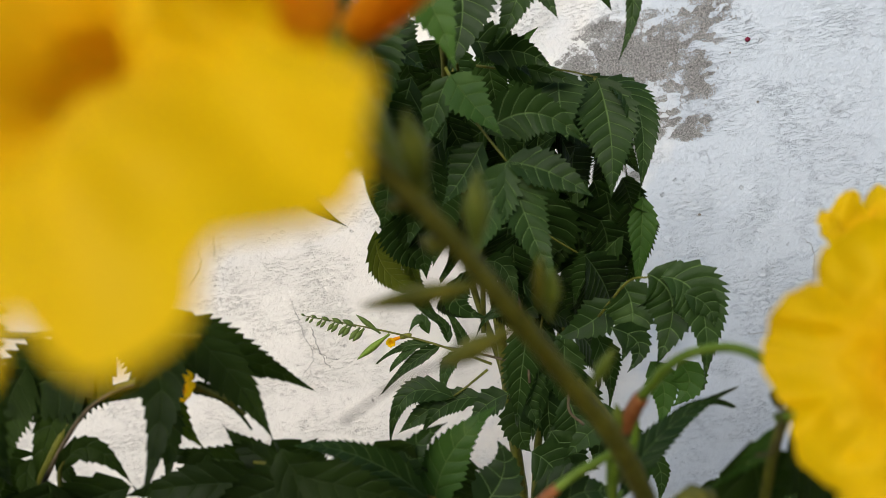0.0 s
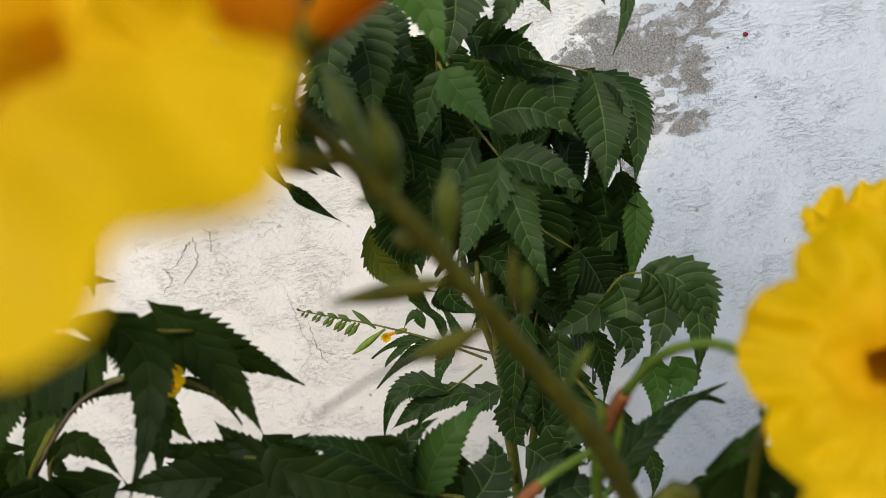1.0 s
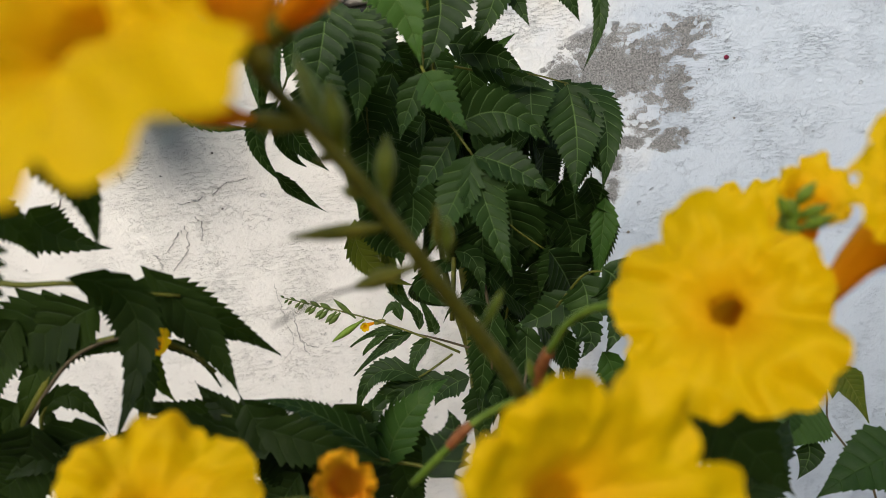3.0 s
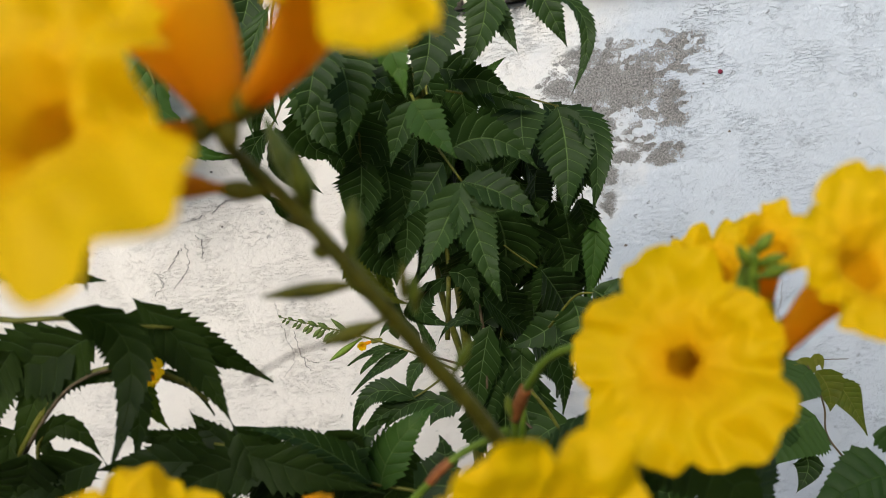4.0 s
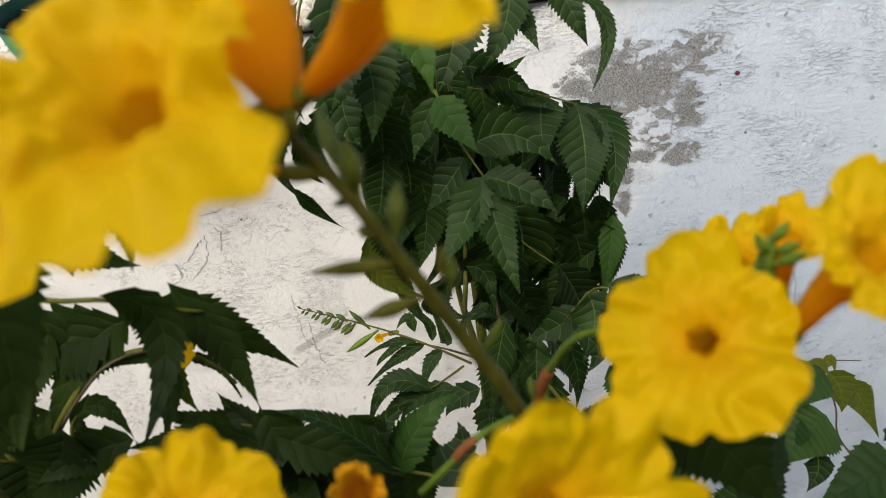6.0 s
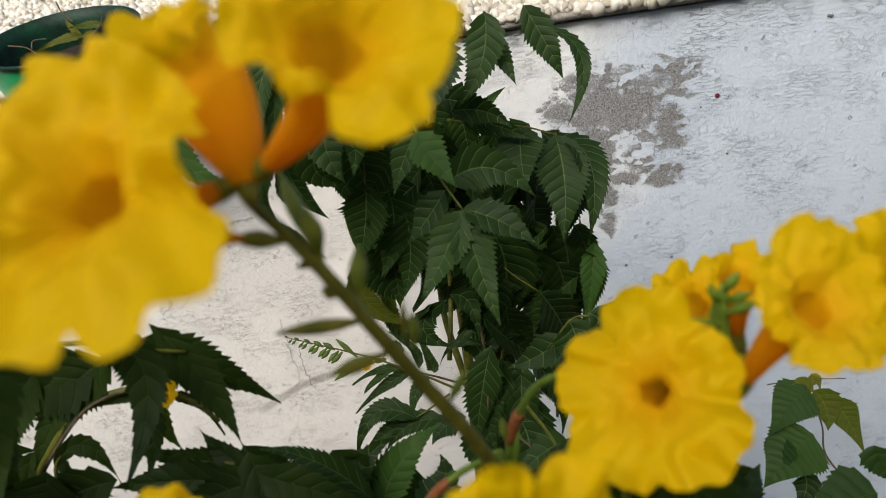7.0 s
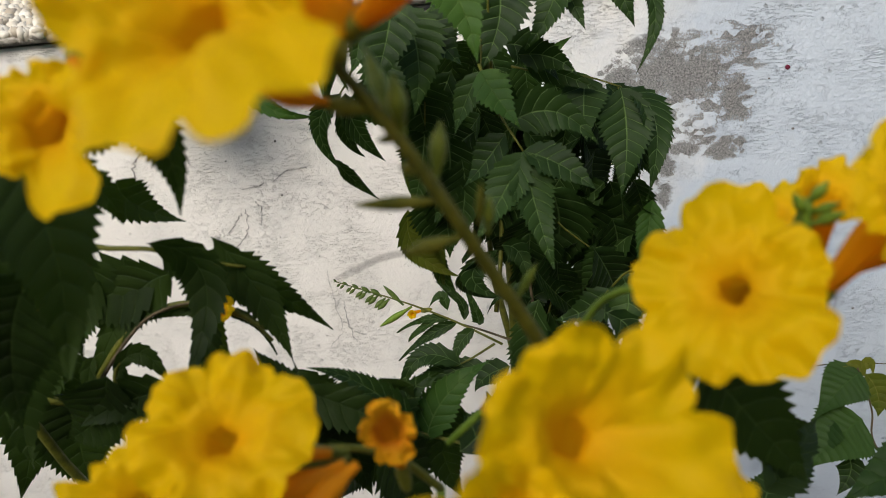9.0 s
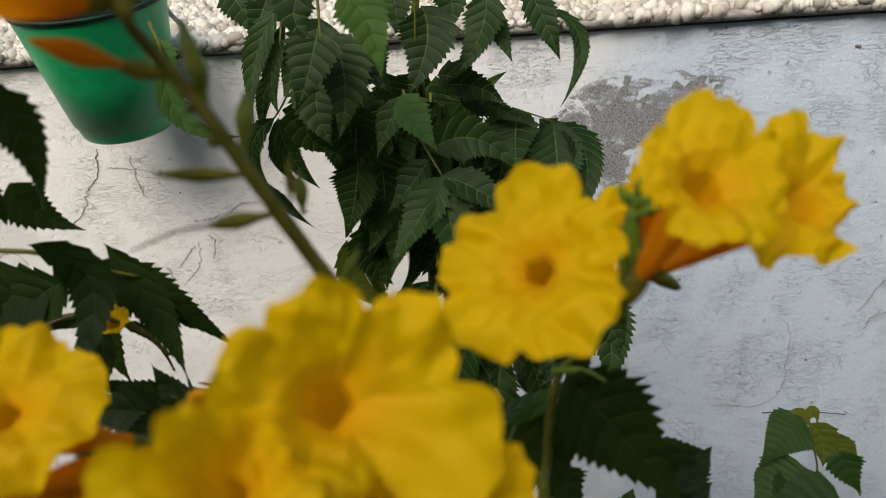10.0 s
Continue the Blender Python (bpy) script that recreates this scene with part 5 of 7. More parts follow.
leaflet(leaf, (-0.0105, -0.3161, 1.0294), (-0.0049, -0.3050, 0.9978), (0.0026, -0.2950, 0.9641), (-0.29, -0.95, -0.10), 0.0252, teeth=20)
leaflet(leaf, (0.0405, -0.3577, 0.9194), (0.0488, -0.3494, 0.8921), (0.0625, -0.3419, 0.8631), (0.50, -0.84, 0.21), 0.0334, teeth=18)
leaflet(leaf, (0.0576, -0.3599, 0.9348), (0.0604, -0.3477, 0.8994), (0.0678, -0.3368, 0.8614), (0.51, -0.86, 0.05), 0.0282, teeth=20)
leaflet(leaf, (0.0243, -0.3166, 1.0507), (0.0224, -0.3015, 1.0188), (0.0172, -0.2874, 0.9851), (0.16, -0.97, -0.18), 0.0320, teeth=20)
leaflet(leaf, (0.0960, -0.2802, 1.0436), (0.0776, -0.2746, 1.0280), (0.0565, -0.2691, 1.0120), (-0.13, -0.99, 0.07), 0.0335, teeth=15)
leaflet(leaf, (0.0593, -0.2890, 0.9720), (0.0416, -0.2744, 0.9430), (0.0333, -0.2614, 0.9108), (-0.63, -0.76, 0.17), 0.0316, teeth=20)
leaflet(leaf, (-0.0394, -0.2323, 1.0687), (-0.0403, -0.2162, 1.0401), (-0.0524, -0.2004, 1.0112), (-0.31, -0.94, -0.18), 0.0319, teeth=19)
leaflet(leaf, (0.0723, -0.3048, 1.0156), (0.0667, -0.3084, 0.9841), (0.0669, -0.3129, 0.9508), (0.18, -0.92, 0.34), 0.0271, teeth=19)
leaflet(leaf, (0.0834, -0.3223, 1.0103), (0.0915, -0.3173, 0.9804), (0.0915, -0.3127, 0.9501), (0.70, -0.68, 0.23), 0.0326, teeth=18)
leaflet(leaf, (0.0756, -0.2764, 1.0364), (0.0593, -0.2628, 1.0222), (0.0392, -0.2493, 1.0079), (-0.64, -0.38, 0.67), 0.0249, teeth=15)
leaflet(leaf, (-0.0083, -0.2933, 1.0358), (-0.0052, -0.2904, 1.0023), (-0.0033, -0.2883, 0.9672), (-0.60, -0.79, 0.15), 0.0253, teeth=20)
leaflet(leaf, (0.0044, -0.3017, 1.0108), (-0.0026, -0.2971, 0.9813), (-0.0096, -0.2933, 0.9503), (0.11, -0.99, 0.09), 0.0230, teeth=18)
leaflet(leaf, (0.0290, -0.2712, 1.0274), (0.0269, -0.2636, 0.9974), (0.0367, -0.2575, 0.9643), (-0.06, -1.00, 0.03), 0.0239, teeth=19)
leaflet(leaf, (-0.0157, -0.3203, 1.0037), (-0.0243, -0.3150, 0.9732), (-0.0330, -0.3106, 0.9410), (-0.59, -0.76, 0.28), 0.0328, teeth=19)
leaflet(leaf, (0.0086, -0.2906, 1.0624), (-0.0017, -0.2772, 1.0357), (-0.0189, -0.2643, 1.0081), (0.14, -0.96, -0.26), 0.0233, teeth=19)
leaflet(leaf, (0.0287, -0.3096, 1.0578), (0.0193, -0.2965, 1.0235), (-0.0022, -0.2842, 0.9881), (0.24, -0.95, -0.18), 0.0271, teeth=20)
leaflet(leaf, (0.0475, -0.3240, 0.9469), (0.0409, -0.3248, 0.9228), (0.0233, -0.3254, 0.8994), (-0.38, -0.81, 0.45), 0.0276, teeth=15)
leaflet(leaf, (0.0914, -0.3143, 0.9933), (0.0749, -0.3036, 0.9652), (0.0680, -0.2943, 0.9341), (-0.79, -0.47, 0.39), 0.0230, teeth=19)
leaflet(leaf, (0.0079, -0.3351, 1.0247), (0.0095, -0.3231, 0.9986), (0.0094, -0.3117, 0.9714), (0.68, -0.73, -0.04), 0.0318, teeth=17)
leaflet(leaf, (0.0266, -0.3108, 1.0649), (0.0134, -0.2979, 1.0416), (-0.0001, -0.2858, 1.0167), (-0.31, -0.95, -0.06), 0.0282, teeth=17)
leaflet(leaf, (-0.0227, -0.3136, 0.9846), (-0.0222, -0.3108, 0.9503), (-0.0235, -0.3087, 0.9145), (0.07, -0.98, 0.18), 0.0313, teeth=20)
leaflet(leaf, (-0.0278, -0.2888, 1.0474), (-0.0382, -0.2703, 1.0205), (-0.0398, -0.2532, 0.9907), (-0.51, -0.85, -0.15), 0.0314, teeth=19)
leaflet(leaf, (0.0529, -0.3069, 1.0081), (0.0537, -0.2995, 0.9830), (0.0538, -0.2927, 0.9569), (-0.75, -0.66, 0.06), 0.0258, teeth=15)
leaflet(leaf, (0.0207, -0.2876, 1.0406), (0.0410, -0.2790, 1.0212), (0.0494, -0.2701, 1.0027), (0.56, -0.77, 0.31), 0.0288, teeth=14)
leaflet(leaf, (0.1121, -0.3582, 0.9530), (0.0886, -0.3519, 0.9240), (0.0758, -0.3470, 0.8920), (-0.47, -0.81, 0.37), 0.0252, teeth=20)
leaflet(leaf, (-0.0096, -0.2799, 1.0746), (-0.0192, -0.2671, 1.0422), (-0.0194, -0.2562, 1.0061), (-0.10, -0.99, -0.07), 0.0268, teeth=20)
leaflet(leaf, (0.0345, -0.3373, 0.9976), (0.0231, -0.3237, 0.9628), (0.0052, -0.3111, 0.9265), (-0.18, -0.98, -0.03), 0.0313, teeth=20)
leaflet(leaf, (0.1054, -0.3467, 0.9087), (0.0848, -0.3370, 0.8865), (0.0761, -0.3286, 0.8618), (-0.17, -0.99, -0.02), 0.0350, teeth=17)
leaflet(leaf, (0.0270, -0.2970, 1.0313), (0.0214, -0.2974, 1.0063), (0.0032, -0.2976, 0.9822), (-0.23, -0.91, 0.36), 0.0256, teeth=16)
leaflet(leaf, (0.0366, -0.3215, 1.0287), (0.0188, -0.2989, 1.0108), (-0.0110, -0.2762, 0.9936), (-0.64, -0.75, 0.15), 0.0317, teeth=20)
leaflet(leaf, (-0.0154, -0.2951, 0.9842), (-0.0244, -0.2889, 0.9516), (-0.0240, -0.2842, 0.9159), (0.37, -0.93, 0.06), 0.0360, teeth=20)
leaflet(leaf, (0.1013, -0.2991, 0.9630), (0.0905, -0.2915, 0.9301), (0.0862, -0.2852, 0.8945), (-0.33, -0.93, 0.13), 0.0363, teeth=20)
leaflet(leaf, (0.1291, -0.3098, 1.0099), (0.1193, -0.2951, 0.9757), (0.1122, -0.2819, 0.9386), (0.27, -0.95, -0.17), 0.0291, teeth=20)
leaflet(leaf, (0.0899, -0.3257, 0.9417), (0.0648, -0.3202, 0.9267), (0.0478, -0.3155, 0.9101), (-0.52, -0.18, 0.84), 0.0279, teeth=15)
leaflet(leaf, (0.0760, -0.2953, 1.0366), (0.0800, -0.2852, 1.0039), (0.0736, -0.2756, 0.9706), (-0.38, -0.93, -0.00), 0.0309, teeth=20)
leaflet(leaf, (0.0448, -0.2887, 1.0727), (0.0470, -0.2827, 1.0400), (0.0507, -0.2778, 1.0052), (-0.13, -0.99, 0.08), 0.0233, teeth=20)
leaflet(leaf, (-0.0182, -0.2538, 1.0623), (-0.0188, -0.2533, 1.0293), (-0.0211, -0.2535, 0.9951), (0.04, -0.97, 0.24), 0.0230, teeth=19)
leaflet(leaf, (0.0842, -0.3144, 1.0124), (0.0633, -0.3032, 0.9971), (0.0403, -0.2923, 0.9813), (-0.55, -0.29, 0.78), 0.0270, teeth=17)
leaflet(leaf, (0.0533, -0.3132, 0.9451), (0.0382, -0.3002, 0.9187), (0.0184, -0.2876, 0.8915), (-0.75, -0.44, 0.50), 0.0302, teeth=20)
leaflet(leaf, (0.0056, -0.3159, 1.0467), (0.0165, -0.3119, 1.0193), (0.0209, -0.3081, 0.9915), (-0.31, -0.95, 0.03), 0.0233, teeth=17)
leaflet(leaf, (0.1176, -0.2974, 1.0296), (0.0949, -0.2944, 1.0102), (0.0796, -0.2923, 0.9890), (-0.57, -0.46, 0.69), 0.0340, teeth=16)
leaflet(leaf, (-0.0035, -0.3085, 1.0550), (-0.0190, -0.3015, 1.0355), (-0.0420, -0.2945, 1.0161), (-0.14, -0.99, 0.04), 0.0233, teeth=16)
leaflet(leaf, (0.0853, -0.3242, 1.0396), (0.0931, -0.3190, 1.0179), (0.1064, -0.3145, 0.9945), (0.39, -0.89, 0.23), 0.0293, teeth=14)
leaflet(leaf, (0.0826, -0.2710, 1.0129), (0.1082, -0.2597, 0.9842), (0.1310, -0.2489, 0.9545), (0.07, -1.00, -0.05), 0.0302, teeth=20)
leaflet(leaf, (0.0208, -0.2739, 1.0766), (-0.0029, -0.2521, 1.0601), (-0.0163, -0.2315, 1.0410), (-0.04, -0.80, -0.60), 0.0313, teeth=19)
leaflet(leaf, (0.0558, -0.2975, 0.9401), (0.0430, -0.2917, 0.9067), (0.0347, -0.2871, 0.8709), (0.20, -0.98, 0.05), 0.0361, teeth=20)
leaflet(leaf, (0.0073, -0.2472, 1.0683), (-0.0067, -0.2365, 1.0383), (-0.0149, -0.2272, 1.0055), (-0.05, -1.00, -0.04), 0.0321, teeth=20)
leaflet(leaf, (0.0893, -0.3349, 1.0092), (0.0881, -0.3259, 0.9831), (0.0957, -0.3182, 0.9545), (0.54, -0.84, 0.06), 0.0300, teeth=16)
leaflet(leaf, (0.0542, -0.3290, 1.0002), (0.0334, -0.3227, 0.9753), (0.0103, -0.3169, 0.9493), (-0.55, -0.63, 0.55), 0.0311, teeth=20)
leaflet(leaf, (0.0263, -0.2814, 1.0176), (0.0355, -0.2794, 0.9904), (0.0318, -0.2772, 0.9640), (0.68, -0.68, 0.26), 0.0230, teeth=15)
leaflet(leaf, (-0.0279, -0.2846, 0.9859), (-0.0251, -0.2777, 0.9605), (-0.0135, -0.2718, 0.9329), (0.27, -0.96, 0.09), 0.0339, teeth=16)
leaflet(leaf, (-0.0018, -0.3117, 1.0144), (0.0074, -0.3016, 0.9919), (0.0223, -0.2924, 0.9677), (0.30, -0.95, 0.02), 0.0311, teeth=16)
leaflet(leaf, (0.0018, -0.2389, 1.0706), (-0.0080, -0.2278, 1.0361), (-0.0174, -0.2180, 0.9991), (-0.64, -0.74, 0.20), 0.0341, teeth=20)
leaflet(leaf, (0.1231, -0.2999, 0.9296), (0.1207, -0.2984, 0.9015), (0.1173, -0.2974, 0.8725), (-0.70, -0.66, 0.28), 0.0365, teeth=16)
leaflet(leaf, (0.0897, -0.3072, 0.9162), (0.0842, -0.2943, 0.8791), (0.0829, -0.2827, 0.8392), (0.46, -0.88, -0.06), 0.0382, teeth=20)
leaflet(leaf, (0.0106, -0.3264, 1.0396), (-0.0063, -0.3119, 1.0144), (-0.0312, -0.2978, 0.9886), (-0.68, -0.56, 0.47), 0.0267, teeth=20)
leaflet(leaf, (-0.0029, -0.2924, 1.0262), (0.0017, -0.2881, 0.9968), (-0.0005, -0.2840, 0.9669), (0.50, -0.85, 0.15), 0.0231, teeth=17)
leaflet(leaf, (0.0279, -0.2652, 1.0074), (0.0161, -0.2531, 0.9778), (0.0177, -0.2428, 0.9446), (0.38, -0.92, -0.12), 0.0241, teeth=19)
leaflet(leaf, (0.1179, -0.2999, 0.9342), (0.0902, -0.2995, 0.9132), (0.0705, -0.2999, 0.8904), (0.26, -0.97, -0.02), 0.0259, teeth=18)
leaflet(leaf, (0.0842, -0.3592, 0.9545), (0.0987, -0.3409, 0.9249), (0.1251, -0.3241, 0.8922), (0.77, -0.29, 0.56), 0.0281, teeth=20)
leaflet(leaf, (0.0739, -0.3372, 1.0047), (0.0604, -0.3311, 0.9811), (0.0493, -0.3257, 0.9560), (-0.09, -0.99, 0.07), 0.0299, teeth=16)
leaflet(leaf, (0.0180, -0.2404, 1.0699), (-0.0025, -0.2234, 1.0444), (-0.0278, -0.2072, 1.0178), (-0.09, -0.96, -0.26), 0.0292, teeth=20)
leaflet(leaf, (0.1300, -0.2966, 0.9428), (0.1275, -0.2893, 0.9068), (0.1232, -0.2830, 0.8691), (0.15, -0.99, 0.06), 0.0285, teeth=20)
leaflet(leaf, (0.0502, -0.2562, 1.0430), (0.0340, -0.2434, 1.0101), (0.0288, -0.2324, 0.9733), (0.45, -0.87, -0.17), 0.0303, teeth=20)
leaflet(leaf, (0.0607, -0.2877, 1.0329), (0.0506, -0.2834, 1.0110), (0.0517, -0.2802, 0.9866), (-0.15, -0.98, 0.12), 0.0295, teeth=14)
leaf = stalk("leaf", [(0.0760, -0.4276, 0.9426), (0.0911, -0.4357, 0.9682), (0.1013, -0.4434, 0.9746)], [0.0009, 0.00054], STEM, bush)
leaflet(leaf, (0.1001, -0.4425, 0.9762), (0.1105, -0.4518, 0.9597), (0.0955, -0.4676, 0.9328), (-0.24, -0.71, 0.66), 0.0334, teeth=14)
leaflet(leaf, (0.1059, -0.4480, 0.9765), (0.1231, -0.4590, 0.9619), (0.1157, -0.4830, 0.9254), (0.05, -0.71, 0.71), 0.0298, teeth=18)
leaflet(leaf, (0.1146, -0.4574, 0.9699), (0.1252, -0.4613, 0.9629), (0.1274, -0.4674, 0.9521), (-0.15, -0.81, 0.57), 0.0148, teeth=9)
leaflet(leaf, (0.0902, -0.4272, 0.9630), (0.0930, -0.4372, 0.9456), (0.0821, -0.4492, 0.9249), (-0.20, -0.71, 0.67), 0.0288, teeth=13)
leaflet(leaf, (0.1002, -0.4428, 0.9155), (0.1053, -0.4515, 0.9002), (0.0979, -0.4626, 0.8813), (-0.22, -0.73, 0.65), 0.0183, YOUNG, teeth=11)
leaflet(leaf, (0.0774, -0.4473, 0.9486), (0.0910, -0.4531, 0.9380), (0.0820, -0.4603, 0.9258), (-0.16, -0.76, 0.62), 0.0156, teeth=9)
leaflet(leaf, (0.1135, -0.4517, 0.9197), (0.1175, -0.4585, 0.9077), (0.1057, -0.4641, 0.8984), (-0.27, -0.66, 0.70), 0.0192, YOUNG, teeth=9)
leaf = stalk("leaf", [(0.0521, -0.3602, 0.9000), (0.0426, -0.3753, 0.8741), (0.0350, -0.3905, 0.8479)], [0.0009, 0.00054], STEM, bush)
leaflet(leaf, (0.0454, -0.3676, 0.8874), (0.0321, -0.3824, 0.8621), (0.0379, -0.3986, 0.8337), (-0.08, -0.75, 0.66), 0.0312, teeth=18)
leaflet(leaf, (0.0552, -0.3684, 0.8656), (0.0572, -0.3847, 0.8373), (0.0365, -0.3972, 0.8162), (-0.28, -0.65, 0.70), 0.0318, teeth=17)
leaflet(leaf, (0.0575, -0.3883, 0.8510), (0.0609, -0.4005, 0.8298), (0.0522, -0.4136, 0.8073), (0.02, -0.76, 0.65), 0.0312, teeth=14)
leaflet(leaf, (0.0319, -0.3710, 0.8417), (0.0235, -0.3827, 0.8217), (0.0285, -0.3913, 0.8065), (-0.06, -0.75, 0.66), 0.0284, teeth=11)
leaflet(leaf, (0.0707, -0.3953, 0.8385), (0.0749, -0.4055, 0.8206), (0.0675, -0.4148, 0.8047), (-0.15, -0.74, 0.66), 0.0234, teeth=11)
leaflet(leaf, (0.0264, -0.4201, 0.8368), (0.0390, -0.4268, 0.8248), (0.0430, -0.4366, 0.8077), (0.06, -0.74, 0.67), 0.0299, teeth=11)
leaflet(leaf, (0.0892, -0.3988, 0.8320), (0.0940, -0.4071, 0.8174), (0.0828, -0.4160, 0.8021), (-0.20, -0.71, 0.67), 0.0195, teeth=10)
leaflet(leaf, (0.0972, -0.4474, 0.8474), (0.1015, -0.4549, 0.8343), (0.0966, -0.4634, 0.8197), (-0.20, -0.74, 0.65), 0.0119, teeth=9)
leaf = stalk("leaf", [(0.0294, -0.3305, 0.8404), (-0.0023, -0.3123, 0.8437), (-0.0233, -0.3048, 0.8477)], [0.0011, 0.00066], TWIG, bush)
leaflet(leaf, (-0.0232, -0.3044, 0.8486), (-0.0523, -0.3060, 0.8355), (-0.0780, -0.3109, 0.8160), (-0.22, -0.66, 0.72), 0.0107, teeth=18)
leaflet(leaf, (-0.0301, -0.3033, 0.8508), (-0.0550, -0.2990, 0.8489), (-0.0778, -0.2994, 0.8379), (-0.20, -0.60, 0.78), 0.0078, teeth=14)
leaflet(leaf, (-0.0397, -0.3027, 0.8521), (-0.0588, -0.3033, 0.8407), (-0.0682, -0.3034, 0.8301), (-0.31, -0.70, 0.64), 0.0068, teeth=10)
leaflet(leaf, (-0.0086, -0.3239, 0.8539), (-0.0222, -0.3297, 0.8432), (-0.0276, -0.3393, 0.8251), (-0.15, -0.71, 0.69), 0.0122, teeth=11)
leaflet(leaf, (-0.0175, -0.3121, 0.8553), (-0.0198, -0.3041, 0.8705), (-0.0389, -0.2963, 0.8858), (0.22, -0.67, 0.71), 0.0086, teeth=11)
leaflet(leaf, (-0.0306, -0.3080, 0.8634), (-0.0359, -0.3021, 0.8748), (-0.0470, -0.3070, 0.8657), (0.05, -0.59, 0.81), 0.0095, teeth=9)
leaflet(leaf, (-0.0056, -0.3219, 0.8577), (-0.0066, -0.3174, 0.8662), (-0.0164, -0.3037, 0.8927), (0.22, -0.72, 0.66), 0.0103, teeth=12)
leaf = stalk("leaf", [(0.0079, -0.3946, 0.8909), (-0.0096, -0.4032, 0.8858), (-0.0199, -0.4093, 0.8852)], [0.0009, 0.00054], STEM, bush)
leaflet(leaf, (-0.0160, -0.4096, 0.8846), (-0.0449, -0.4061, 0.8921), (-0.0625, -0.4200, 0.8661), (-0.10, -0.60, 0.79), 0.0167, teeth=15)
leaflet(leaf, (0.0015, -0.4067, 0.8789), (-0.0229, -0.4072, 0.8786), (-0.0414, -0.4146, 0.8649), (-0.10, -0.56, 0.82), 0.0161, teeth=13)
leaflet(leaf, (-0.0228, -0.4015, 0.8788), (-0.0403, -0.4052, 0.8721), (-0.0581, -0.4099, 0.8636), (-0.11, -0.58, 0.80), 0.0138, teeth=11)
leaflet(leaf, (0.0178, -0.4183, 0.8886), (0.0013, -0.4210, 0.8839), (-0.0081, -0.4260, 0.8747), (-0.15, -0.58, 0.80), 0.0171, teeth=9)
leaf = stalk("leaf", [(0.0236, -0.5691, 0.9389), (-0.0015, -0.5531, 0.9473), (-0.0296, -0.5450, 0.9522), (-0.0549, -0.5510, 0.9726)], [0.0012, 0.00072], STEM, bush)
leaflet(leaf, (-0.0279, -0.5470, 0.9487), (-0.0164, -0.5368, 0.9681), (0.0087, -0.5286, 0.9836), (-0.11, -0.70, 0.70), 0.0201, YOUNG, teeth=15, fold=0.12)
leaflet(leaf, (-0.0387, -0.5477, 0.9578), (-0.0328, -0.5384, 0.9738), (-0.0158, -0.5334, 0.9821), (-0.05, -0.72, 0.69), 0.0130, teeth=10)
leaflet(leaf, (-0.0115, -0.5536, 0.9468), (0.0035, -0.5444, 0.9573), (0.0038, -0.5352, 0.9683), (-0.05, -0.62, 0.78), 0.0205, teeth=9)
leaflet(leaf, (-0.0284, -0.5561, 0.9631), (-0.0502, -0.5562, 0.9935), (-0.0732, -0.5630, 1.0123), (0.49, -0.66, 0.57), 0.0124, teeth=19)
leaflet(leaf, (-0.0332, -0.5563, 0.9628), (-0.0527, -0.5570, 0.9821), (-0.0721, -0.5619, 0.9942), (0.45, -0.60, 0.66), 0.0090, teeth=14)
leaflet(leaf, (-0.0448, -0.5403, 0.9508), (-0.0445, -0.5328, 0.9639), (-0.0378, -0.5295, 0.9694), (0.04, -0.76, 0.65), 0.0125, teeth=9)
leaflet(leaf, (0.0115, -0.5805, 0.9796), (0.0258, -0.5763, 0.9865), (0.0386, -0.5762, 0.9862), (-0.07, -0.55, 0.83), 0.0084, teeth=9)
leaflet(leaf, (0.0201, -0.5754, 0.9682), (0.0342, -0.5732, 0.9716), (0.0466, -0.5753, 0.9676), (0.02, -0.54, 0.84), 0.0131, teeth=9)
leaf = stalk("leaf", [(0.0334, -0.6227, 1.0059), (0.0359, -0.6108, 1.0064), (0.0404, -0.6015, 1.0024)], [0.0012, 0.00072], FRESH, bush)
leaflet(leaf, (0.0388, -0.6033, 0.9994), (0.0590, -0.5861, 1.0085), (0.0913, -0.5727, 1.0108), (0.24, -0.62, 0.75), 0.0094, teeth=18)
leaflet(leaf, (0.0462, -0.5940, 0.9952), (0.0708, -0.5756, 1.0064), (0.0924, -0.5690, 0.9973), (0.25, -0.52, 0.81), 0.0049, teeth=15)
leaflet(leaf, (0.0493, -0.5893, 0.9832), (0.0562, -0.5817, 0.9963), (0.0644, -0.5761, 1.0057), (0.28, -0.81, 0.51), 0.0061, YOUNG, teeth=9)
leaflet(leaf, (0.1409, -0.4942, 0.8250), (0.1348, -0.4838, 0.8434), (0.1379, -0.4754, 0.8579), (-0.24, -0.74, 0.62), 0.0327, teeth=11)
leaflet(leaf, (0.1869, -0.4441, 0.7504), (0.1988, -0.4332, 0.7690), (0.2027, -0.4226, 0.7873), (-0.37, -0.59, 0.72), 0.0351, teeth=13)
leaf = stalk("leaf", [(0.0363, -0.3604, 0.9294), (0.0376, -0.3761, 0.8997), (0.0341, -0.3915, 0.8706)], [0.0012, 0.0009], TWIG, bush, "", 8, 0.05)
leaflet(leaf, (0.0159, -0.3616, 0.9493), (-0.0045, -0.3658, 0.9311), (0.0152, -0.3694, 0.9131), (0.03, -0.98, 0.21), 0.0180, teeth=12, broad=0.5)
leaflet(leaf, (0.0184, -0.3602, 0.9518), (0.0316, -0.3595, 0.9419), (0.0347, -0.3682, 0.9148), (0.19, -0.94, 0.29), 0.0164, teeth=10)
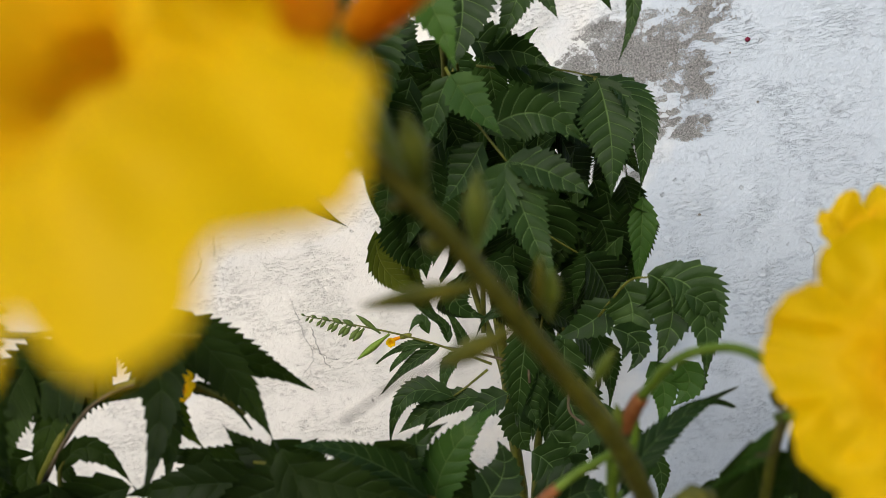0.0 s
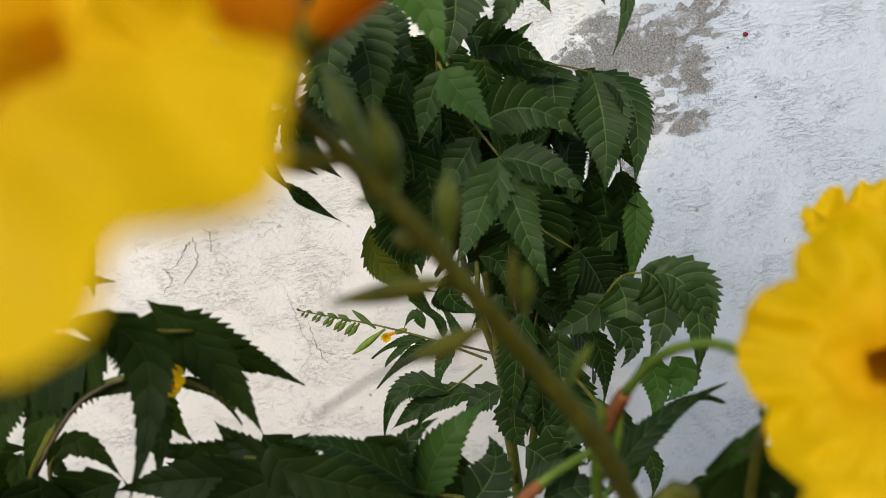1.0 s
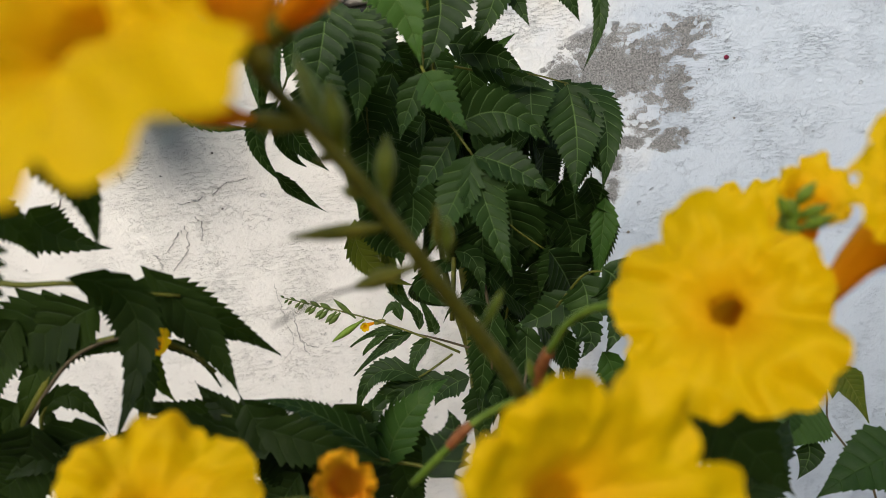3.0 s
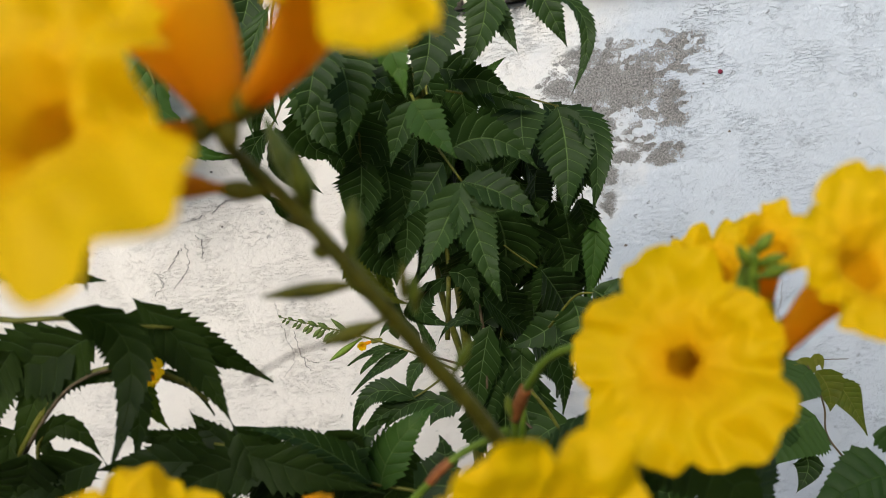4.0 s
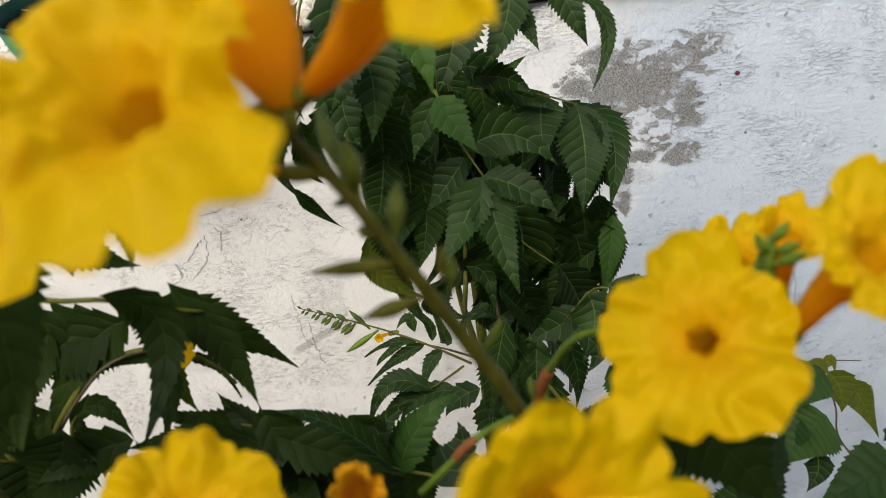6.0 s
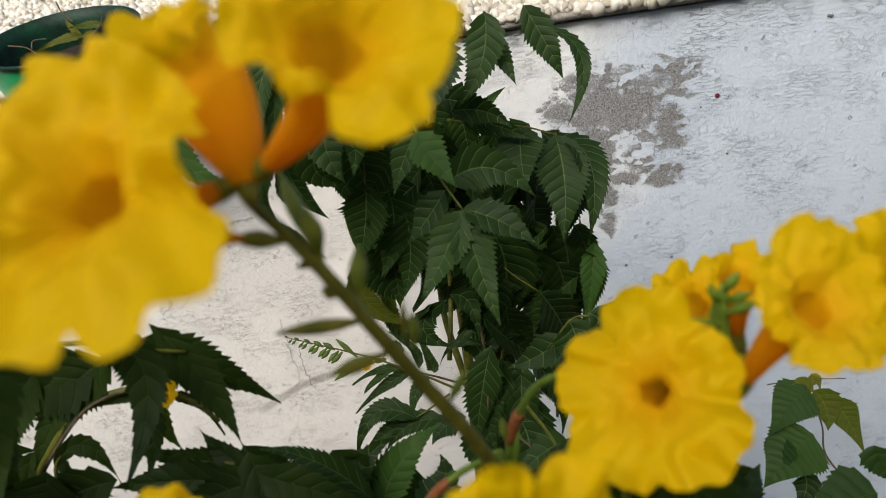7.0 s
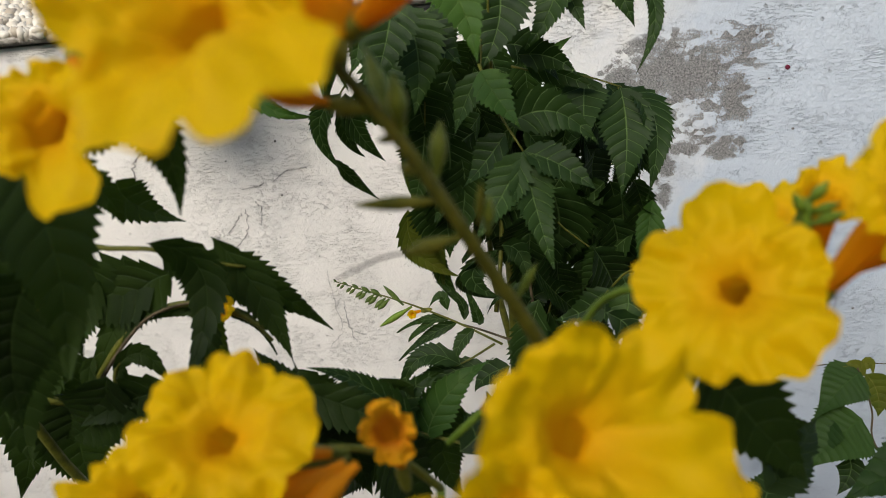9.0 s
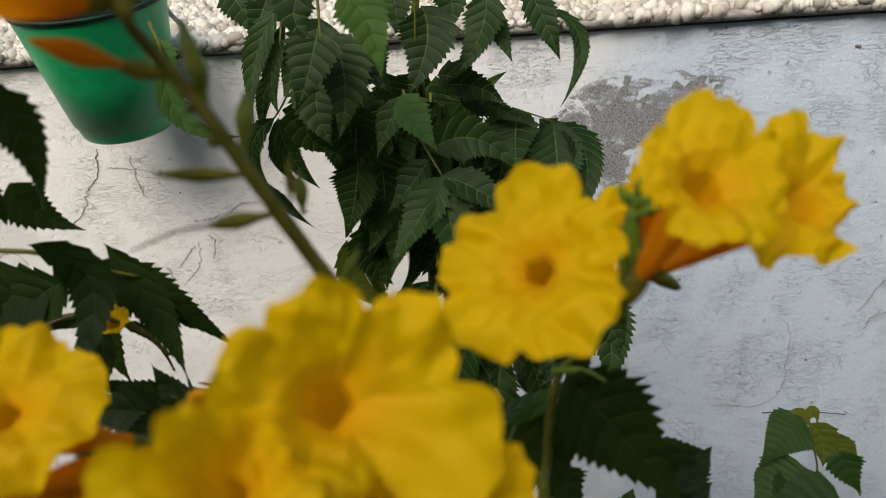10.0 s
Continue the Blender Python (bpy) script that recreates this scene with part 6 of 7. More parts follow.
leaflet(leaf, (0.0378, -0.3789, 0.9159), (0.0183, -0.3762, 0.9214), (0.0038, -0.3833, 0.9085), (-0.02, -0.81, 0.58), 0.0057, teeth=9)
leaflet(leaf, (0.0420, -0.3787, 0.9160), (0.0304, -0.3874, 0.8785), (0.0208, -0.3969, 0.8395), (-0.07, -0.97, 0.25), 0.0256, teeth=18)
leaflet(leaf, (0.0497, -0.3749, 0.9017), (0.0398, -0.3851, 0.8613), (0.0302, -0.3950, 0.8215), (-0.06, -0.97, 0.26), 0.0244, teeth=18)
leaflet(leaf, (0.0646, -0.3736, 0.8930), (0.0601, -0.3852, 0.8604), (0.0667, -0.3930, 0.8242), (0.05, -0.96, 0.27), 0.0278, teeth=16)
leaflet(leaf, (0.0518, -0.3748, 0.8696), (0.0449, -0.3867, 0.8367), (0.0454, -0.3956, 0.7985), (0.01, -0.96, 0.28), 0.0257, teeth=16)
leaflet(leaf, (0.0826, -0.3787, 0.8935), (0.0904, -0.3829, 0.8638), (0.0876, -0.3881, 0.8328), (0.08, -0.98, 0.16), 0.0185, teeth=13)
leaflet(leaf, (0.0722, -0.3780, 0.8631), (0.0704, -0.3881, 0.8333), (0.0782, -0.3933, 0.8018), (0.08, -0.97, 0.25), 0.0231, teeth=14)
leaflet(leaf, (0.0848, -0.4289, 0.8627), (0.0664, -0.4315, 0.8583), (0.0443, -0.4395, 0.8439), (-0.16, -0.67, 0.73), 0.0234, teeth=10)
leaflet(leaf, (0.0919, -0.4122, 0.8513), (0.0849, -0.4214, 0.8341), (0.0774, -0.4324, 0.8134), (-0.01, -0.88, 0.47), 0.0243, teeth=10)
leaflet(leaf, (0.0424, -0.4076, 0.8400), (0.0516, -0.4179, 0.8203), (0.0568, -0.4279, 0.8011), (0.08, -0.87, 0.48), 0.0289, teeth=10)
leaflet(leaf, (0.0316, -0.3717, 0.8975), (0.0424, -0.3604, 0.9080), (0.0684, -0.3557, 0.9053), (0.19, -0.75, 0.63), 0.0210, teeth=10)
leaflet(leaf, (0.0877, -0.4189, 0.9457), (0.0718, -0.4200, 0.9334), (0.0488, -0.4190, 0.9252), (-0.30, -0.77, 0.57), 0.0222, teeth=9)
stalk("twig", [(0.0560, -0.4544, 0.9223), (0.0674, -0.4633, 0.9051), (0.0752, -0.4720, 0.8883)], [0.0012, 0.001], STEM, bush, "", 8, 0.05)
stalk("twig", [(0.0536, -0.4395, 0.9078), (0.0501, -0.4471, 0.8935), (0.0571, -0.4518, 0.8844)], [0.0009, 0.0008], TWIG, bush, "", 8, 0.05)
stalk("sprig", [(0.0134, -0.3224, 0.8353), (-0.0098, -0.3124, 0.8445), (-0.0334, -0.3027, 0.8530), (-0.0622, -0.2929, 0.8619), (-0.0962, -0.2831, 0.8712), (-0.1299, -0.2736, 0.8798)], [0.0011, 0.0009, 0.0007, 0.0004], STEM, bush, "", 8, 0.05)
bud(bush, (-0.0820, -0.2860, 0.8651), (-0.0928, -0.2920, 0.8587), 0.0026, SPRIG, 0)
bud(bush, (-0.0852, -0.2855, 0.8663), (-0.0954, -0.2913, 0.8603), 0.00248486, SPRIG, 0)
bud(bush, (-0.0884, -0.2849, 0.8674), (-0.0975, -0.2832, 0.8752), 0.00236971, SPRIG, 0)
bud(bush, (-0.0916, -0.2844, 0.8686), (-0.1007, -0.2897, 0.8634), 0.00225457, SPRIG, 0)
bud(bush, (-0.0948, -0.2838, 0.8698), (-0.1033, -0.2889, 0.8649), 0.00213943, SPRIG, 0)
bud(bush, (-0.0980, -0.2832, 0.8710), (-0.1055, -0.2821, 0.8776), 0.00202429, SPRIG, 0)
bud(bush, (-0.1012, -0.2827, 0.8722), (-0.1086, -0.2874, 0.8681), 0.00190914, SPRIG, 0)
bud(bush, (-0.1044, -0.2821, 0.8734), (-0.1112, -0.2866, 0.8696), 0.001794, SPRIG, 0)
bud(bush, (-0.1076, -0.2815, 0.8746), (-0.1135, -0.2810, 0.8801), 0.00167886, SPRIG, 0)
bud(bush, (-0.1108, -0.2810, 0.8758), (-0.1165, -0.2851, 0.8728), 0.00156371, SPRIG, 0)
bud(bush, (-0.1140, -0.2804, 0.8770), (-0.1191, -0.2843, 0.8743), 0.00144857, SPRIG, 0)
bud(bush, (-0.1172, -0.2798, 0.8782), (-0.1215, -0.2799, 0.8826), 0.00133343, SPRIG, 0)
bud(bush, (-0.1204, -0.2793, 0.8794), (-0.1244, -0.2827, 0.8774), 0.00121829, SPRIG, 0)
bud(bush, (-0.1236, -0.2787, 0.8806), (-0.1270, -0.2819, 0.8790), 0.00110314, SPRIG, 0)
bud(bush, (-0.1268, -0.2782, 0.8818), (-0.1294, -0.2787, 0.8850), 0.000988, SPRIG, 0)
bud(bush, (-0.0622, -0.2936, 0.8606), (-0.0909, -0.3040, 0.8492), 0.003, FRESH, 0)
bud(bush, (-0.0693, -0.2930, 0.8622), (-0.0850, -0.2871, 0.8800), 0.0024, SPRIG, 0)
flower(bush, (-0.0617, -0.3010, 0.8575), (-0.072, -0.955, 0.289), (-0.0489, -0.2952, 0.8571), ((18, 0.0036, 0.0014), (94, 0.0044, 0.0014), (170, 0.0042, 0.0014), (237, 0.0039, 0.0014), (313, 0.0036, 0.0014)), 41, 0.0016, 1.0)

bush = empty("leafy_branch", "drooping branch of toothed green leaves before the wall", "leafy branch")
stalk("stem", [(-0.1000, -0.4000, -0.0100), (-0.1464, -0.4591, 0.4748), (-0.2161, -0.5478, 0.9495), (-0.1939, -0.5405, 0.9844), (-0.1643, -0.5332, 1.0189), (-0.1390, -0.5324, 1.0306), (-0.1137, -0.5378, 1.0304), (-0.0945, -0.5425, 1.0209)], [0.0033, 0.0022, 0.0018, 0.0012], STEM, bush, "", 8, 0.06)
stalk("stem", [(-0.1872, -0.5461, 0.9913), (-0.1678, -0.5397, 1.0135), (-0.1499, -0.5372, 1.0284), (-0.1288, -0.5364, 1.0337), (-0.1136, -0.5369, 1.0280)], [0.0010, 0.0008, 0.0006], TWIG, bush, "", 8, 0.05)
leaf = stalk("leaf", [(-0.1619, -0.5589, 1.0841), (-0.1447, -0.5613, 1.0790), (-0.1259, -0.5603, 1.0760), (-0.1122, -0.5515, 1.0645), (-0.0953, -0.5448, 1.0554)], [0.0013, 0.001, 0.0007], STEM, bush, "", 8, 0.05)
leaflet(leaf, (-0.1224, -0.5380, 1.0583), (-0.0969, -0.5275, 1.0347), (-0.0698, -0.5213, 1.0026), (0.34, -0.94, 0.04), 0.0240, DULL, teeth=17, fold=0.12)
leaflet(leaf, (-0.1077, -0.5425, 1.0707), (-0.0913, -0.5467, 1.0409), (-0.0807, -0.5550, 1.0035), (0.03, -0.98, 0.19), 0.0168, DULL, teeth=16, fold=0.1, broad=0.42)
leaflet(leaf, (-0.1145, -0.5262, 1.0590), (-0.1018, -0.5262, 1.0372), (-0.0875, -0.5253, 1.0172), (0.16, -0.98, 0.08), 0.0157, DULL, teeth=11)
leaflet(leaf, (-0.1200, -0.5725, 1.0850), (-0.1075, -0.5610, 1.0577), (-0.1192, -0.5875, 1.0213), (-0.01, -0.97, 0.24), 0.0190, DULL, teeth=16, fold=0.08, broad=0.5)
leaflet(leaf, (-0.1270, -0.5500, 1.0677), (-0.1184, -0.5484, 1.0598), (-0.1062, -0.5485, 1.0487), (0.19, -0.97, 0.12), 0.0143, DULL, teeth=9)
leaflet(leaf, (-0.1356, -0.5324, 1.0479), (-0.1627, -0.5302, 1.0315), (-0.1890, -0.5399, 0.9925), (-0.09, -0.97, 0.22), 0.0287, DULL, teeth=17, fold=0.15)
leaflet(leaf, (-0.1444, -0.5278, 1.0460), (-0.1747, -0.5282, 1.0355), (-0.2032, -0.5289, 1.0243), (-0.08, -0.96, 0.27), 0.0339, DULL, teeth=13)
leaflet(leaf, (-0.1731, -0.5286, 1.0454), (-0.1927, -0.5295, 1.0229), (-0.2061, -0.5352, 0.9911), (-0.09, -0.98, 0.17), 0.0238, DULL, teeth=14)
leaf = stalk("leaf", [(-0.1136, -0.5369, 1.0280), (-0.1026, -0.5389, 1.0238), (-0.0941, -0.5396, 1.0116)], [0.0012, 0.0008], STEM, bush, "", 8, 0.05)
leaflet(leaf, (-0.1155, -0.5365, 1.0288), (-0.1358, -0.5317, 1.0278), (-0.1588, -0.5304, 1.0201), (-0.19, -0.95, 0.27), 0.0068, DULL, teeth=10)
leaflet(leaf, (-0.1157, -0.5328, 1.0251), (-0.1028, -0.5353, 1.0201), (-0.0942, -0.5388, 1.0023), (0.01, -0.96, 0.27), 0.0052, DULL, teeth=9)
leaflet(leaf, (-0.1243, -0.5284, 1.0337), (-0.1243, -0.5328, 1.0147), (-0.1146, -0.5385, 0.9930), (0.00, -0.97, 0.24), 0.0138, OLIVE, teeth=9)
leaflet(leaf, (-0.1246, -0.5350, 1.0319), (-0.1255, -0.5409, 1.0101), (-0.1335, -0.5466, 0.9887), (-0.02, -0.96, 0.26), 0.0125, DULL, teeth=10)
leaf = stalk("leaf", [(-0.1716, -0.5519, 0.9907), (-0.1722, -0.5457, 1.0025), (-0.1680, -0.5422, 1.0089)], [0.0012, 0.0008], STEM, bush, "", 8, 0.05)
leaflet(leaf, (-0.1728, -0.5456, 1.0025), (-0.1577, -0.5413, 1.0103), (-0.1453, -0.5470, 0.9885), (0.08, -0.96, 0.25), 0.0104, DULL, teeth=9, broad=0.5)
leaflet(leaf, (-0.1751, -0.5380, 1.0063), (-0.1701, -0.5427, 0.9973), (-0.1691, -0.5461, 0.9908), (-0.07, -0.89, 0.44), 0.0064, DULL, teeth=9)
leaflet(leaf, (-0.1784, -0.5454, 1.0139), (-0.1854, -0.5474, 0.9996), (-0.1839, -0.5526, 0.9790), (-0.03, -0.98, 0.21), 0.0089, DULL, teeth=9)
leaflet(leaf, (-0.1704, -0.5482, 0.9976), (-0.1608, -0.5510, 0.9920), (-0.1483, -0.5496, 0.9837), (0.13, -0.94, 0.30), 0.0120, DULL, teeth=9)
leaf = stalk("leaf", [(-0.0507, -0.5660, 0.9926), (-0.0712, -0.5588, 0.9961), (-0.0926, -0.5526, 0.9976)], [0.0013, 0.0008], STEM, bush, "", 8, 0.05)
leaflet(leaf, (-0.0759, -0.5572, 0.9884), (-0.0949, -0.5463, 0.9989), (-0.1054, -0.5370, 1.0062), (-0.28, -0.83, 0.49), 0.0115, DULL, teeth=9)
leaflet(leaf, (-0.0741, -0.5512, 0.9891), (-0.1064, -0.5438, 0.9933), (-0.1370, -0.5364, 0.9975), (-0.16, -0.91, 0.38), 0.0185, DULL, teeth=14)
leaflet(leaf, (-0.0798, -0.5619, 0.9905), (-0.1141, -0.5551, 0.9936), (-0.1504, -0.5516, 0.9906), (-0.13, -0.91, 0.38), 0.0206, DULL, teeth=15)
leaflet(leaf, (-0.0655, -0.5651, 0.9946), (-0.0927, -0.5623, 0.9900), (-0.1222, -0.5643, 0.9764), (-0.12, -0.94, 0.32), 0.0228, DULL, teeth=13)
leaflet(leaf, (-0.0779, -0.5600, 1.0088), (-0.0717, -0.5648, 0.9954), (-0.0583, -0.5667, 0.9808), (0.06, -0.96, 0.27), 0.0175, DULL, teeth=9)
leaflet(leaf, (-0.0737, -0.5692, 1.0043), (-0.0502, -0.5717, 0.9923), (-0.0206, -0.5741, 0.9762), (0.09, -0.94, 0.33), 0.0196, DULL, teeth=13)
leaflet(leaf, (-0.1421, -0.5535, 0.9975), (-0.1690, -0.5520, 0.9904), (-0.1947, -0.5532, 0.9782), (-0.12, -0.94, 0.32), 0.0235, DULL, teeth=12)
leaflet(leaf, (-0.1137, -0.5415, 0.9979), (-0.1209, -0.5437, 0.9833), (-0.1221, -0.5477, 0.9650), (-0.04, -0.98, 0.19), 0.0161, DULL, teeth=9)
leaflet(leaf, (-0.1540, -0.5878, 1.1040), (-0.1468, -0.5954, 1.0792), (-0.1414, -0.6034, 1.0538), (0.51, -0.77, 0.37), 0.0227, DULL, teeth=12)
leaflet(leaf, (-0.1599, -0.6075, 1.1107), (-0.1577, -0.6121, 1.0818), (-0.1637, -0.6239, 1.0412), (0.51, -0.84, 0.17), 0.0390, DULL, teeth=16)
leaflet(leaf, (-0.1717, -0.5794, 1.0601), (-0.1873, -0.5853, 1.0315), (-0.1896, -0.5954, 0.9934), (0.38, -0.92, 0.12), 0.0351, DULL, teeth=16)
leaflet(leaf, (-0.1433, -0.5358, 1.0978), (-0.1440, -0.5274, 1.0820), (-0.1280, -0.5180, 1.0670), (0.72, -0.66, 0.22), 0.0191, DULL, teeth=11)
leaflet(leaf, (-0.1343, -0.5798, 1.1212), (-0.1305, -0.5707, 1.1064), (-0.1319, -0.5629, 1.0893), (0.73, -0.68, -0.05), 0.0120, DULL, teeth=10)
leaflet(leaf, (-0.0877, -0.6235, 1.1537), (-0.0814, -0.6145, 1.1387), (-0.0846, -0.6110, 1.1138), (0.56, -0.82, 0.04), 0.0144, DULL, teeth=12)
leaflet(leaf, (-0.1055, -0.6179, 1.1545), (-0.1030, -0.6066, 1.1437), (-0.0968, -0.5934, 1.1362), (0.89, -0.46, 0.07), 0.0193, DULL, teeth=9)
leaflet(leaf, (-0.1221, -0.6356, 1.1551), (-0.1126, -0.6346, 1.1249), (-0.1187, -0.6443, 1.0779), (0.80, -0.52, -0.30), 0.0390, DULL, teeth=20, fold=0.1)
leaflet(leaf, (-0.1327, -0.6200, 1.1027), (-0.1517, -0.6189, 1.0768), (-0.1603, -0.6230, 1.0401), (0.42, -0.90, 0.11), 0.0383, DULL, teeth=20)
leaflet(leaf, (-0.2434, -0.5038, 0.9986), (-0.2500, -0.5105, 0.9570), (-0.2704, -0.5254, 0.9030), (0.47, -0.83, 0.29), 0.0601, DULL, teeth=20)
leaflet(leaf, (-0.2149, -0.5088, 0.9650), (-0.2322, -0.5120, 0.9313), (-0.2304, -0.5173, 0.8908), (0.48, -0.85, 0.24), 0.0486, DULL, teeth=20)
leaflet(leaf, (-0.2077, -0.5219, 1.0019), (-0.2356, -0.5165, 0.9850), (-0.2711, -0.5117, 0.9681), (-0.24, -0.87, 0.42), 0.0331, DULL, teeth=20)
leaflet(leaf, (-0.0830, -0.5302, 0.9687), (-0.0764, -0.5274, 0.9421), (-0.0886, -0.5318, 0.9053), (0.22, -0.94, 0.25), 0.0391, DULL, teeth=18)
leaflet(leaf, (-0.0524, -0.5372, 0.9722), (-0.0449, -0.5341, 0.9459), (-0.0313, -0.5360, 0.9098), (0.41, -0.84, 0.36), 0.0381, DULL, teeth=19)
leaflet(leaf, (-0.0140, -0.5285, 0.9614), (-0.0231, -0.5290, 0.9312), (-0.0145, -0.5331, 0.8921), (0.11, -0.95, 0.30), 0.0361, DULL, teeth=20)
leaflet(leaf, (-0.0640, -0.5143, 0.9532), (-0.0722, -0.5154, 0.9218), (-0.0681, -0.5203, 0.8818), (0.21, -0.93, 0.31), 0.0380, DULL, teeth=20)
leaflet(leaf, (-0.1724, -0.5518, 1.0068), (-0.1874, -0.5498, 0.9798), (-0.2136, -0.5434, 0.9612), (-0.05, -0.99, 0.12), 0.0367, DULL, teeth=18)
leaflet(leaf, (-0.0922, -0.5273, 0.9851), (-0.0837, -0.5261, 0.9554), (-0.0556, -0.5172, 0.9390), (0.54, -0.66, 0.51), 0.0314, DULL, teeth=17)
leaflet(leaf, (-0.0846, -0.5351, 0.9703), (-0.0755, -0.5315, 0.9451), (-0.0833, -0.5314, 0.9140), (0.36, -0.91, 0.19), 0.0342, DULL, teeth=16)
leaflet(leaf, (-0.0977, -0.5273, 0.9853), (-0.1091, -0.5235, 0.9615), (-0.1094, -0.5230, 0.9308), (0.27, -0.96, 0.12), 0.0228, DULL, teeth=16)
leaflet(leaf, (-0.0309, -0.5402, 0.9793), (-0.0447, -0.5337, 0.9605), (-0.0368, -0.5330, 0.9298), (0.15, -0.99, 0.09), 0.0361, DULL, teeth=14)
leaflet(leaf, (-0.1193, -0.5519, 0.9619), (-0.1040, -0.5485, 0.9361), (-0.0812, -0.5477, 0.9049), (0.46, -0.75, 0.48), 0.0333, DULL, teeth=20)
leaflet(leaf, (-0.0715, -0.5380, 0.9434), (-0.0908, -0.5365, 0.9155), (-0.1084, -0.5373, 0.8834), (-0.40, -0.79, 0.47), 0.0322, DULL, teeth=20)
leaflet(leaf, (-0.0458, -0.5617, 0.9614), (-0.0386, -0.5581, 0.9361), (-0.0309, -0.5593, 0.9021), (0.62, -0.70, 0.36), 0.0351, DULL, teeth=17)
leaflet(leaf, (-0.1466, -0.5335, 0.9343), (-0.1361, -0.5323, 0.9045), (-0.1337, -0.5319, 0.8736), (0.45, -0.84, 0.31), 0.0361, DULL, teeth=18)
leaflet(leaf, (-0.0459, -0.5153, 0.9211), (-0.0744, -0.5116, 0.8977), (-0.0951, -0.5116, 0.8672), (-0.40, -0.74, 0.54), 0.0285, DULL, teeth=20)
leaflet(leaf, (-0.1125, -0.5097, 0.9345), (-0.1340, -0.5058, 0.9113), (-0.1471, -0.5056, 0.8809), (-0.36, -0.85, 0.40), 0.0253, DULL, teeth=18)
flower(bush, (-0.1143, -0.5429, 1.0329), (0.30, -0.40, 0.87), (-0.1123, -0.5265, 1.0316), ((18, 0.0077, 0.0030), (94, 0.0094, 0.0030), (170, 0.0088, 0.0030), (237, 0.0082, 0.0030), (313, 0.0077, 0.0030)), 42, 0.0034, 1.0)

bush = empty("leafy_branch", "broad dark green toothed leaves low on the bush", "leafy branch")
stalk("stem", [(0.1000, -0.4200, -0.0100), (0.0868, -0.5086, 0.4894), (0.0669, -0.6414, 0.9788), (0.0672, -0.6415, 1.0311), (0.0704, -0.6402, 1.0607), (0.0768, -0.6378, 1.0689)], [0.003, 0.002, 0.0015, 0.001], STEM, bush, "", 8, 0.05)
leaf = stalk("leaf", [(0.0692, -0.6402, 1.0649), (0.0782, -0.6402, 1.0646), (0.0846, -0.6417, 1.0614)], [0.0012, 0.00072], FRESH, bush)
leaflet(leaf, (0.0737, -0.6411, 1.0637), (0.0883, -0.6412, 1.0433), (0.1117, -0.6421, 1.0110), (0.21, -0.96, 0.17), 0.0291, DULL, teeth=14, fold=0.08, broad=0.42)
leaflet(leaf, (0.0670, -0.6331, 1.0509), (0.0693, -0.6359, 1.0331), (0.0754, -0.6382, 1.0161), (0.12, -0.98, 0.17), 0.0215, DULL, teeth=9, fold=0.08)
leaflet(leaf, (0.1072, -0.5890, 0.9879), (0.1253, -0.5887, 0.9867), (0.1377, -0.5885, 0.9859), (0.05, -0.83, 0.56), 0.0104, DULL, teeth=9)
leaflet(leaf, (0.1131, -0.5909, 0.9949), (0.1213, -0.5965, 0.9823), (0.1271, -0.6013, 0.9600), (0.10, -0.94, 0.32), 0.0200, DULL, teeth=9)
leaflet(leaf, (0.0787, -0.5837, 0.9787), (0.0805, -0.5877, 0.9701), (0.0890, -0.5946, 0.9548), (0.05, -0.90, 0.43), 0.0187, DULL, teeth=9)
leaflet(leaf, (0.0746, -0.6350, 1.0578), (0.0631, -0.6379, 1.0483), (0.0507, -0.6387, 1.0409), (-0.11, -0.93, 0.35), 0.0045, YOUNG, teeth=9)
leaflet(leaf, (0.0755, -0.6347, 1.0584), (0.0825, -0.6338, 1.0549), (0.0880, -0.6327, 1.0495), (0.34, -0.90, 0.28), 0.0045, YOUNG, teeth=9)
leaflet(leaf, (0.1203, -0.6093, 0.9850), (0.1302, -0.5973, 0.9859), (0.1397, -0.5857, 0.9857), (0.14, -0.13, 0.98), 0.0111, DULL, teeth=9)
leaflet(leaf, (0.0684, -0.6379, 1.0713), (0.0774, -0.6305, 1.0636), (0.0813, -0.6266, 1.0496), (0.38, -0.92, 0.00), 0.0102, DULL, teeth=9)
leaflet(leaf, (0.0755, -0.6442, 1.0657), (0.0845, -0.6373, 1.0590), (0.0953, -0.6323, 1.0488), (0.57, -0.72, 0.40), 0.0037, DULL, teeth=9)
leaflet(leaf, (0.1136, -0.6068, 0.9690), (0.1285, -0.5953, 0.9686), (0.1418, -0.5851, 0.9657), (0.28, -0.25, 0.93), 0.0183, DULL, teeth=10)

seedling = empty("seedling", "thin seedling with heart-shaped toothed green leaves near the wall", "seedling")
stalk("stem", [(0.4400, -0.1200, -0.0100), (0.4439, -0.2109, 0.1833), (0.4497, -0.3473, 0.3665), (0.4149, -0.3042, 0.5662), (0.3930, -0.2859, 0.6120), (0.3710, -0.2728, 0.6479), (0.3693, -0.2635, 0.6762), (0.3618, -0.2549, 0.7033), (0.3536, -0.2504, 0.7228)], [0.00195, 0.0013, 0.0011, 0.0009, 0.0007], TWIG, seedling, "", 8, 0.05)
stalk("twig", [(0.3720, -0.2734, 0.6468), (0.3658, -0.2711, 0.6512), (0.3596, -0.2689, 0.6557)], [0.0007, 0.0006], TWIG, seedling, "", 8, 0.05)
stalk("twig", [(0.3208, -0.2396, 0.7200), (0.3528, -0.2391, 0.7204), (0.4002, -0.2413, 0.7156)], [0.0006, 0.0005, 0.0004], TWIG, seedling, "", 8, 0.1)
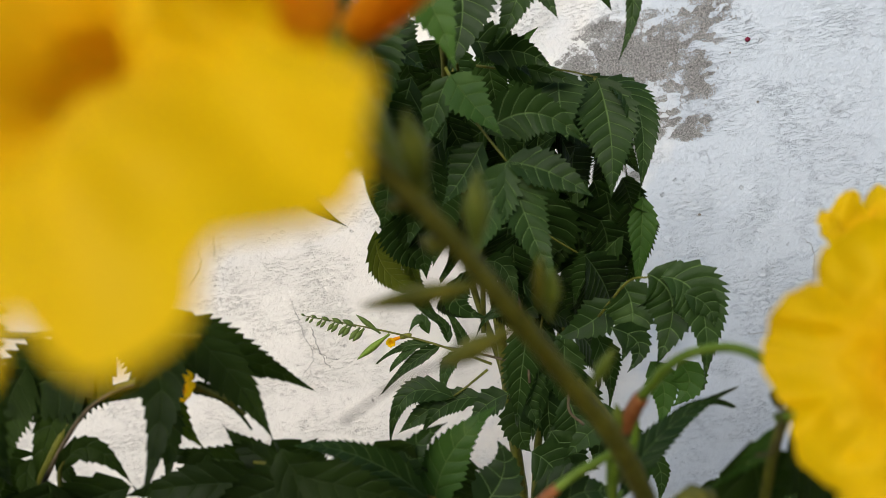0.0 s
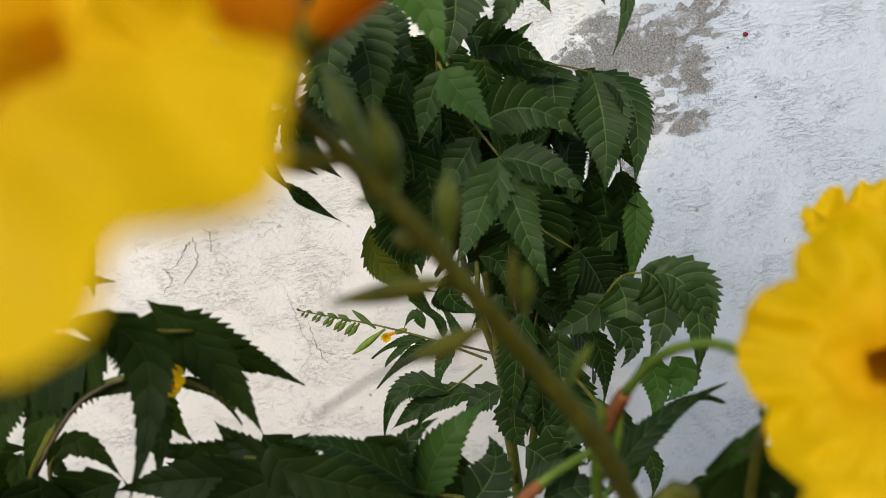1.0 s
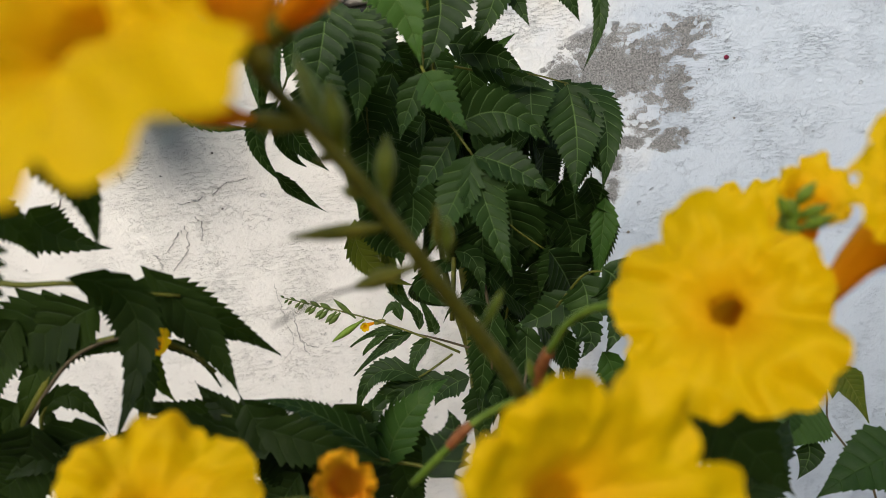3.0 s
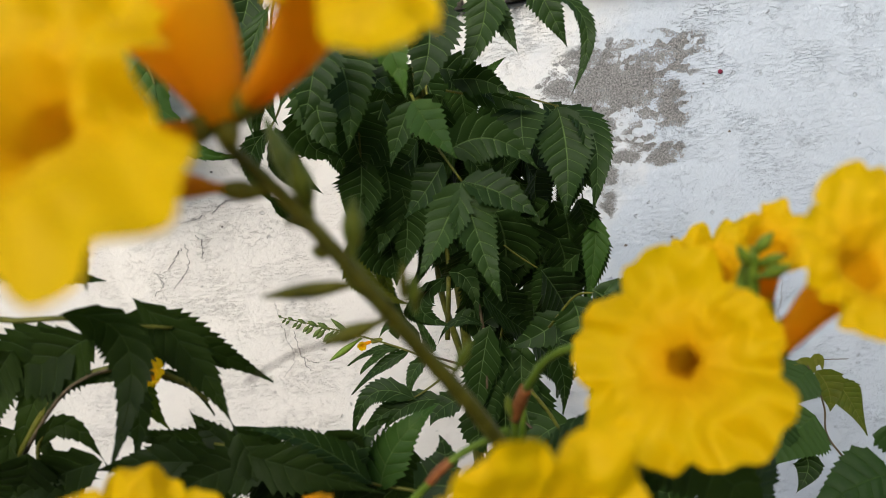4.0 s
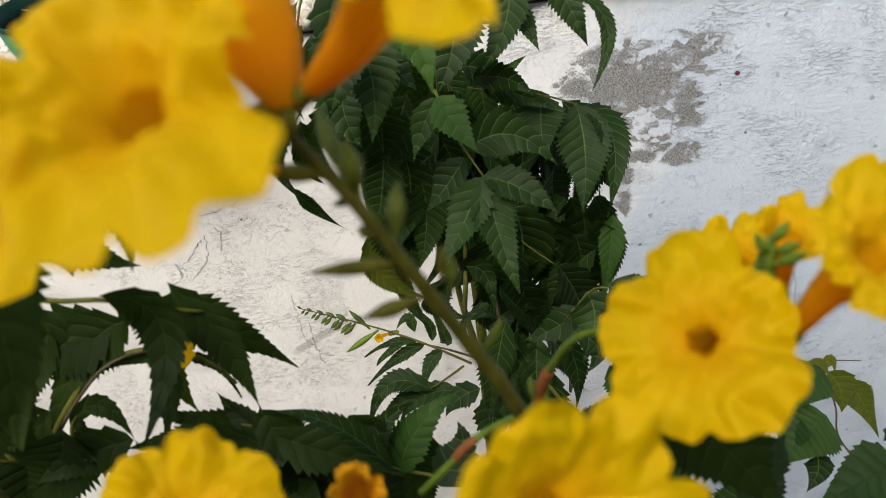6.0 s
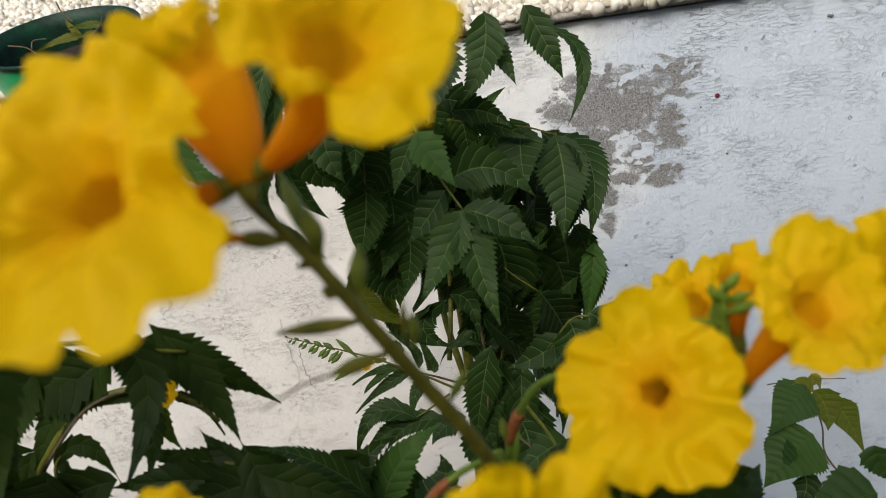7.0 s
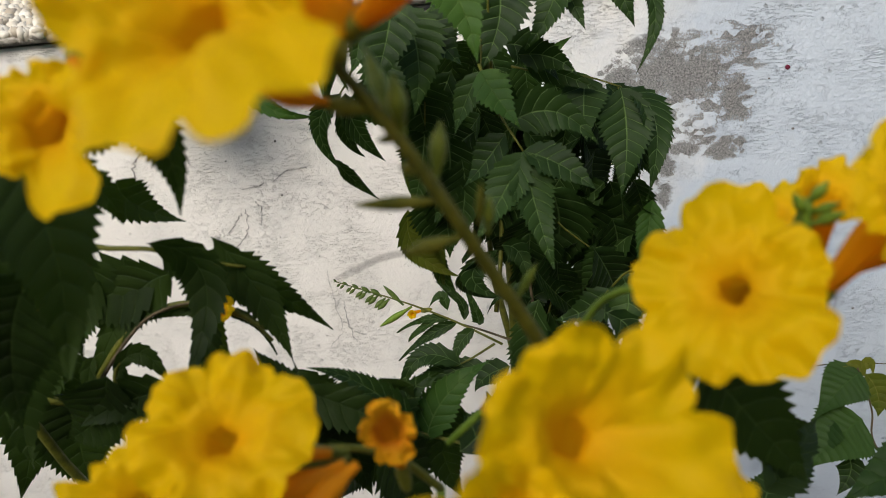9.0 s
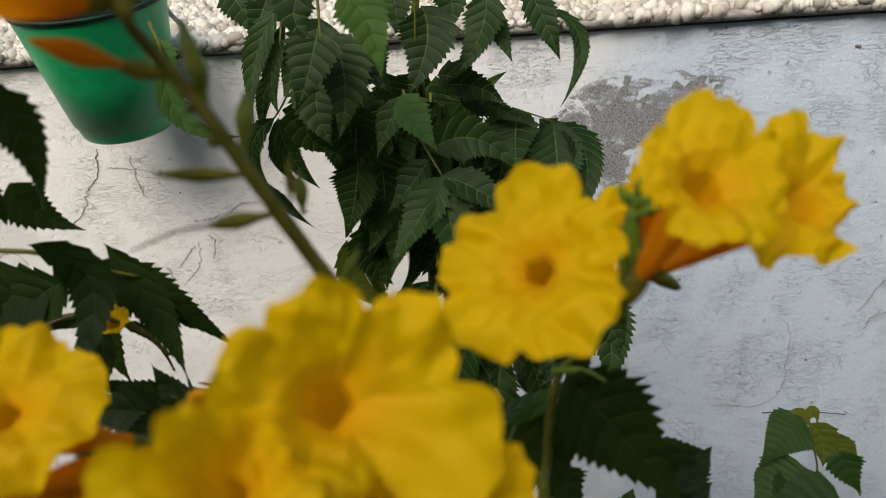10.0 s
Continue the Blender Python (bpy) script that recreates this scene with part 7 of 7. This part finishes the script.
leaflet(seedling, (0.3569, -0.2524, 0.7188), (0.3367, -0.2592, 0.7065), (0.3110, -0.2726, 0.6820), (-0.25, -0.53, 0.81), 0.0460, VINE, teeth=18, broad=0.36, fold=0.16, nick=0.5)
leaflet(seedling, (0.3659, -0.2455, 0.7102), (0.3756, -0.2545, 0.6931), (0.3744, -0.2654, 0.6724), (-0.33, -0.76, 0.55), 0.0330, OLIVE, teeth=12, broad=0.36, fold=0.16, nick=0.5)
leaflet(seedling, (0.3831, -0.2509, 0.6997), (0.3962, -0.2619, 0.6786), (0.4081, -0.2787, 0.6464), (-0.06, -0.79, 0.61), 0.0284, OLIVE, teeth=19, broad=0.36, fold=0.16, nick=0.5)
leaflet(seedling, (0.3630, -0.2509, 0.7107), (0.3537, -0.2445, 0.7231), (0.3406, -0.2464, 0.7199), (0.02, -0.76, 0.65), 0.0102, OLIVE, teeth=9, broad=0.36, fold=0.16, nick=0.5)
leaflet(seedling, (0.3594, -0.2441, 0.7131), (0.3703, -0.2404, 0.7197), (0.3721, -0.2475, 0.7063), (-0.01, -0.79, 0.61), 0.0114, OLIVE, teeth=9, broad=0.36, fold=0.16, nick=0.5)
leaflet(seedling, (0.3525, -0.2772, 0.6828), (0.3273, -0.2858, 0.6673), (0.2961, -0.2992, 0.6427), (-0.24, -0.51, 0.83), 0.0624, VINE, teeth=20, broad=0.36, fold=0.16, nick=0.5)
leaflet(seedling, (0.3391, -0.2907, 0.6471), (0.3400, -0.2987, 0.6319), (0.3256, -0.3085, 0.6138), (-0.39, -0.60, 0.70), 0.0258, LEAF, teeth=11, broad=0.36, fold=0.16, nick=0.5)
leaflet(seedling, (0.3291, -0.2742, 0.6785), (0.3183, -0.2815, 0.6650), (0.3097, -0.2943, 0.6411), (-0.57, -0.39, 0.72), 0.0337, VINE, teeth=13, broad=0.36, fold=0.16, nick=0.5)
leaflet(seedling, (0.2091, -0.5654, 0.9338), (0.1904, -0.5674, 0.9310), (0.1656, -0.5733, 0.9214), (-0.10, -0.50, 0.86), 0.0309, VINE, teeth=13, broad=0.3, fold=0.05, nick=0.5)
leaflet(seedling, (0.2134, -0.5508, 0.9501), (0.2149, -0.5552, 0.9419), (0.2206, -0.5602, 0.9323), (-0.33, -0.79, 0.51), 0.0159, VINE, teeth=9, broad=0.3)

pot_plant = empty("pot_plant", "withered plant with a few long grey-green leaves in the green pot", "pot plant")
stalk("stem", [(-0.2793, -0.1258, 1.1202), (-0.2701, -0.1210, 1.1290), (-0.2611, -0.1167, 1.1369)], [0.0010, 0.0008], TWIG, pot_plant, "", 8, 0.05)
leaflet(pot_plant, (-0.2776, -0.1201, 1.1310), (-0.2973, -0.1209, 1.1300), (-0.3211, -0.1246, 1.1236), (0.01, -0.89, 0.46), 0.0087, OLIVE, teeth=9)
leaflet(pot_plant, (-0.2579, -0.1164, 1.1374), (-0.2737, -0.1160, 1.1387), (-0.2910, -0.1170, 1.1373), (0.01, -0.89, 0.46), 0.0077, OLIVE, teeth=9)
leaflet(pot_plant, (-0.2777, -0.1206, 1.1301), (-0.2875, -0.1157, 1.1396), (-0.2915, -0.1121, 1.1465), (0.01, -0.89, 0.46), 0.0056, OLIVE, teeth=9)
leaflet(pot_plant, (-0.2643, -0.1189, 1.1328), (-0.2724, -0.1199, 1.1312), (-0.2839, -0.1207, 1.1300), (0.01, -0.89, 0.46), 0.0046, OLIVE, teeth=9)
stalk("twig", [(-0.3456, -0.1208, 1.1315), (-0.3297, -0.1224, 1.1280), (-0.3196, -0.1264, 1.1202)], [0.0008, 0.0006], TWIG, pot_plant, "", 8, 0.05)
stalk("twig", [(-0.3248, -0.1232, 1.1264), (-0.3227, -0.1199, 1.1325), (-0.3108, -0.1197, 1.1327)], [0.0008, 0.0006], TWIG, pot_plant, "", 8, 0.05)
stalk("twig", [(-0.2844, -0.1142, 1.1424), (-0.2936, -0.1091, 1.1523), (-0.2974, -0.1046, 1.1610)], [0.0008, 0.0006], TWIG, pot_plant, "", 8, 0.05)
stalk("twig", [(-0.2622, -0.1171, 1.1362), (-0.2580, -0.1135, 1.1429), (-0.2581, -0.1107, 1.1484)], [0.0007, 0.0005], TWIG, pot_plant, "", 8, 0.05)
